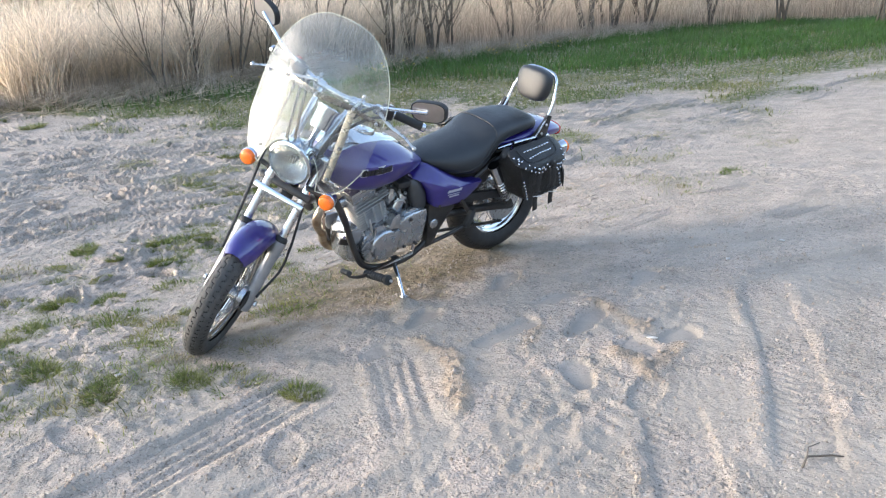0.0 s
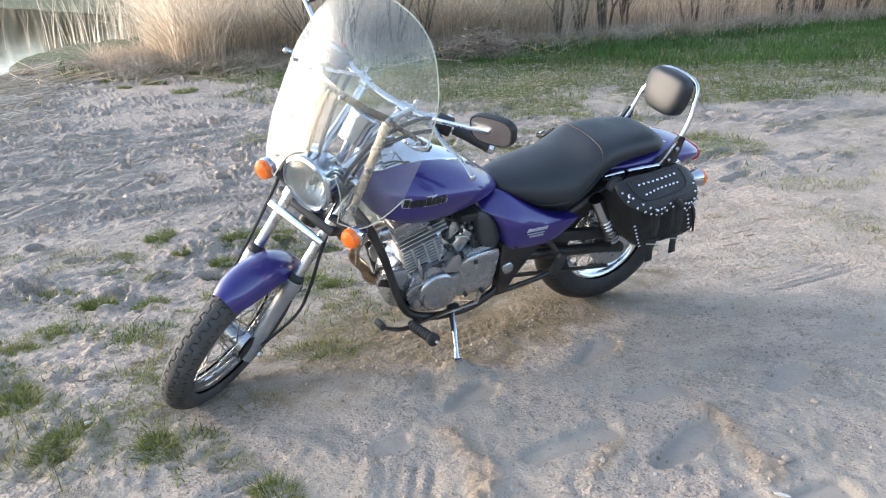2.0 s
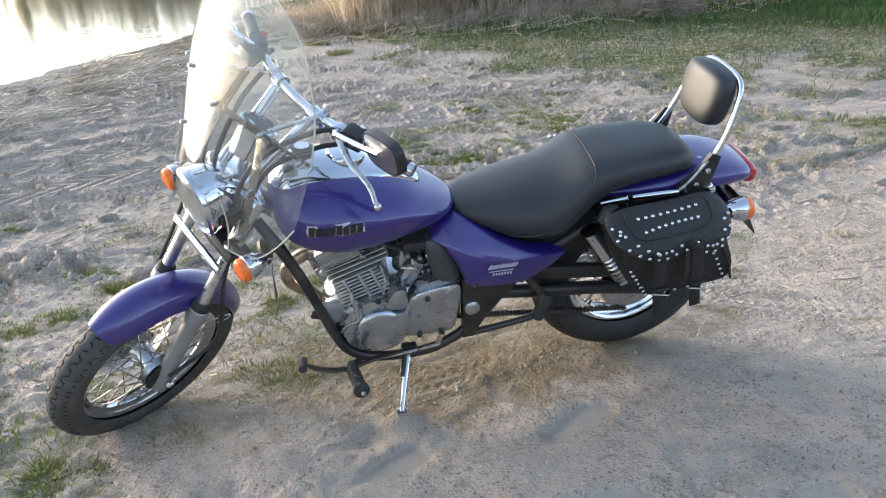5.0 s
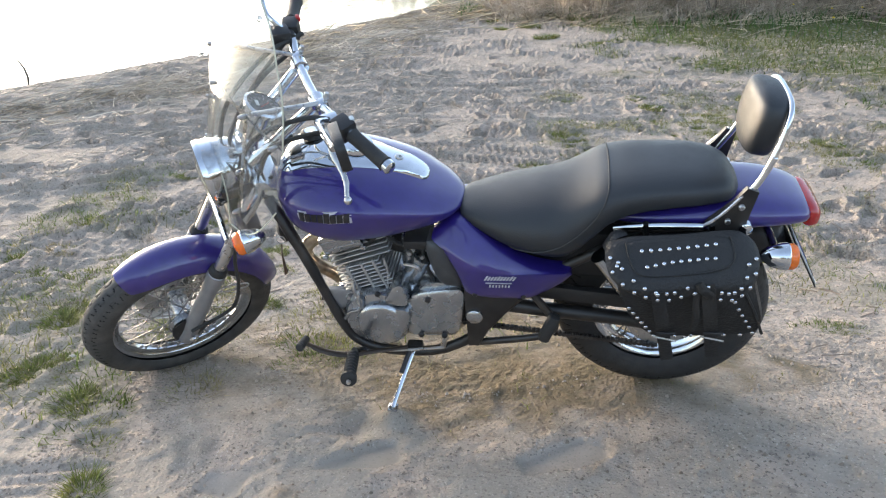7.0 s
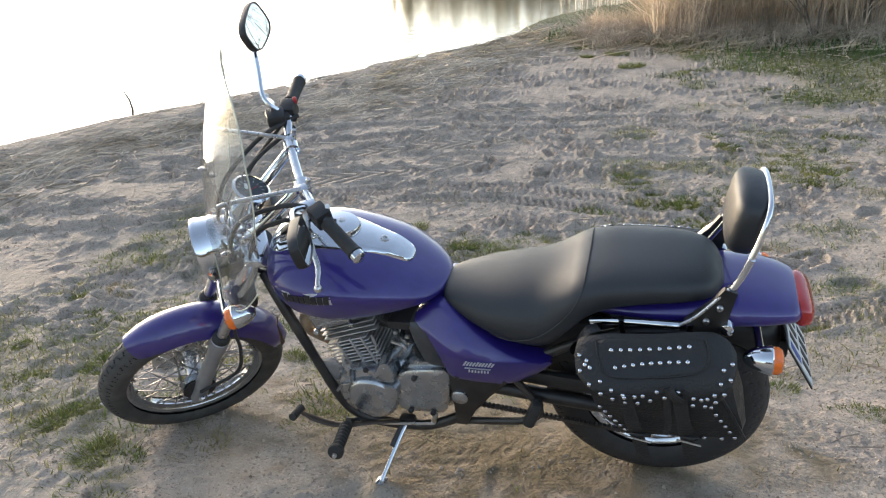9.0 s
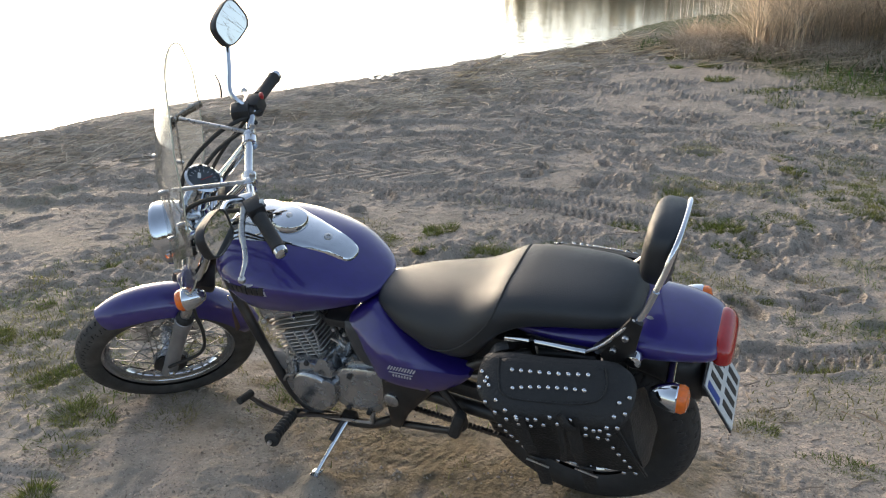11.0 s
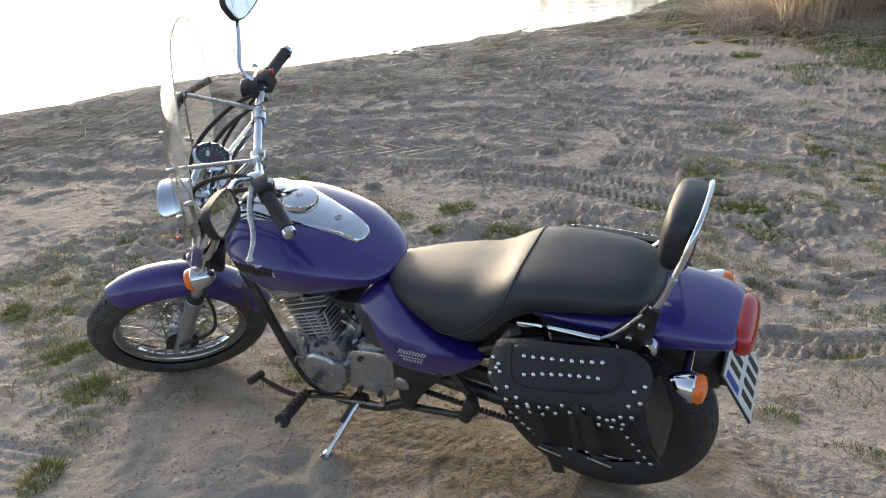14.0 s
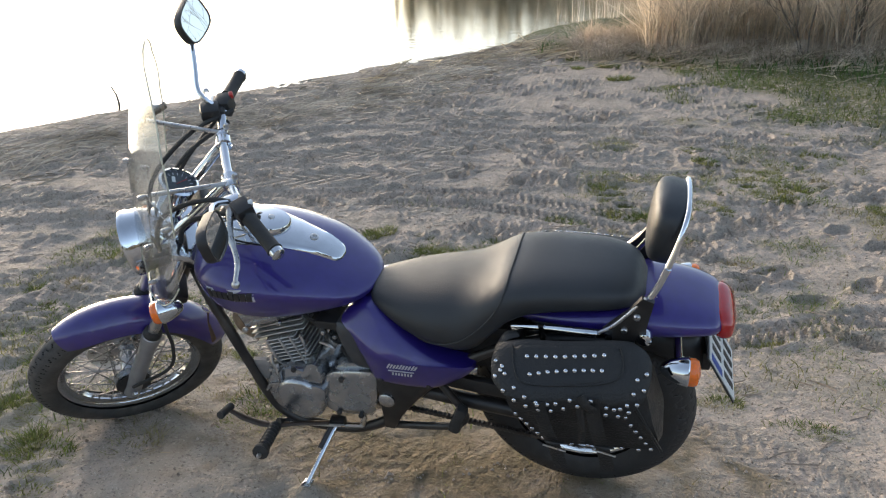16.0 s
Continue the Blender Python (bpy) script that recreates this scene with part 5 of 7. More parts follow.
# fuel tank
TANK = [(-0.368, 0.045, 0.83, 0.80, 0.752), (-0.352, 0.11, 0.858, 0.80, 0.72), (-0.32, 0.158, 0.875, 0.798, 0.688), (-0.26, 0.195, 0.884, 0.796, 0.664), (-0.18, 0.209, 0.877, 0.793, 0.654),
        (-0.09, 0.202, 0.856, 0.787, 0.662), (0.0, 0.178, 0.826, 0.775, 0.678), (0.07, 0.142, 0.786, 0.754, 0.692), (0.115, 0.106, 0.76, 0.738, 0.704), (0.142, 0.062, 0.743, 0.731, 0.716), (0.152, 0.02, 0.733, 0.728, 0.722)]
# half of the tank's section, from the spine over a soft shoulder line to the flat underside: (share of the half width, share of the height)
SECTION = lerp_rows([(0.0, 1.0), (0.3, 0.97), (0.56, 0.84), (0.78, 0.57), (0.93, 0.25), (1.0, 0.0), (0.985, -0.2), (0.93, -0.5), (0.82, -0.78), (0.62, -0.95), (0.3, -1.0), (0.0, -1.0)], 23)


def tank_body(rows, n_len):
    rings = []
    for x, hw, zt, zm, zb in lerp_rows(rows, n_len):
        half = [(u * hw, zm + (zt - zm if v > 0 else zm - zb) * v) for u, v in SECTION]
        rings.append([(x, -y, z) for y, z in half] + [(x, y, z) for y, z in half[-2:0:-1]])
    return rings_to(bmesh.new(), rings)


tank = P("fuel_tank", tank_body(TANK, 50), PURPLE, label="glossy purple teardrop fuel tank")
TZ = lambda x: float(np.interp(x, [r[0] for r in TANK], [r[2] for r in TANK]))


def tank_top(x, y):
    """Height of the tank's upper skin."""
    r = [float(np.interp(x, [q[0] for q in TANK], [q[k] for q in TANK])) for k in range(5)]
    return r[3] + (r[2] - r[3]) * float(np.interp(abs(y) / r[1], [q[0] for q in SECTION[:11]], [q[1] for q in SECTION[:11]]))


# a raised console with sloping flanks, widest at the front
panel = []
for x, w, lift in lerp_rows([(-0.352, 0.04, 0.0), (-0.345, 0.075, 0.012), (-0.31, 0.104, 0.026), (-0.25, 0.106, 0.03), (-0.18, 0.095, 0.024), (-0.10, 0.074, 0.017), (-0.03, 0.056, 0.015), (0.025, 0.044, 0.013), (0.047, 0.033, 0.010), (0.055, 0.014, 0.006)], 34):
    flat_w = w * (0.74 if x < -0.2 else 0.74 + 0.16 * min(1.0, (x + 0.2) / 0.1))
    crown = lambda y: TZ(x) + lift - 0.10 * (y / 0.2) ** 2
    rim_z = tank_top(x, w)
    up = [(-w, rim_z + 0.003)] + [(y, max(crown(y), rim_z + 0.004)) for y in np.linspace(-flat_w, flat_w, 11)] + [(w, rim_z + 0.003)]
    panel.append([(x, y, z) for y, z in up] + [(x, y, rim_z - 0.02) for y in np.linspace(w, -w, 5)])
P("console", rings_to(bmesh.new(), panel), CHROME, tank, "long chrome tank console")
P("fuel_cap", lathe([(0.055, 0.0), (0.055, 0.008), (0.05, 0.015), (0.03, 0.019), (0.001, 0.021)], (-0.148, 0, 0.885), (0.25, 0, 1), 32), CHROME, tank, "round chrome fuel cap")
P("cap_lock", lathe([(0.009, 0.019), (0.009, 0.024), (0.003, 0.025)], (-0.148, 0, 0.885), (0.25, 0, 1), 14), STEEL, tank)
P("console_screw", lathe([(0.013, 0.0), (0.012, 0.006), (0.006, 0.007), (0.005, 0.004)], (-0.026, 0, 0.847), (0.42, 0, 1), 16), STEEL, tank)
ig = P("ignition_switch", lathe([(0.03, 0.0), (0.032, 0.012), (0.024, 0.016), (0.012, 0.013)], (-0.262, 0.0, 0.913), (0.05, 0, 1), 22), PLASTIC, tank)
P("key_ring", lathe([(0.016, 0.0165), (0.021, 0.0165), (0.021, 0.020), (0.016, 0.020)], (-0.262, 0, 0.911), (0.05, 0, 1), 18), CHROME, ig)


def tank_side(x, z):
    r = [float(np.interp(x, [q[0] for q in TANK], [q[k] for q in TANK])) for k in range(5)]
    v = (z - r[3]) / (r[2] - r[3]) if z > r[3] else (z - r[3]) / (r[3] - r[4])
    return -r[1] * float(np.interp(-v, [-q[1] for q in SECTION], [q[0] for q in SECTION]))


def decal(name, x0, z0, length, height, slope, slots, material, y_of, lift, parent, label, gap=0.22, lean=0.1):
    """Plain slanted blocks, each a part, in place of a maker's lettering."""
    w = length / slots
    for k in range(slots):
        hh = height * (1.0 if k % 4 == 0 else 0.86)
        rings = []
        for c in range(5):
            xc = x0 + k * w + w * (1 - gap) * c / 4
            col = [(xc + lean * hh * v, z0 + slope * (xc - x0) + hh * v) for v in (0, 0.33, 0.67, 1)]
            rings.append([(x, y_of(x, z) - lift, z) for x, z in col] + [(x, y_of(x, z) + 0.003, z) for x, z in (col[3], col[0])])
        P(name, rings_to(bmesh.new(), rings), material, parent, label, False)


grid_ = []
for k in range(25):
    x = -0.274 + 0.153 * k / 24
    grid_.append([(x, tank_side(x, 0.757 + 0.06 * (x + 0.274) + 0.037 * v) - d, 0.757 + 0.06 * (x + 0.274) + 0.037 * v) for v, d in ((0, 0.0022), (0.33, 0.0026), (0.67, 0.0026), (1, 0.0022), (1, -0.002), (0, -0.002))])
P("badge_outline", rings_to(bmesh.new(), grid_), SILVERINK, tank, "pale outline of the tank badge")
decal("badge", -0.269, 0.761, 0.144, 0.03, 0.06, 8, INK, tank_side, 0.0058, tank, "black badge block on the tank", 0.16)

# seat
SEAT = [(0.140, 0.03, 0.727, 0.715, 0.703), (0.153, 0.075, 0.738, 0.712, 0.688), (0.21, 0.118, 0.752, 0.70, 0.658), (0.27, 0.148, 0.765, 0.69, 0.632), (0.34, 0.168, 0.781, 0.68, 0.612),
        (0.41, 0.176, 0.797, 0.68, 0.602), (0.455, 0.175, 0.810, 0.695, 0.618), (0.49, 0.171, 0.825, 0.72, 0.660), (0.518, 0.167, 0.839, 0.742, 0.697), (0.545, 0.162, 0.848, 0.762, 0.728), (0.60, 0.154, 0.856, 0.786, 0.757),
        (0.68, 0.147, 0.860, 0.799, 0.771), (0.76, 0.138, 0.859, 0.805, 0.778), (0.81, 0.124, 0.852, 0.806, 0.781), (0.845, 0.098, 0.838, 0.803, 0.782), (0.866, 0.05, 0.816, 0.797, 0.785)]
seat_power = lambda x: 2.2 + 1.0 * bounds_smooth((x - 0.40) / 0.14)        # rounded in front, squarer behind the step


def seat_body(n_len, n):
    rings = []
    for x, hw, zt, zm, zb in lerp_rows(SEAT, n_len):
        ring = []
        for j in range(n):
            a = 2 * math.pi * j / n
            ca, sa = math.cos(a), math.sin(a)
            e = 2 / (seat_power(x) if sa > 0 else 2.2)
            ring.append((x, hw * math.copysign(abs(ca) ** e, ca), zm + (zt - zm if sa > 0 else zm - zb) * math.copysign(abs(sa) ** e, sa)))
        rings.append(ring)
    return rings_to(bmesh.new(), rings)


seat = P("seat", seat_body(72, 52), VINYL, label="black vinyl dual seat with stepped passenger pad")
rows_ = lerp_rows(SEAT, 200)


def seat_wall(x, z):
    """The seat's half width at this place and height."""
    _, hw, zt, zm, zb = min(rows_, key=lambda q: abs(q[0] - x))
    v, p = ((z - zm) / (zt - zm), seat_power(x)) if z > zm else ((zm - z) / (zm - zb), 2.2)
    return hw * max(0.0, 1 - min(1.0, v) ** p) ** (1 / p)


down = curve_points([(0.536, 0, 0.83), (0.524, 0, 0.80), (0.502, 0, 0.765), (0.464, 0, 0.722), (0.415, 0, 0.684), (0.35, 0, 0.660), (0.285, 0, 0.652)], 6)
flank = [Vector((q.x, -seat_wall(q.x, q.z) - 0.001, q.z)) for q in down]
over = []
for k in range(1, 12):
    y = flank[0].y * (1 - k / 12)
    x = 0.540 - 0.004 * (abs(y) / 0.16) ** 2
    _, hw, zt, zm, zb = min(rows_, key=lambda q: abs(q[0] - x))
    over.append(Vector((x, y, zm + (zt - zm) * max(0.0, 1 - (abs(y) / hw) ** seat_power(x)) ** (1 / seat_power(x)) + 0.001)))
line = flank[::-1] + over
line = line + [Vector((q.x, -q.y, q.z)) for q in line[::-1]]
P("piping", tube(line, 0.0021, 6), PIPING, seat, "grey piping along the seat step")

# side covers
COVER = [(0.060, 0.66), (0.105, 0.70), (0.15, 0.712), (0.20, 0.688), (0.254, 0.655), (0.30, 0.632), (0.345, 0.612), (0.40, 0.602), (0.46, 0.60), (0.43, 0.565), (0.376, 0.525), (0.335, 0.503), (0.25, 0.50), (0.165, 0.508), (0.15, 0.55), (0.13, 0.60), (0.10, 0.64)]
for sy in (-1, 1):
    bow = lambda q, sy=sy: Vector((q.x, q.y + sy * (-0.07 * bounds_smooth((q.z - 0.60) / 0.12) - 0.025 * bounds_smooth((0.2 - q.x) / 0.14)), q.z))
    sc = P("side_cover", pillow(COVER, 0.178 * sy, 0.12 * sy, 0.016, 0.008, 6, bow, 2), PURPLE, label="purple side cover with silver decals")
    for x, z in ((0.19, 0.518), (0.325, 0.518)):
        P("cover_bolt", knob((x, 0.172 * sy, z), (0, sy, 0), 0.008, 0.012, 8), BLACKP, sc)
    P("airbox_panel", pillow([(0.045, 0.65), (0.09, 0.655), (0.14, 0.59), (0.155, 0.53), (0.15, 0.49), (0.085, 0.50), (0.06, 0.57)], 0.125 * sy, 0.05 * sy, 0.014, 0.008, 4, None, 2), GREYP, label="dark grey airbox panel")
    if sy < 0:
        side = lambda x, z: -0.1965
        decal("decal", 0.218, 0.582, 0.085, 0.014, 0.03, 10, SILVERINK, side, 0.0, sc, "slanted silver decal block", 0.42, 0.6)
        decal("decal", 0.222, 0.572, 0.072, 0.0018, 0.02, 1, SILVERINK, side, 0.0, sc, "thin silver decal line", 0.0)
        decal("decal", 0.232, 0.559, 0.06, 0.008, 0.02, 7, SILVERINK, side, 0.0, sc, "small silver decal block", 0.5)
    P("gusset", pillow([(0.155, 0.515), (0.31, 0.50), (0.30, 0.46), (0.22, 0.35), (0.19, 0.29), (0.16, 0.29)], 0.148 * sy, 0.10 * sy, 0.004, 0.004, 3), BLACKP, label="black frame gusset plate")
    P("pivot_cap", lathe([(0.024, 0), (0.024, 0.01), (0.018, 0.015), (0.001, 0.016)], (0.183, 0.148 * sy, 0.414), (0, sy, 0), 24), ALLOY, label="round silver pivot cap")

# tail
tail = P("rear_fender", shell([(0.56, 0.10, 0.752, 0.735, 0.71), (0.66, 0.128, 0.773, 0.742, 0.70), (0.76, 0.139, 0.790, 0.75, 0.695), (0.85, 0.14, 0.800, 0.754, 0.706), (0.93, 0.136, 0.797, 0.755, 0.712), (0.99, 0.124, 0.787, 0.753, 0.718), (1.03, 0.108, 0.775, 0.748, 0.72), (1.045, 0.09, 0.767, 0.744, 0.722)], 34, 36, 2.6, 2.6), PURPLE, label="glossy purple rear fender")
for sy in (-1, 1):
    P("fender_groove", tube([(0.60, 0.123 * sy, 0.735), (0.68, 0.137 * sy, 0.742), (0.78, 0.1445 * sy, 0.748), (0.86, 0.1445 * sy, 0.752)], 0.0022, 5, 5), INK, tail)
P("tail_light", shell([(1.03, 0.074, 0.768, 0.738, 0.706), (1.045, 0.089, 0.772, 0.738, 0.699), (1.062, 0.088, 0.766, 0.735, 0.70), (1.074, 0.078, 0.755, 0.73, 0.706), (1.080, 0.056, 0.745, 0.725, 0.71)], 14, 28, 3.6), RED, label="large red tail light lens")
P("seat_lock", lathe([(0.012, 0), (0.011, 0.005), (0.004, 0.006)], (0.885, -0.06, 0.792), (0, -0.3, 1), 14), STEEL, tail)
P("inner_fender", shell([(0.60, 0.09, 0.73, 0.70, 0.66), (0.75, 0.09, 0.73, 0.70, 0.655), (0.90, 0.085, 0.71, 0.67, 0.61), (0.98, 0.075, 0.69, 0.63, 0.56), (1.01, 0.06, 0.67, 0.61, 0.54), (1.02, 0.045, 0.64, 0.6, 0.55)], 18, 24, 2.6), PLASTIC, label="black plastic inner fender")
PC, PN = Vector((1.062, -0.015, 0.605)), Vector((0.875, 0, 0.485)).normalized()
PR = PN.to_track_quat("Y", "Z").to_matrix()
pl = P("number_plate", box(PC, (0.19, 0.004, 0.145), PR, 0.0015), PLATE, label="white number plate with dark bars")
P("plate_frame", box(PC - PN * 0.004, (0.2, 0.004, 0.155), PR, 0.0015), PLASTIC, pl)
for u0, v, n_ in ((-0.035, 0.034, 3), (-0.062, -0.036, 4)):
    for k in range(n_):
        P("plate_bar", box(PC + PN * 0.0026 + PR @ Vector((-(u0 + 0.041 * k), 0, v)), (0.021, 0.0016, 0.05), PR, 0), INK, pl)
P("plate_band", box(PC + PN * 0.0026 + PR @ Vector((0.079, 0, 0.034)), (0.024, 0.0016, 0.06), PR, 0), PLATEBLUE, pl)
P("plate_stay", box((1.015, 0, 0.60), (0.05, 0.10, 0.06), None, 0.01), PLASTIC)

# backrest and rails
half = [(0.835, -0.153, 0.79), (0.863, -0.152, 0.836), (0.891, -0.149, 0.89), (0.91, -0.146, 0.945)]
loop_ = [(0.903, -0.145, 0.925), (0.921, -0.131, 0.975), (0.933, -0.116, 1.018), (0.941, -0.088, 1.042), (0.944, -0.04, 1.05)]
sis = P("sissy_bar", tube(loop_ + [(x, -y, z) for x, y, z in loop_[::-1]], 0.0095, 12, 6, flat=0.8, up=(1, 0, 0)), CHROME, label="chrome sissy bar loop")
for sy in (-1, 1):
    P("sissy_leg", tube([(x, -y * sy, z) for x, y, z in half], 0.0085, 12, 6), CHROME, sis)
bm = shell([(-0.11, 0.02, 0.016, 0, -0.016), (-0.105, 0.045, 0.03, 0, -0.03), (-0.085, 0.07, 0.04, 0.0, -0.034), (-0.04, 0.085, 0.046, 0, -0.034), (0.03, 0.09, 0.046, 0, -0.034), (0.08, 0.08, 0.042, 0, -0.034), (0.1, 0.055, 0.03, 0, -0.03), (0.108, 0.02, 0.016, 0, -0.016)], 30, 40, 3.2)
bmesh.ops.scale(bm, vec=(0.76, 1.22, 0.95), verts=bm.verts)
up_, nn = Vector((0.14, 0, 0.99)), Vector((-0.99, 0, 0.14))
bmesh.ops.transform(bm, matrix=Matrix(((up_.x, 0, nn.x, 0.903), (up_.y, 1, nn.y, 0), (up_.z, 0, nn.z, 0.982), (0, 0, 0, 1))), verts=bm.verts)
pad = P("backrest_pad", bm, VINYL, label="rounded black vinyl backrest pad")
for sy in (-1, 1):
    P("grab_rail", tube([(0.555, 0.146 * sy, 0.733), (0.65, 0.168 * sy, 0.756), (0.73, 0.183 * sy, 0.768), (0.765, 0.183 * sy, 0.768)], 0.0095, 10, 5), CHROME, label="chrome grab rail under the seat")
    br = P("bracket_plate", pillow([(0.775, 0.765), (0.835, 0.83), (0.86, 0.868), (0.888, 0.858), (0.878, 0.80), (0.87, 0.75), (0.825, 0.735), (0.79, 0.742)], 0.166 * sy, 0.15 * sy, 0.001, 0.002, 2), BLACKP, label="black sissy bar bracket")
    P("bracket_edge", tube([(0.765, 0.181 * sy, 0.768), (0.80, 0.17 * sy, 0.787), (0.84, 0.164 * sy, 0.832), (0.868, 0.158 * sy, 0.866)], 0.0042, 8, 5), STEEL, br, "bright rolled edge of the bracket")
    for x, z in ((0.852, 0.819), (0.825, 0.777)):
        P("bracket_bolt", knob((x, 0.165 * sy, z), (0, sy, 0), 0.0085, 0.012, 8), STEEL, br)
    P("bag_stud_nut", lathe([(0.018, 0), (0.02, 0.01), (0.017, 0.024), (0.008, 0.03)], (0.872, 0.148 * sy, 0.753), (0, sy, 0), 18), CHROME, br, "domed chrome nut")
    for x in (0.63, 0.79):
        P("rail_post", tube([(x, 0.168 * sy, 0.765), (x + 0.005, 0.165 * sy, 0.72)], 0.009, 8), CHROME)

P("battery_box", box((0.42, 0, 0.60), (0.30, 0.19, 0.15), None, 0.02), PLASTIC, label="black battery box under the seat")

# rear shocks
for sy in (-1, 1):
    a, b = Vector((0.525, 0.16 * sy, 0.655)), Vector((0.68, 0.145 * sy, 0.42))
    d = (b - a)
    sh = P("shock_absorber", tube([a, a + d * 0.42], 0.028, 18), CHROME, label="chrome covered rear shock absorber")
    coil = []
    for k in range(13 * 7 + 1):
        t = k / (13 * 7)
        ang = t * 7 * 2 * math.pi
        ax = d.normalized()
        u = ax.orthogonal().normalized()
        coil.append(a + d * (0.40 + 0.48 * t) + 0.023 * (math.cos(ang) * u + math.sin(ang) * ax.cross(u)))
    P("spring", tube(coil, 0.0048, 6), STEEL, sh, "steel coil spring")
    P("damper", tube([a + d * 0.4, b], 0.014, 12), ALLOY, sh)
    P("lower_eye", lathe([(0.012, -0.016), (0.02, -0.014), (0.02, 0.014), (0.012, 0.016)], b, (0, 1, 0), 14), RUBBER, sh)

# frame, swingarm, chain
for sy in (-1, 1):
    P("frame_tube", tube([(-0.41, 0.045 * sy, 0.735), (-0.355, 0.085 * sy, 0.66), (-0.303, 0.106 * sy, 0.55), (-0.265, 0.112 * sy, 0.44), (-0.232, 0.115 * sy, 0.345), (-0.192, 0.118 * sy, 0.275), (-0.12, 0.12 * sy, 0.241), (-0.04, 0.12 * sy, 0.233), (0.05, 0.12 * sy, 0.240), (0.12, 0.122 * sy, 0.272), (0.17, 0.123 * sy, 0.31), (0.23, 0.125 * sy, 0.385), (0.31, 0.13 * sy, 0.48)], [0.017, 0.017, 0.016, 0.015, 0.016, 0.016, 0.016, 0.016, 0.016, 0.016, 0.016, 0.016, 0.016], 12, 6), BLACKP, label="black tubular frame cradle")
    em = P("engine_bracket", pillow([(-0.275, 0.452), (-0.205, 0.458), (-0.18, 0.44), (-0.185, 0.405), (-0.235, 0.375), (-0.26, 0.385)], 0.108 * sy, 0.09 * sy, 0.002, 0.003, 3, None, 2), SLIDER, label="grey plate between the frame and the engine")
    for x, z in ((-0.197, 0.435), (-0.193, 0.418), (-0.25, 0.40)):
        P("bracket_bolt", knob((x, 0.106 * sy, z), (0, sy, 0), 0.009, 0.014, 6), STEEL, em)
    P("frame_tube", tube([(0.31, 0.13 * sy, 0.49), (0.45, 0.13 * sy, 0.60), (0.62, 0.125 * sy, 0.68), (0.85, 0.12 * sy, 0.70)], 0.0145, 10, 5), BLACKP, label="black rear frame tube")
    P("swingarm_tube", tube([(0.23, 0.10 * sy, 0.425), (0.4, 0.105 * sy, 0.41), (0.60, 0.11 * sy, 0.395), (0.74, 0.112 * sy, 0.375)], 0.022, 12, 4), BLACKP, label="black swingarm tube")
    P("peg_stay", tube([(0.16, 0.12 * sy, 0.28), (0.30, 0.145 * sy, 0.325), (0.385, 0.158 * sy, 0.36), (0.412, 0.158 * sy, 0.41), (0.335, 0.145 * sy, 0.52)], 0.011, 10, 5), BLACKP, label="black stay for the passenger peg")
    P("passenger_peg", box((0.397, 0.172 * sy, 0.40), (0.035, 0.035, 0.10), Matrix.Rotation(radians(20), 3, "Y"), 0.012), RUBBER, label="folded black passenger footpeg")
P("chain_guard", box((0.52, -0.112, 0.475), (0.42, 0.03, 0.05), Matrix.Rotation(radians(6), 3, "Y"), 0.012), PLASTIC, label="black chain guard")
ch = []
for k in range(90):
    t = k / 89
    ch.append((0.13 + 0.58 * t, -0.088, 0.335 - 0.06 * t))
bm = bmesh.new()
for k in range(0, 89, 2):
    p, q = Vector(ch[k]), Vector(ch[k + 1])
    lathe([(0.003, -0.007), (0.0075, -0.006), (0.0075, 0.006), (0.003, 0.007)], p, (0, 1, 0), 8, bm)
    box(p.lerp(q, 1.0), (0.013, 0.012, 0.006), None, 0, bm)
P("chain", bm, BLACKP, label="oily drive chain")

# engine
eng = P("crankcase", shell([(-0.26, 0.05, 0.40, 0.35, 0.30), (-0.24, 0.09, 0.44, 0.36, 0.27), (-0.18, 0.105, 0.485, 0.37, 0.255), (-0.08, 0.11, 0.495, 0.38, 0.25), (0.03, 0.11, 0.485, 0.38, 0.255), (0.12, 0.105, 0.47, 0.38, 0.275), (0.16, 0.085, 0.45, 0.37, 0.31)], 22, 28, 3.2), ALLOY, label="cast alloy crankcase of a single-cylinder engine")
COVERL = [(-0.218, 0.36), (-0.205, 0.425), (-0.16, 0.465), (-0.10, 0.478), (-0.05, 0.46), (-0.025, 0.41), (-0.018, 0.355), (-0.045, 0.295), (-0.095, 0.268), (-0.16, 0.272), (-0.20, 0.305)]
P("generator_cover", pillow(COVERL, -0.132, -0.08, 0.016, 0.016, 6, None, 3), ALLOY, eng, "rounded alloy engine cover")
P("generator_boss", lathe([(0.078, 0.0), (0.078, 0.018), (0.073, 0.026), (0.064, 0.030), (0.03, 0.033), (0.001, 0.034)], (-0.094, -0.134, 0.368), (0, -1, 0), 44), ALLOY, eng, "large round polished generator cover")
P("cover_hump", pillow([(-0.075, 0.43), (-0.02, 0.434), (-0.003, 0.418), (-0.01, 0.375), (-0.035, 0.35), (-0.07, 0.37)], -0.156, -0.10, 0.008, 0.014, 5, None, 3), ALLOY, eng)
P("cover_lip", tube([(-0.212, -0.137, 0.37), (-0.19, -0.142, 0.40), (-0.155, -0.146, 0.418), (-0.148, -0.144, 0.46)], 0.006, 8, 6), ALLOY, eng)
for x, z in ((-0.158, 0.44), (-0.148, 0.405)):
    P("oil_pipe", tube([(x, -0.13, z), (x - 0.012, -0.137, z + 0.04), (x - 0.014, -0.128, z + 0.07)], 0.005, 8, 5), STEEL, eng)
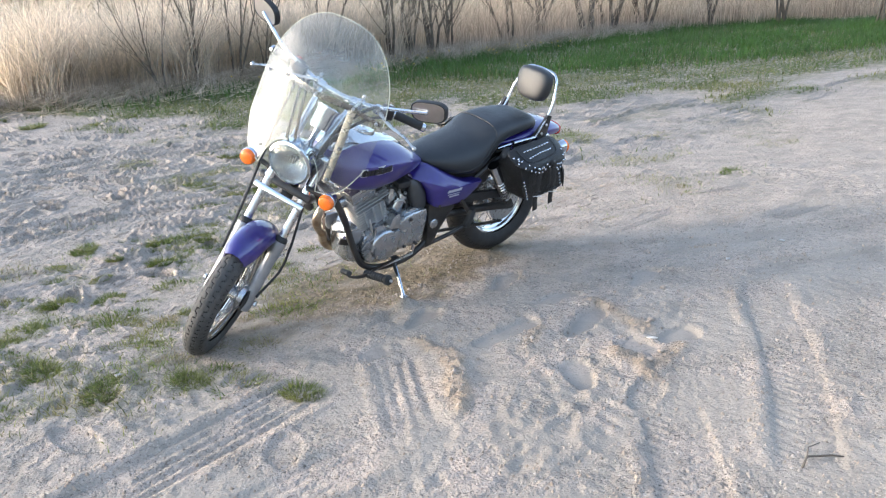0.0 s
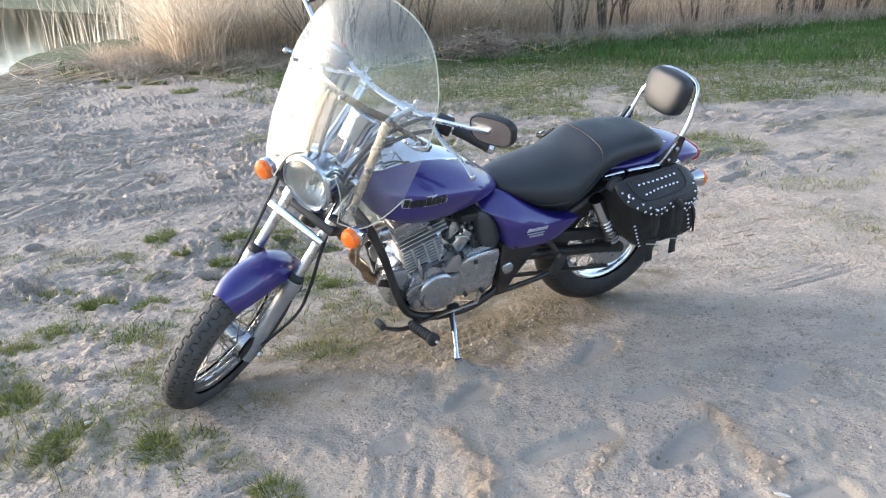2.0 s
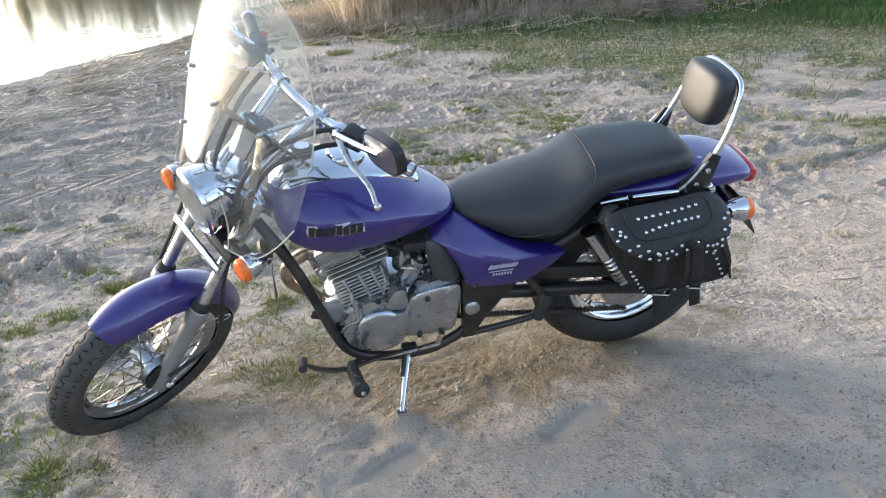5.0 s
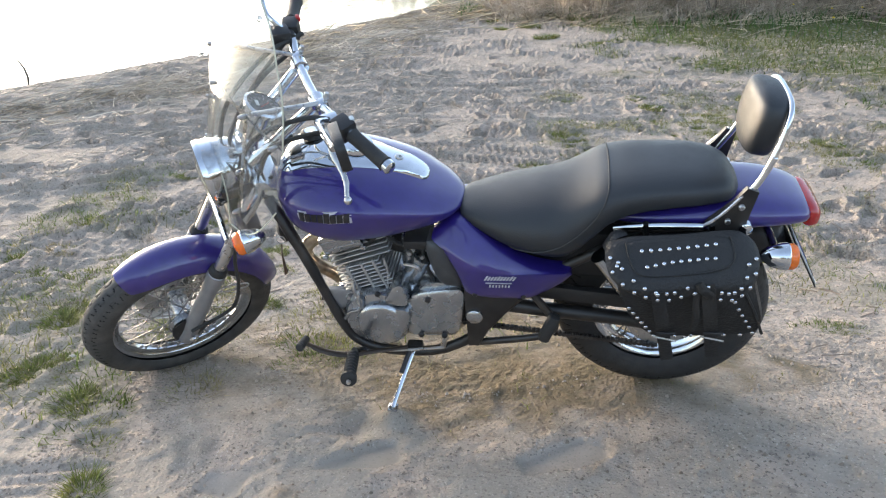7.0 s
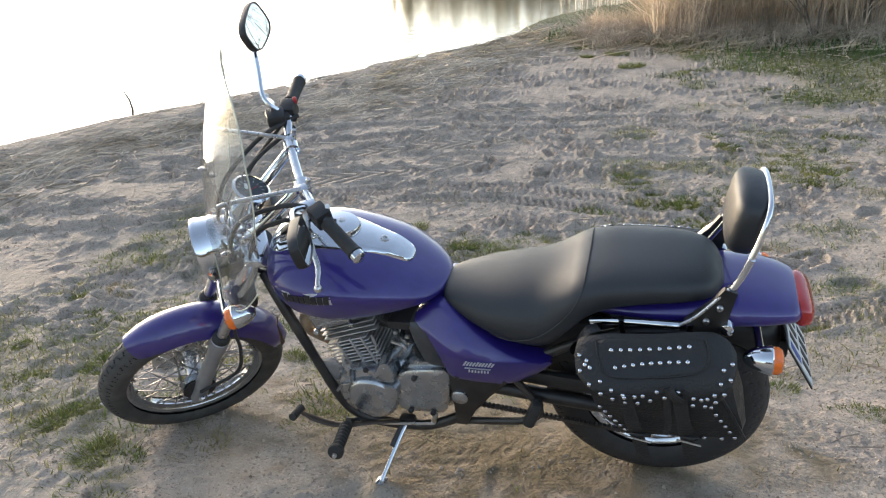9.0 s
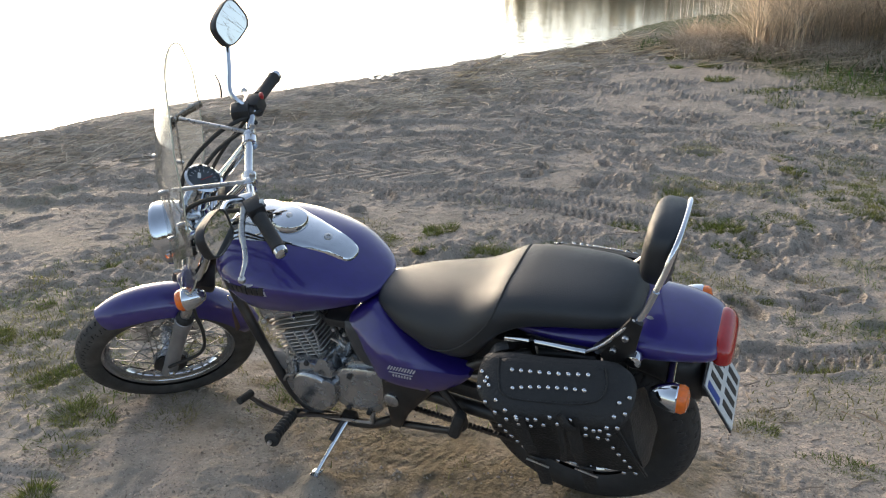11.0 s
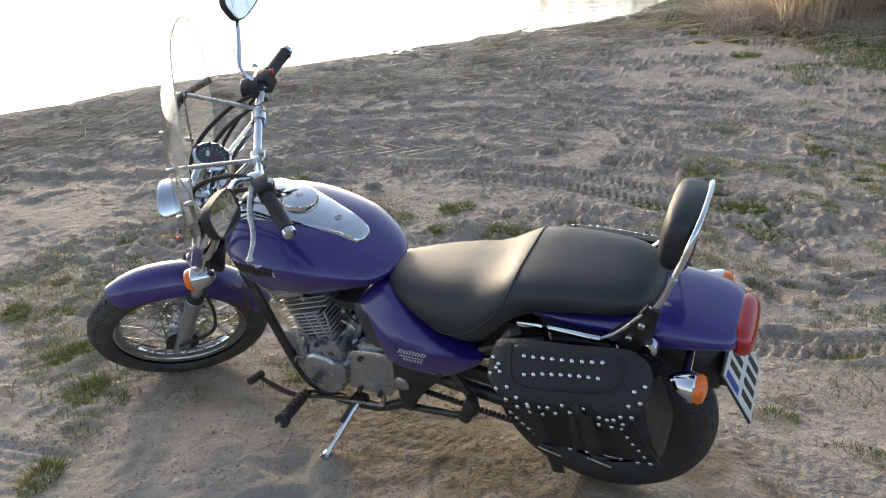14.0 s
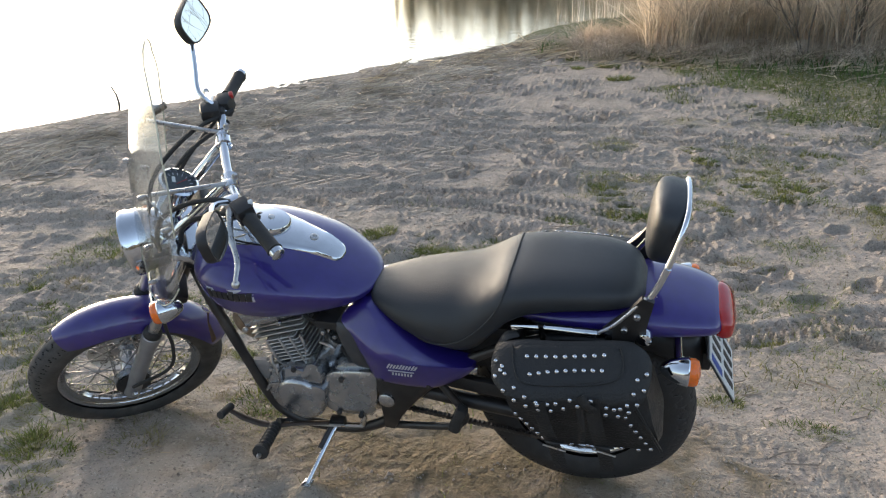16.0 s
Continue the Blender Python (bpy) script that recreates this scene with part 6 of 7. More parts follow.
P("starter_bump", pillow([(-0.088, 0.44), (-0.072, 0.475), (-0.05, 0.512), (-0.02, 0.522), (-0.008, 0.49), (-0.006, 0.43)], -0.150, -0.08, 0.006, 0.018, 4, None, 3), ALLOY, eng)
P("sprocket_cover", pillow([(-0.008, 0.462), (0.03, 0.482), (0.09, 0.493), (0.156, 0.497), (0.147, 0.41), (0.131, 0.325), (0.075, 0.318), (-0.02, 0.318), (-0.024, 0.38)], -0.143, -0.07, 0.002, 0.006, 5, None, 2), ALLOY, eng, "flat alloy sprocket cover")
P("cover_shoulder", pillow([(-0.008, 0.45), (0.03, 0.50), (0.09, 0.512), (0.15, 0.507), (0.152, 0.48), (0.06, 0.47)], -0.118, -0.06, 0.004, 0.014, 4, None, 2), ALLOY, eng, "sloping shoulder above the sprocket cover")
for x, z in ((0.049, 0.464), (-0.098, 0.478), (0.09, 0.328), (0.02, 0.328)):
    P("cover_bolt", knob((x, -0.142, z), (0, -1, 0), 0.009, 0.012, 8), BLACKP, eng)
P("clutch_cover", lathe([(0.10, 0.09), (0.105, 0.12), (0.09, 0.145), (0.05, 0.155), (0.001, 0.156)], (-0.06, 0, 0.38), (0, 1, 0), 32), ALLOY, eng)
CA = Vector((-0.34, 0, 0.94)).normalized()
CB = Vector((-0.125, 0, 0.462))
RC = Matrix.Rotation(math.atan2(CA.x, CA.z), 3, "Y")
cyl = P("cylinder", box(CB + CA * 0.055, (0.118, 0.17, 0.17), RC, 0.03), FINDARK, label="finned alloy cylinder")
for k in range(8):
    P("fin", box(CB + CA * (0.008 + 0.0125 * k), (0.162 - 0.003 * k, 0.222, 0.0046), RC, 0.0018, seg=1), FINS, cyl)
for dx in (-0.035, 0.012, 0.05):
    P("fin_rib", box(CB + CA * 0.05 + RC @ Vector((dx, -0.103, 0)), (0.008, 0.018, 0.1), RC, 0.002), FINS, cyl)
head = P("cylinder_head", box(CB + CA * 0.14, (0.125, 0.15, 0.07), RC, 0.02), ALLOY, cyl, "alloy cylinder head")
for k in range(4):
    P("head_fin", box(CB + CA * (0.113 + 0.0135 * k) + RC @ Vector((0.02, 0, 0)), (0.19, 0.218 - 0.010 * k, 0.0046), RC, 0.0018, seg=1), FINS, cyl)
P("rocker_cover", box(CB + CA * 0.182 + RC @ Vector((-0.012, 0, 0)), (0.125, 0.222, 0.058), RC, 0.008), ALLOY, cyl, "smooth alloy rocker cover")
for k in (-1, 1):
    P("rocker_rib", box(CB + CA * (0.182 + 0.012 * k) + RC @ Vector((-0.012, -0.111, 0)), (0.11, 0.006, 0.006), RC, 0.002), ALLOY, cyl)
for dx in (-0.075, 0.05):
    P("head_bolt", knob(CB + CA * 0.172 + RC @ Vector((dx, -0.108, -0.02)), (0, -1, 0), 0.009, 0.012, 8), STEEL, cyl)
P("exhaust_port", tube([CB + CA * 0.135 + RC @ Vector((-0.06, -0.01, 0)), CB + CA * 0.14 + RC @ Vector((-0.105, 0.0, 0))], 0.034, 16), ALLOY, cyl)
P("oil_line", tube([CB + CA * 0.12 + Vector((0.085, -0.098, 0)), CB + CA * 0.06 + Vector((0.075, -0.104, 0)), CB + Vector((0.045, -0.105, 0.0))], 0.0042, 8, 5), STEEL, cyl)
P("spark_plug_cap", tube([CB + CA * 0.15 + RC @ Vector((0.055, -0.08, 0)), CB + CA * 0.165 + RC @ Vector((0.085, -0.1, 0)), CB + CA * 0.2 + RC @ Vector((0.11, -0.09, 0.0))], 0.0085, 9, 5), RUBBER)
P("carburettor", lathe([(0.02, -0.06), (0.036, -0.055), (0.036, 0.0), (0.028, 0.01), (0.028, 0.05), (0.02, 0.055)], (0.0, -0.04, 0.57), (0.1, -0.2, 1), 22), ALLOY, label="alloy carburettor")
P("intake_boot", tube([(-0.09, -0.02, 0.59), (0.0, -0.03, 0.575), (0.10, -0.02, 0.57)], 0.03, 16, 4), RUBBER)
P("starter_motor", tube([(-0.005, -0.075, 0.50), (0.035, -0.085, 0.575)], 0.03, 18), ALLOY, label="alloy starter motor")
P("coil_box", box((0.04, -0.05, 0.635), (0.11, 0.14, 0.03), None, 0.008), PLASTIC)
for k, pts in enumerate([[(-0.02, -0.08, 0.63), (0.01, -0.10, 0.56), (0.0, -0.095, 0.49)], [(0.03, -0.08, 0.63), (0.045, -0.10, 0.555), (0.06, -0.09, 0.49)], [(-0.10, -0.06, 0.645), (-0.03, -0.09, 0.62), (0.05, -0.09, 0.61)], [(0.07, -0.09, 0.63), (0.075, -0.105, 0.55), (0.09, -0.1, 0.49)]]):
    P("hose", tube(pts, 0.006, 8, 6), RUBBER)
ex = P("exhaust_header", tube([(-0.215, 0.0, 0.585), (-0.285, 0.0, 0.578), (-0.345, 0.01, 0.53), (-0.352, 0.03, 0.46), (-0.30, 0.07, 0.38), (-0.26, 0.11, 0.30), (-0.17, 0.15, 0.235), (0.0, 0.16, 0.22), (0.25, 0.175, 0.25)], 0.021, 16, 6), RUST, label="heat-stained exhaust header pipe")
P("muffler", tube([(0.2, 0.178, 0.245), (0.27, 0.185, 0.25), (0.7, 0.205, 0.30), (1.0, 0.215, 0.335)], [0.024, 0.042, 0.044, 0.03], 20, 5), CHROME, label="chrome muffler")
P("header_flange", lathe([(0.02, -0.006), (0.038, -0.004), (0.038, 0.008), (0.022, 0.012)], (-0.235, 0.015, 0.585), (-1, 0.05, -0.1), 18), RUST, ex)
for z, y in ((0.39, -0.075),):
    P("engine_mount", box((-0.275 + (0.46 - z) * 0.2, y, z), (0.075, 0.010, 0.028), Matrix.Rotation(radians(18), 3, "Y"), 0.004), BLACKP)
for k in range(3):
    P("bracket_bolt", knob((0.0 + 0.035 * k, -0.1, 0.60 - 0.012 * k), (0, -1, 0), 0.008, 0.012, 8), STEEL, eng)
P("choke_lever", tube([(-0.02, -0.10, 0.555), (0.015, -0.115, 0.56), (0.03, -0.115, 0.545)], 0.0045, 8, 4), STEEL, label="steel choke lever")
P("carb_cap", lathe([(0.038, 0), (0.04, 0.008), (0.034, 0.018), (0.02, 0.022), (0.001, 0.023)], (0.01, -0.055, 0.617), (0.05, -0.25, 1), 22), ALLOY)
P("carb_bowl", box((0.0, -0.06, 0.515), (0.05, 0.06, 0.035), None, 0.01), ALLOY)
P("clamp_ring", lathe([(0.031, -0.005), (0.034, -0.005), (0.034, 0.005), (0.031, 0.005)], (0.035, -0.03, 0.573), (1, 0, -0.05), 20, cap=False), STEEL)
P("horn", lathe([(0.02, -0.02), (0.038, -0.012), (0.042, 0.0), (0.03, 0.012), (0.012, 0.016)], (-0.41, 0.02, 0.585), (-1, 0, -0.2), 20), PLASTIC)

# footpegs, shift lever, stand
for sy in (-1, 1):
    P("peg_bracket", tube([(-0.13, 0.105 * sy, 0.235), (-0.18, 0.135 * sy, 0.235), (-0.195, 0.155 * sy, 0.25)], 0.014, 10, 4), BLACKP)
    bm = lathe([(0.012, 0), (0.019, 0.004), (0.019, 0.014)] + [(0.0195 if k % 2 else 0.0165, 0.018 + 0.008 * k) for k in range(13)] + [(0.024, 0.124), (0.024, 0.138), (0.01, 0.142)], (-0.195, 0.17 * sy, 0.252), (0.15, sy * 0.96, 0.22), 16)
    P("footpeg", bm, RUBBER, label="ribbed black rubber footpeg")
P("peg_bolt", knob((-0.172, -0.31, 0.284), (0.15, -0.96, 0.22), 0.007, 0.014, 8), STEEL)
sl = P("shift_lever", tube([(-0.03, -0.135, 0.262), (-0.12, -0.145, 0.25), (-0.22, -0.165, 0.245), (-0.29, -0.175, 0.268), (-0.34, -0.185, 0.31)], [0.009, 0.009, 0.012, 0.012, 0.009], 10, 6, flat=0.5), IRON, label="dark rusty gear shift lever")
P("shift_rubber", tube([(-0.335, -0.172, 0.31), (-0.336, -0.223, 0.325)], 0.0125, 12), RUBBER, sl, "black rubber toe piece")
P("shift_tip", lathe([(0.009, 0), (0.0125, 0.001), (0.0125, 0.005), (0.004, 0.006)], (-0.336, -0.2235, 0.325), (-0.03, -0.95, 0.28), 12), RUBBER, sl)
P("shift_rod", tube([(0.085, -0.135, 0.268), (-0.02, -0.14, 0.256), (-0.16, -0.145, 0.245)], 0.0045, 8), STEEL)
P("shift_arm", box((0.085, -0.13, 0.288), (0.016, 0.014, 0.05), Matrix.Rotation(radians(15), 3, "Y"), 0.005), STEEL)
st = P("side_stand", tube([(-0.012, -0.11, 0.245), (-0.022, -0.15, 0.23), (-0.06, -0.278, 0.148)], [0.0115, 0.009, 0.0075], 12, 3, flat=0.75), CHROME, label="chrome side stand pushed into the sand")
P("stand_spring", tube([(-0.022, -0.125, 0.25), (-0.045, -0.195, 0.21)], 0.008, 10), BLACKP, st)
P("stand_pivot", box((-0.01, -0.115, 0.243), (0.05, 0.03, 0.045), None, 0.008), BLACKP, st)
P("stand_foot", box((-0.0605, -0.279, 0.146), (0.03, 0.035, 0.008), Matrix.Rotation(radians(-10), 3, "X"), 0.003), CHROME, st)
fob = P("key_fob", tube([(-0.385, -0.08, 0.60), (-0.387, -0.09, 0.57), (-0.387, -0.09, 0.5)], [0.004, 0.004, 0.012], 8, flat=0.35), CORK, label="brown leather tag hanging from the frame")
P("fob_ring", lathe([(0.012, -0.001), (0.0145, -0.001), (0.0145, 0.001), (0.012, 0.001)], (-0.385, -0.082, 0.615), (0, 1, 0), 18, cap=False), STEEL, fob)

# saddlebags
STUD = mesh_of(lathe([(0.0055, 0.0), (0.0055, 0.0012), (0.0045, 0.0028), (0.0023, 0.0038), (0.0004, 0.0042)], (0, 0, 0), (0, 0, 1), 10), CHROME, True, "stud")


def stud(parent, p, n_):
    ob = new("stud", STUD)
    ob.parent = parent
    ob.matrix_basis = Matrix.Translation(p) @ Vector(n_).normalized().to_track_quat("Z", "Y").to_matrix().to_4x4()


def bag_face(x, z):
    """How far out the bag's face stands: a sloping lid over a body that draws in below."""
    y = float(np.interp(z, [0.50, 0.56, 0.60, 0.65, 0.69, 0.71, 0.73, 0.751, 0.77, 0.782, 0.79], [-0.30, -0.312, -0.322, -0.334, -0.333, -0.318, -0.294, -0.263, -0.24, -0.222, -0.205]))
    high = min(1.0, max(0.0, (z - 0.60) / 0.06))
    return y - 0.016 * bounds_smooth((0.74 - x) / 0.12) * bounds_smooth((0.74 - z) / 0.04) + high * (0.012 * bounds_smooth((x - 0.68) / 0.2) + 0.035 * min(1.0, abs(x - 0.712) / 0.19) ** 6)


def bag_panel(sy, outline, lift, thick, inner=None, m=3, rows=7):
    """A leather panel that follows the bag's face."""
    def fun(q):
        y = bag_face(q.x, q.z) - lift
        back = y + thick if inner is None else inner - 0.065 * bounds_smooth((q.z - 0.66) / 0.06)
        k = min(1.0, max(0.0, -q.y))
        return Vector((q.x, -sy * (back * (1 - k) + y * k + 0.004 * max(0.0, -q.y - 1) * -1), q.z))
    return pillow(outline, -1.0, 0.0, 0.6, 0.25, rows, fun, m)


LID = [(0.56, 0.758), (0.60, 0.767), (0.70, 0.771), (0.80, 0.776), (0.845, 0.775), (0.877, 0.76), (0.897, 0.735), (0.89, 0.70), (0.868, 0.662), (0.835, 0.643), (0.80, 0.645), (0.772, 0.66), (0.745, 0.668), (0.715, 0.66), (0.685, 0.651), (0.65, 0.655), (0.61, 0.668), (0.57, 0.687), (0.537, 0.705), (0.527, 0.726), (0.533, 0.747)]
BODY = [(0.555, 0.748), (0.70, 0.757), (0.85, 0.763), (0.876, 0.74), (0.894, 0.69), (0.905, 0.64), (0.935, 0.545), (0.926, 0.502), (0.82, 0.483), (0.70, 0.476), (0.66, 0.482), (0.61, 0.536), (0.574, 0.61), (0.556, 0.67), (0.545, 0.72)]


def saddlebag(sy):
    bag = new("saddlebag")
    bag.parent = bike
    tagged(bag, "black leather saddlebag with chrome studs and buckled straps")
    face = lambda x, z, out=0.0: (x, -sy * (bag_face(x, z) - out), z)
    tilt = lambda z: (0, sy, float(np.interp(z, [0.55, 0.66, 0.71, 0.74, 0.79], [-0.25, 0.0, 0.3, 0.8, 1.2])))
    part("bag_body", bag_panel(sy, BODY, -0.026, 0.1, -0.15, 3, 9), LEATHER, bag)
    part("bag_piping", tube([face(x, z, -0.022) for x, z in ((0.862, 0.66), (0.884, 0.62), (0.908, 0.57), (0.932, 0.51))], 0.004, 6, 4), LEATHER, bag)
    lid = part("lid", bag_panel(sy, LID, 0.0, 0.014, None, 3, 9), LEATHER, bag, "curved leather lid edged with studs")
    pan = part("lid_panel", bag_panel(sy, [(0.575, 0.763), (0.70, 0.769), (0.82, 0.774), (0.833, 0.752), (0.828, 0.732), (0.79, 0.722), (0.70, 0.716), (0.61, 0.716), (0.585, 0.735)], 0.006, 0.007, None, 3, 6), LEATHER, bag)
    edge = [(0.577, 0.762), (0.586, 0.737), (0.612, 0.718), (0.70, 0.717), (0.79, 0.723), (0.826, 0.734), (0.831, 0.752), (0.822, 0.773)]
    part("panel_seam", tube([face(x, z, 0.005) for x, z in edge], 0.0025, 6, 6), LEATHER, bag)
    for k in range(9):
        t = k / 8
        x, z = 0.614 + 0.174 * t, 0.751 + 0.012 * t
        stud(pan, face(x, z, 0.008), tilt(z))
        x, z = 0.626 + 0.16 * t, 0.729 + 0.012 * t + 0.003 * math.sin(3 * t)
        stud(pan, face(x, z, 0.008), tilt(z))
    loop = curve_loop(LID, 3)
    c0 = Vector((0.712, 0.73))
    hem = [Vector(q) for q in loop if q[1] < 0.748]
    k0 = max(range(len(hem)), key=lambda k: (hem[k] - hem[k - 1]).length)
    hem = hem[k0:] + hem[:k0]
    for row, (inset, pitch) in enumerate(((0.011, 0.031), (0.03, 0.031))):
        run = 0.006 + 0.012 * row
        for a, b in zip(hem[:-1], hem[1:]):
            d = (b - a).length
            n_ = Vector((-(b - a).y, (b - a).x)).normalized()
            if n_.dot(c0 - a) < 0:
                n_ = -n_
            while run < d:
                p = a + (b - a) * (run / d) + n_ * inset
                if not (0.742 < p.x < 0.775 and p.y < 0.72):
                    stud(lid, face(p.x, p.y, 0.004), tilt(p.y))
                run += pitch
            run -= d
    for x0, z0, x1, z1, n_ in ((0.845, 0.628, 0.908, 0.515, 6), (0.592, 0.612, 0.665, 0.497, 7), (0.72, 0.490, 0.88, 0.505, 5)):
        for k in range(n_):
            t = k / (n_ - 1)
            x, z = x0 + (x1 - x0) * t, z0 + (z1 - z0) * t
            stud(bag, face(x, z, -0.020), tilt(z))
    for x, dx, zt, zb in ((0.65, 0.052, 0.69, 0.44), (0.768, 0.045, 0.70, 0.455)):
        zs = [zt, zt - 0.05, 0.60, 0.525, 0.485, zb]
        line_ = [face(x + dx * (zt - z) / (zt - zb), max(z, 0.505), 0.006 + (0.008 if z < 0.62 else 0.0)) [:2] + (z,) for z in zs]
        s_ = part("strap", tube(line_, 0.0165, 8, 5, flat=0.13, up=(0, 1, 0)), LEATHER, bag, "hanging leather strap")
        q = line_[3]
        part("buckle", tube([(q[0] - 0.026, q[1] + sy * 0.006, q[2] + 0.006), (q[0] + 0.03, q[1] + sy * 0.008, q[2] - 0.004)], 0.0026, 6), STEEL, s_)
        part("strap_loop", tube([(q[0] - 0.02, q[1] + sy * 0.004, q[2] + 0.02), (q[0] + 0.002, q[1] + sy * 0.012, q[2] + 0.026), (q[0] + 0.024, q[1] + sy * 0.004, q[2] + 0.02)], 0.005, 6, 3, flat=0.5), LEATHER, s_)
        stud(bag, face(x, zt - 0.004, 0.009), (0, sy, 0.1))
    q = face(0.75, 0.70, 0.008)
    part("strap", tube([q, (0.745, q[1] + sy * 0.006, 0.655), (0.752, q[1] + sy * 0.008, 0.60), (0.748, q[1] - sy * 0.002, 0.55)], 0.008, 8, 5, flat=0.16, up=(0, 1, 0)), LEATHER, bag, "loose narrow strap end")
    part("strap_tongue", tube([(0.745, q[1] + sy * 0.004, 0.708), (0.76, q[1] + sy * 0.013, 0.69), (0.778, q[1] + sy * 0.012, 0.675)], 0.011, 8, 4, flat=0.3, up=(0, 1, 0)), LEATHER, bag, "worn grey leather strap tongue")
    part("bag_yoke", tube([(0.53, sy * 0.21, 0.715), (0.55, sy * 0.205, 0.748), (0.575, sy * 0.19, 0.75)], 0.018, 8, 4, flat=0.25), LEATHER, bag)
    return bag


saddlebag(-1)
saddlebag(1)
# ---- trees ----
def limb(bm, p, d, length, r, depth, rnd, seg=5):
    """A tapering, wandering limb with side shoots."""
    pts, rad, q = [p.copy()], [r], p.copy()
    dirs = [d.copy()]
    for i in range(seg):
        d = (d + Vector((rnd.gauss(0, 0.12), rnd.gauss(0, 0.12), rnd.gauss(0.05, 0.08)))).normalized()
        q = q + d * length / seg
        pts.append(q.copy())
        dirs.append(d.copy())
        rad.append(r * (1 - 0.75 * (i + 1) / seg))
    tube(pts, rad, 3 if depth > 1 else 4 if depth else 6, bm=bm)
    if depth < 3:
        for _ in range((7, 4, 2)[depth]):
            k = rnd.randint(1, seg)
            out = Vector((rnd.gauss(0, 1), rnd.gauss(0, 1), rnd.uniform(0.2, 1.2))).normalized()
            limb(bm, pts[k], (dirs[k] * 0.8 + out * 0.7).normalized(), length * rnd.uniform(0.3, 0.5), max(rad[k] * 0.55, 0.004), depth + 1, rnd, 4)
    return pts


def sapling(x, y, h, r, seed, label, lean=0.15, stems=1):
    rnd = random.Random(seed)
    root = new("bare_tree")
    root.matrix_basis = pose(x, y, zg(x, y) - 0.05)
    for s in range(stems):
        bm = bmesh.new()
        d = Vector((rnd.gauss(0, lean), rnd.gauss(0, lean), 1)).normalized()
        limb(bm, Vector((rnd.gauss(0, 0.08) * (stems > 1), rnd.gauss(0, 0.08) * (stems > 1), 0)), d, h * rnd.uniform(0.8, 1.1), r, 0, rnd)
        part("trunk", bm, BARK, root)
    return tagged(root, label, "tree", "bare trees at the reeds")


for k, (x, y, h, r, st) in enumerate([
    (2.9, 12.0, 2.6, 0.022, 2), (3.7, 12.1, 3.2, 0.03, 2), (4.6, 12.4, 3.4, 0.03, 3), (5.3, 12.6, 3.0, 0.026, 2), (8.6, 12.7, 4.0, 0.045, 4), (9.4, 12.9, 4.2, 0.05, 4),
    (10.2, 13.0, 4.4, 0.05, 4), (11.0, 13.2, 3.6, 0.04, 3), (13.2, 13.4, 4.0, 0.05, 3), (16.8, 13.6, 6.0, 0.14, 1), (18.3, 14.0, 5.0, 0.09, 3), (20.0, 14.0, 5.0, 0.09, 4),
    (22.0, 12.8, 4.2, 0.06, 4), (23.5, 11.0, 4.0, 0.06, 4), (24.0, 8.0, 4.0, 0.06, 4), (4.2, 13.3, 3.6, 0.03, 3), (7.2, 13.5, 3.8, 0.04, 3), (14.8, 13.9, 4.5, 0.06, 4)]):
    sapling(x, y - 0.55, h, r * 0.75, 40 + k, "slender leafless shrub with thin grey stems in dry reeds", 0.14, st + 1)


def far_wood(name, n, place, h0, h1, label, material):
    """A distant leafless wood: many thin trunks with brush."""
    v, f = [], []
    for _ in range(n):
        x, y = place()
        h = random.uniform(h0, h1)
        z = WATER_Z
        for k in range(7):
            a, e = random.uniform(0, 6.28), random.uniform(0.15, 1.0)
            bx, by, bz = x, y, z + (0 if k == 0 else random.uniform(0.1, 0.6) * h)
            tx, ty, tz = (x, y, z + h) if k == 0 else (x + math.cos(a) * h * 0.25 * e, y + math.sin(a) * h * 0.25 * e, bz + h * random.uniform(0.2, 0.4))
            w = h * (0.018 if k == 0 else 0.05)
            c, s = math.cos(a + 1.57) * w, math.sin(a + 1.57) * w
            i = len(v)
            v += [(bx - c, by - s, bz), (bx + c, by + s, bz), (tx + c * 0.3, ty + s * 0.3, tz), (tx - c * 0.3, ty - s * 0.3, tz)]
            f.append((i, i + 1, i + 2, i + 3))
    return tagged(raw(name, v, f, material), label, "trees", kind="stuff")


def across():
    x = random.uniform(-33, 70)
    return x, 88 + random.uniform(0, 25) + (x + 33) * 0.05


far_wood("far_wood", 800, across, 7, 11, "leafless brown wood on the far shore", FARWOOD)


def behind():
    a = random.uniform(radians(95), radians(205))
    d = random.uniform(24, 50)
    return math.sin(a) * d + 6, math.cos(a) * d - 4


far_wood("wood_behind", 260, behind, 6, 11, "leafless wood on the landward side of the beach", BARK)

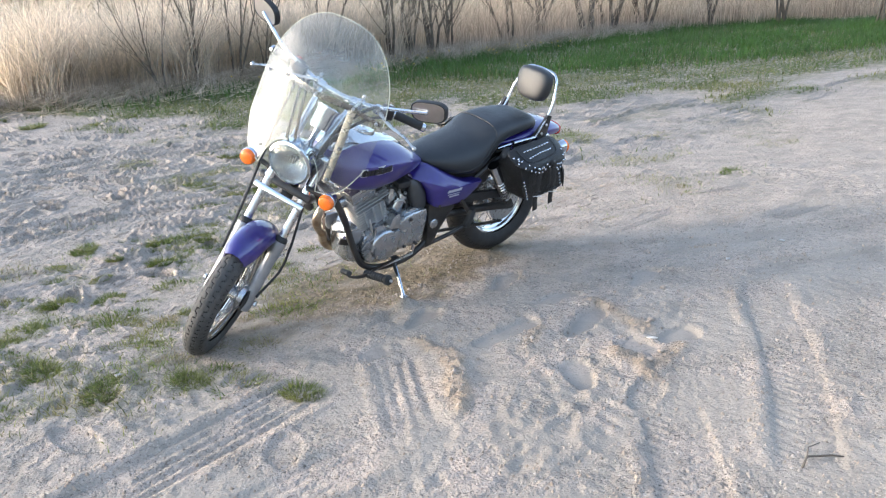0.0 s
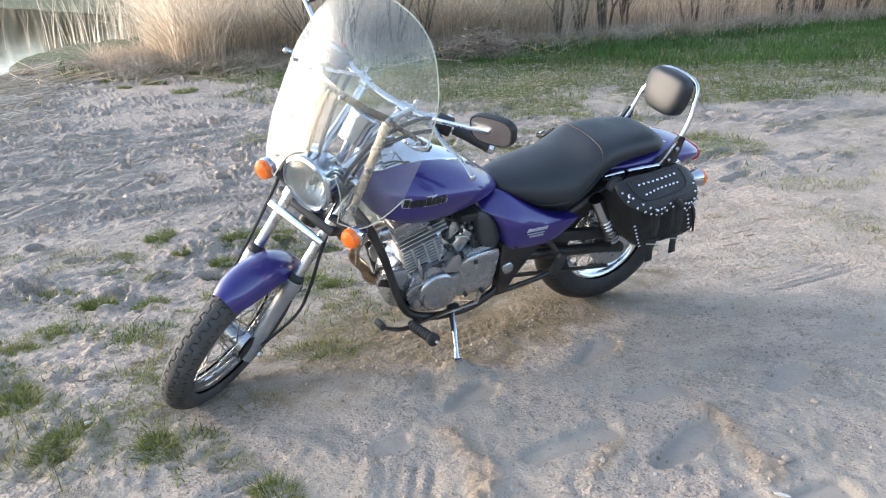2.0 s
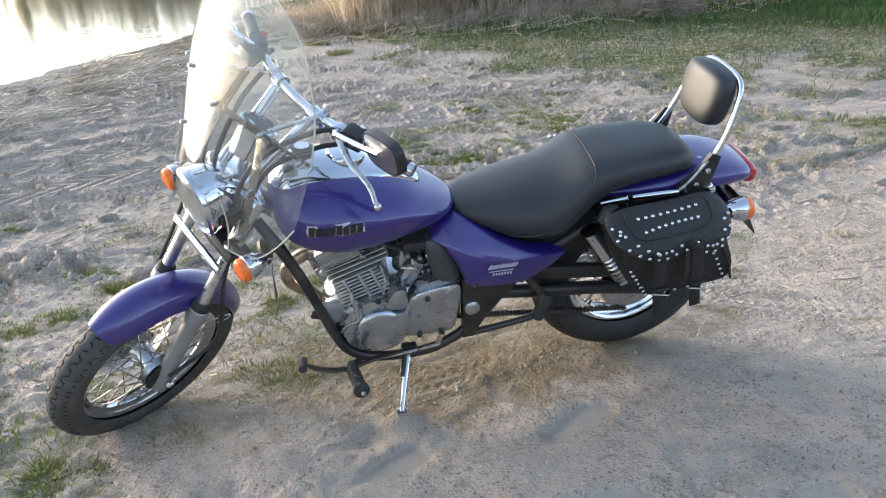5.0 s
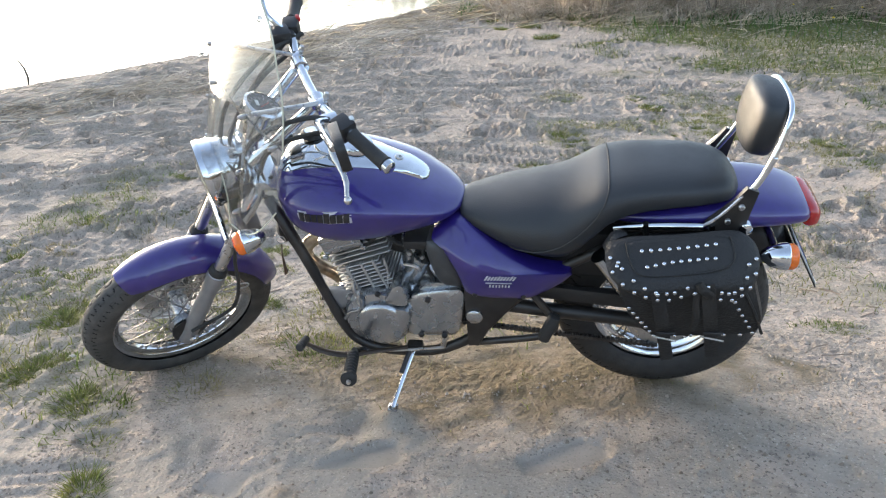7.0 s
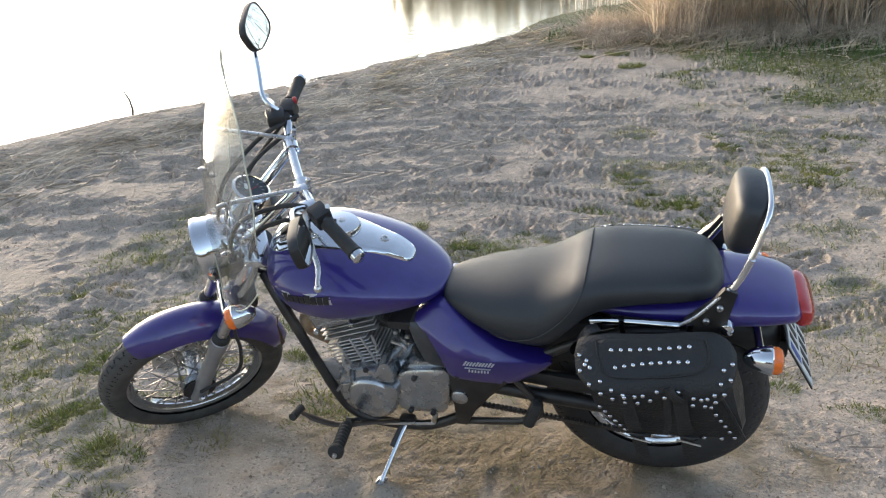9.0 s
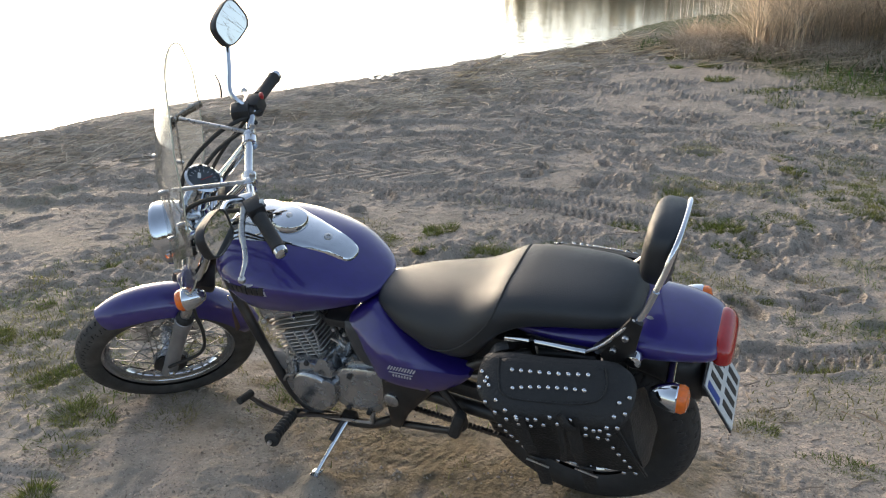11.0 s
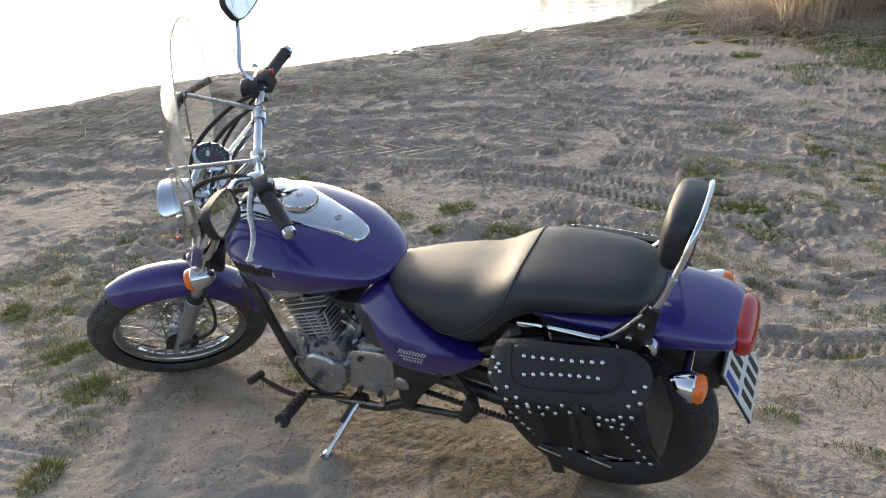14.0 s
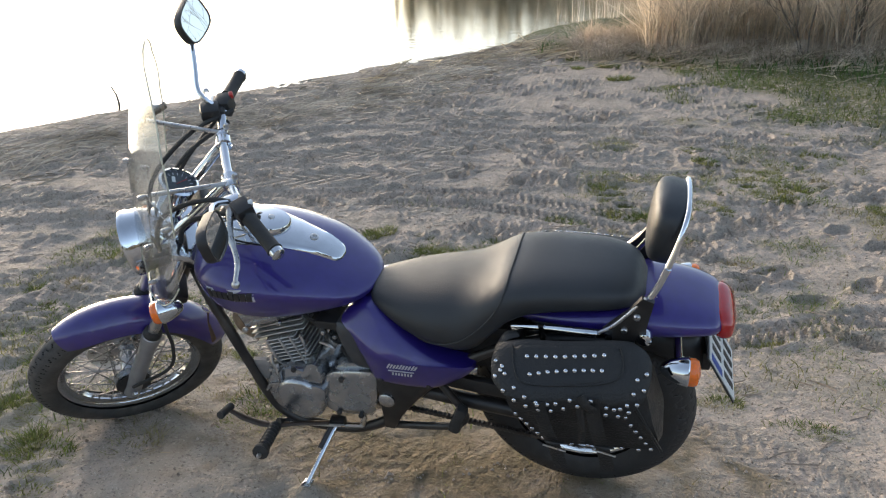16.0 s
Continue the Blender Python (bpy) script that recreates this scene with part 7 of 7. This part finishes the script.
# ---- tufts of grass on the sand ----
def tuft_mesh(seed, n, r, h, material):
    rnd = random.Random(seed)
    v, f = [], []
    for _ in range(n):
        a, d = rnd.uniform(0, 6.28), r * math.sqrt(rnd.random())
        x, y, hh = math.cos(a) * d, math.sin(a) * d * 0.6, h * rnd.uniform(0.4, 1.1)
        lx, ly = math.cos(a) * hh * rnd.uniform(0.1, 1.0) + rnd.gauss(0, 0.012), math.sin(a) * hh * rnd.uniform(0.1, 1.0) + rnd.gauss(0, 0.012)
        b = rnd.uniform(0, 3.14)
        wx, wy = math.cos(b) * 0.0024, math.sin(b) * 0.0024
        i = len(v)
        for k in range(3):
            t = k / 2
            w = 1 - 0.8 * t
            p = (x + lx * t * t, y + ly * t * t, -0.012 + hh * t * (1 - 0.25 * t))
            v += [(p[0] - wx * w, p[1] - wy * w, p[2]), (p[0] + wx * w, p[1] + wy * w, p[2])]
            if k:
                j = i + 2 * k
                f.append((j - 2, j - 1, j + 1, j))
    m = bpy.data.meshes.new("grass_tuft")
    m.from_pydata(v, [], f)
    m.materials.append(material)
    return m


TUFTS = [tuft_mesh(1, 420, 0.085, 0.05, TUFTM), tuft_mesh(2, 380, 0.12, 0.03, TUFTM), tuft_mesh(3, 160, 0.11, 0.032, DRYGRASS), tuft_mesh(4, 560, 0.17, 0.028, TUFTM), tuft_mesh(5, 220, 0.13, 0.026, DRYGRASS)]


def tuft(x, y, k, s):
    ob = new("grass_tuft", TUFTS[k])
    ob.matrix_basis = pose(x, y, zg(x, y), 0, 0, random.uniform(0, 360)) @ Matrix.Diagonal((s, s, s, 1))
    tagged(ob, ("short green grass tuft growing out of the sand", "low green grass tuft half buried in sand", "thin straw-coloured grass tuft on the sand", "broad patch of low green grass on sand", "sparse dry grass patch on sand")[k], "grass tuft", "grass tufts on the sand")


for x, y, k, s in [
    (-0.83, -0.79, 0, 1.0), (-1.51, 0.16, 0, 1.2), (-1.38, -0.23, 0, 1.0), (-0.87, 2.2, 0, 1.0), (-1.02, -0.4, 1, 1.2), (-1.1, 0.09, 1, 1.0), (-0.37, 1.95, 3, 1.1), (0.02, 1.89, 3, 1.2),
    (-0.61, 0.99, 3, 1.2), (-0.38, 0.0, 4, 1.1), (-0.77, -0.2, 4, 1.1), (3.38, -0.04, 3, 0.9), (2.61, -0.11, 4, 1.0), (-1.39, 0.88, 3, 1.2), (-1.11, 0.55, 3, 1.2), (-1.1, 1.6, 3, 1.1),
    (-0.98, -0.55, 1, 1.3), (-0.45, -0.04, 1, 1.2), (-0.66, 0.07, 2, 1.0), (-0.75, -0.34, 4, 1.3), (-1.43, 1.46, 3, 1.0), (-0.05, 10.6, 0, 2.2), (1.93, 7.4, 3, 2.0), (1.91, 4.66, 3, 1.6),
    (1.61, 4.3, 3, 1.5), (1.87, 3.79, 3, 1.6), (2.35, 2.98, 3, 1.6), (-0.92, -0.12, 4, 1.0), (0.33, -0.14, 2, 0.5), (-0.81, 2.29, 0, 1.1), (-0.32, 2.04, 4, 1.3), (0.95, 3.07, 3, 1.5),
    (1.35, 1.5, 1, 1.0), (1.18, 0.65, 4, 0.8), (1.12, 0.49, 4, 0.7), (1.46, 0.4, 3, 0.6), (1.36, 1.23, 1, 1.0), (0.29, 2.23, 3, 1.3), (-1.09, 1.94, 1, 0.9), (-1.11, -0.38, 0, 1.0), (-1.44, -0.3, 4, 1.2),
    (1.33, 2.2, 4, 1.2), (0.76, 3.91, 4, 1.4), (1.5, 3.8, 3, 1.2), (-0.2, 0.5, 4, 1.2), (-0.1, 0.3, 2, 0.9), (-0.95, 0.4, 4, 1.2), (-0.3, 0.75, 3, 1.0), (0.1, 1.2, 4, 1.1), (1.05, 1.95, 3, 1.0), (0.6, 2.6, 4, 1.1), (0.95, 2.6, 3, 1.5), (0.85, 2.93, 3, 1.3), (0.48, 2.48, 4, 1.3), (1.37, 1.64, 3, 1.0), (1.37, 1.21, 3, 1.0), (1.21, 0.68, 4, 0.9), (0.24, 9.14, 0, 2.2), (1.02, 8.66, 3, 1.6), (1.23, 3.29, 3, 1.2), (2.33, 5.06, 3, 1.6), (1.92, 4.02, 3, 1.5), (1.37, 1.61, 3, 1.3), (1.33, 1.24, 1, 1.2), (1.5, 1.16, 3, 1.1), (1.16, 0.55, 1, 0.9), (1.43, 0.42, 3, 0.9), (0.89, 3.0, 0, 1.3), (0.95, 2.59, 1, 1.5), (1.54, 3.63, 3, 1.5), (1.19, 3.79, 1, 1.5), (2.21, 5.03, 3, 1.9), (2.52, 5.47, 3, 1.9), (1.59, 4.04, 1, 1.7), (2.5, -0.26, 3, 0.7), (2.0, -0.21, 4, 0.6), (3.2, -0.09, 3, 0.9), (1.71, -0.19, 4, 0.6), (2.22, 0.62, 4, 1.1), (-0.52, 10.4, 0, 1.6), (-0.72, 11.2, 3, 2.2), (-0.5, 11.5, 3, 2.2), (0.77, 11.1, 0, 2.4), (1.1, 11.0, 3, 2.4), (-0.29, 2.05, 3, 1.3), (-0.48, 1.34, 1, 1.2), (-0.03, 2.18, 3, 1.1), (-0.18, 1.71, 0, 1.0), (0.28, 2.29, 3, 1.3), (-1.47, 0.86, 1, 1.2), (-1.33, 0.93, 3, 1.1), (-1.53, 0.29, 0, 1.0), (-1.12, 0.70, 3, 1.3), (-1.15, 0.21, 1, 1.2), (-1.10, 1.60, 3, 1.1), (-0.42, 2.00, 0, 1.0), (-0.42, 0.05, 3, 1.3), (0.22, 0.96, 1, 1.2), (-1.52, 0.10, 3, 1.1), (-1.39, -0.25, 0, 1.0), (0.14, 1.52, 3, 1.3)]:
    tuft(x, y, k, s)
for _ in range(70):
    x = random.uniform(-2.3, -0.1)
    tuft(x, random.uniform(-0.3 + 0.5 * (x > -0.9), 2.4), random.choice((3, 0, 1, 4, 3)), random.uniform(0.5, 1.1))
for _ in range(46):
    x, y = random.uniform(0.3, 3.6), random.uniform(1.7, 5.2)
    if vnoise(x, y, 0.7, 61) > -0.2:
        tuft(x, y, random.choice((3, 4, 1)), random.uniform(0.8, 1.5))


def sparse_blades(name, n, want, material, label, h0=0.02, h1=0.06):
    x, y = scatter(n, -2.6, 5.0, -0.9, 6.0, want)
    blades(name, [(a, b, zg(a, b) - 0.008, h, p, q) for a, b, c, h, p, q in spots_for(x, y, h0, h1, 0.7)], material, label, "grass", width=0.0028)


sparse_blades("sparse_grass", 80000, lambda x, y: 0.95 * patch_left(x, y), TUFTM, "thin green grass coming up through the sand")
sparse_blades("sparse_grass", 80000, lambda x, y: 0.9 * patch_right(x, y), TUFTM, "patchy yellow-green grass on trampled sand")
sparse_blades("dead_grass", 50000, lambda x, y: 0.5 * np.clip(patch_left(x, y) + patch_right(x, y), 0, 1), DRYGRASS, "dead straw-coloured grass between the green", 0.02, 0.05)

sparse_blades("sparse_grass", 26000, lambda x, y: patch_under(x, y) * (0.15 + 0.85 * sstep(1.5 * vnoise(x, y, 0.16, 69))), DRYGRASS, "thin dry grass on the earth beneath the motorcycle", 0.01, 0.035)
sparse_blades("sparse_grass", 16000, lambda x, y: patch_under(x, y) * sstep(1.9 * vnoise(x, y, 0.2, 77) - 0.3), TUFTM, "thin green grass on the earth beneath the motorcycle", 0.012, 0.04)

# ---- small things on the ground ----
bm = bmesh.new()
for _ in range(60):
    x = random.uniform(4, 14)
    y = float(reed_line(x)) - random.uniform(0.3, 2.6)
    if float(grassy(np.array([x]), np.array([y]))[0]) > 0.6:
        lathe([(0.004, 0.0), (0.02, 0.008), (0.016, 0.016), (0.003, 0.02)], (x, y, zg(x, y) + random.uniform(0.12, 0.24)), (random.gauss(0, 0.3), random.gauss(0, 0.3), 1), 7, bm)
tagged(new("dandelion_flowers", mesh_of(bm, YELLOW, True)), "small yellow dandelion heads in the grass", "flowers", kind="stuff")


def lumps(name, n, x0, x1, y0, y1, r0, r1, want, material, label):
    """Crumbs of sand and grit, five-sided and uneven."""
    x, y = scatter(n, x0, x1, y0, y1, want)
    v, f = [], []
    for a, b in zip(x, y):
        r = r0 + (r1 - r0) * random.random() ** 3
        z, i, a0 = zg(a, b), len(v), random.uniform(0, 6)
        v.append((a + r * random.uniform(-0.3, 0.3), b + r * random.uniform(-0.3, 0.3), z + r * random.uniform(0.6, 1.0)))
        v += [(a + r * random.uniform(0.7, 1.25) * math.cos(a0 + k * 1.256), b + r * random.uniform(0.7, 1.25) * math.sin(a0 + k * 1.256), z - r * 0.5) for k in range(5)]
        f += [(i, i + 1 + k, i + 1 + (k + 1) % 5) for k in range(5)]
    return tagged(raw(name, v, f, material), label, "gravel", kind="stuff")


def crumbly(x, y):
    """Most crumbs lie on the rims of the wheel marks and in clumps."""
    w = 0.06 + 0.5 * sstep(1.8 * vnoise(x, y, 0.3, 101) + 0.6 * vnoise(x, y, 0.08, 103) - 0.45)
    for near, inside, lane, tread, rim in track_marks(x, y):
        w[near] = np.clip(w[near] + 0.9 * rim, 0, 1) * (1 - 0.9 * inside)
    return np.clip(w + 0.5 * thrown_up(x, y), 0, 1) * (1 - 0.95 * trodden(x, y)[0])


lumps("sand_clods", 80000, -2.4, 2.6, -2.45, 1.4, 0.003, 0.012, crumbly, CLOD, "crumbled warm-toned clods of sand along the wheel marks")
lumps("sand_clods", 20000, -4.0, 2.6, 1.4, 6.6, 0.006, 0.022, crumbly, CLOD, "crumbled clods of trampled sand")
lumps("gravel", 9000, -2.4, 2.8, -2.45, 1.6, 0.0025, 0.010, lambda x, y: 0 * x + 1, GRIT, "loose grit and small pebbles strewn on the sand")
lumps("gravel", 9000, -4.2, 3.6, 1.4, 7.0, 0.004, 0.013, lambda x, y: 0 * x + 1, GRIT, "loose grit and small pebbles on the trampled sand")
lying("plant_bits", 2600, lambda: (random.uniform(-3.6, 3.2), random.uniform(0.2, 6.8)), 0.03, 0.13, 0.0028, TWIGS, "scattered bits of brown dead plant on the sand", "plant litter")


def pebble(x, y, r, long, label, material, sharp=0.25):
    """A worn stone or a chip; sharp ones keep flat faces."""
    bm = bmesh.new()
    bmesh.ops.create_icosphere(bm, subdivisions=1 if sharp > 0.3 else 2, radius=r)
    for q in bm.verts:
        q.co = q.co * (1 + sharp * noise.noise(q.co * 90 + Vector((x * 7, y * 5, 0))))
        q.co.x *= long
        q.co.z *= 0.6
    ob = new("pebble", mesh_of(bm, material, sharp <= 0.3))
    ob.matrix_world = pose(x, y, zg(x, y) + r * 0.4, 0, 0, x * 400)
    return tagged(ob, label, "pebble", group="pebbles on the sand")


pebble(-1.30, -0.105, 0.013, 1.5, "angular white chip of stone lying on the sand", STONE, 0.6)
pebble(0.33, -1.48, 0.01, 2.4, "slim white chip of stone on loose sand", STONE, 0.5)
pebble(1.67, -1.28, 0.011, 1.7, "small white chip of stone lying on the sand", STONE, 0.5)
pebble(1.28, -1.22, 0.01, 1.6, "small white chip of stone lying on the sand", STONE, 0.5)
pebble(0.11, -1.25, 0.006, 1.6, "tiny white chip of stone beside a footprint", STONE, 0.5)
for px, py, r in ((0.46, -1.38, 0.014), (0.43, -1.39, 0.009), (0.26, -1.57, 0.011), (0.17, -1.59, 0.012), (0.3, -0.7, 0.008), (0.76, -1.22, 0.012)):
    pebble(px, py, r, 1.2, "small rounded beige pebble half sunk in the sand", GRIT)
bm = tube([(-6.35, 6.75, WATER_Z - 0.05), (-6.42, 6.8, WATER_Z + 0.12), (-6.55, 6.88, WATER_Z + 0.22)], [0.018, 0.014, 0.01], 7)
tagged(new("stick", mesh_of(bm, BARK)), "short broken stick standing at the water's edge", "stick")
tx, ty = -0.05, -2.27
tz = zg(tx + 0.07, ty) + 0.008
bm = tube([(tx, ty, tz), (tx + 0.05, ty + 0.012, tz + 0.006), (tx + 0.11, ty - 0.03, tz + 0.004), (tx + 0.15, ty - 0.075, tz)], [0.0038, 0.0034, 0.0028, 0.0015], 6)
tube([(tx + 0.05, ty + 0.012, tz + 0.006), (tx + 0.09, ty + 0.03, tz + 0.01), (tx + 0.14, ty + 0.02, tz + 0.008)], [0.0026, 0.002, 0.0012], 6, bm=bm)
tw = new("twig", mesh_of(bm, BARK))
tagged(tw, "thin dry twig lying on the sand", "twig")
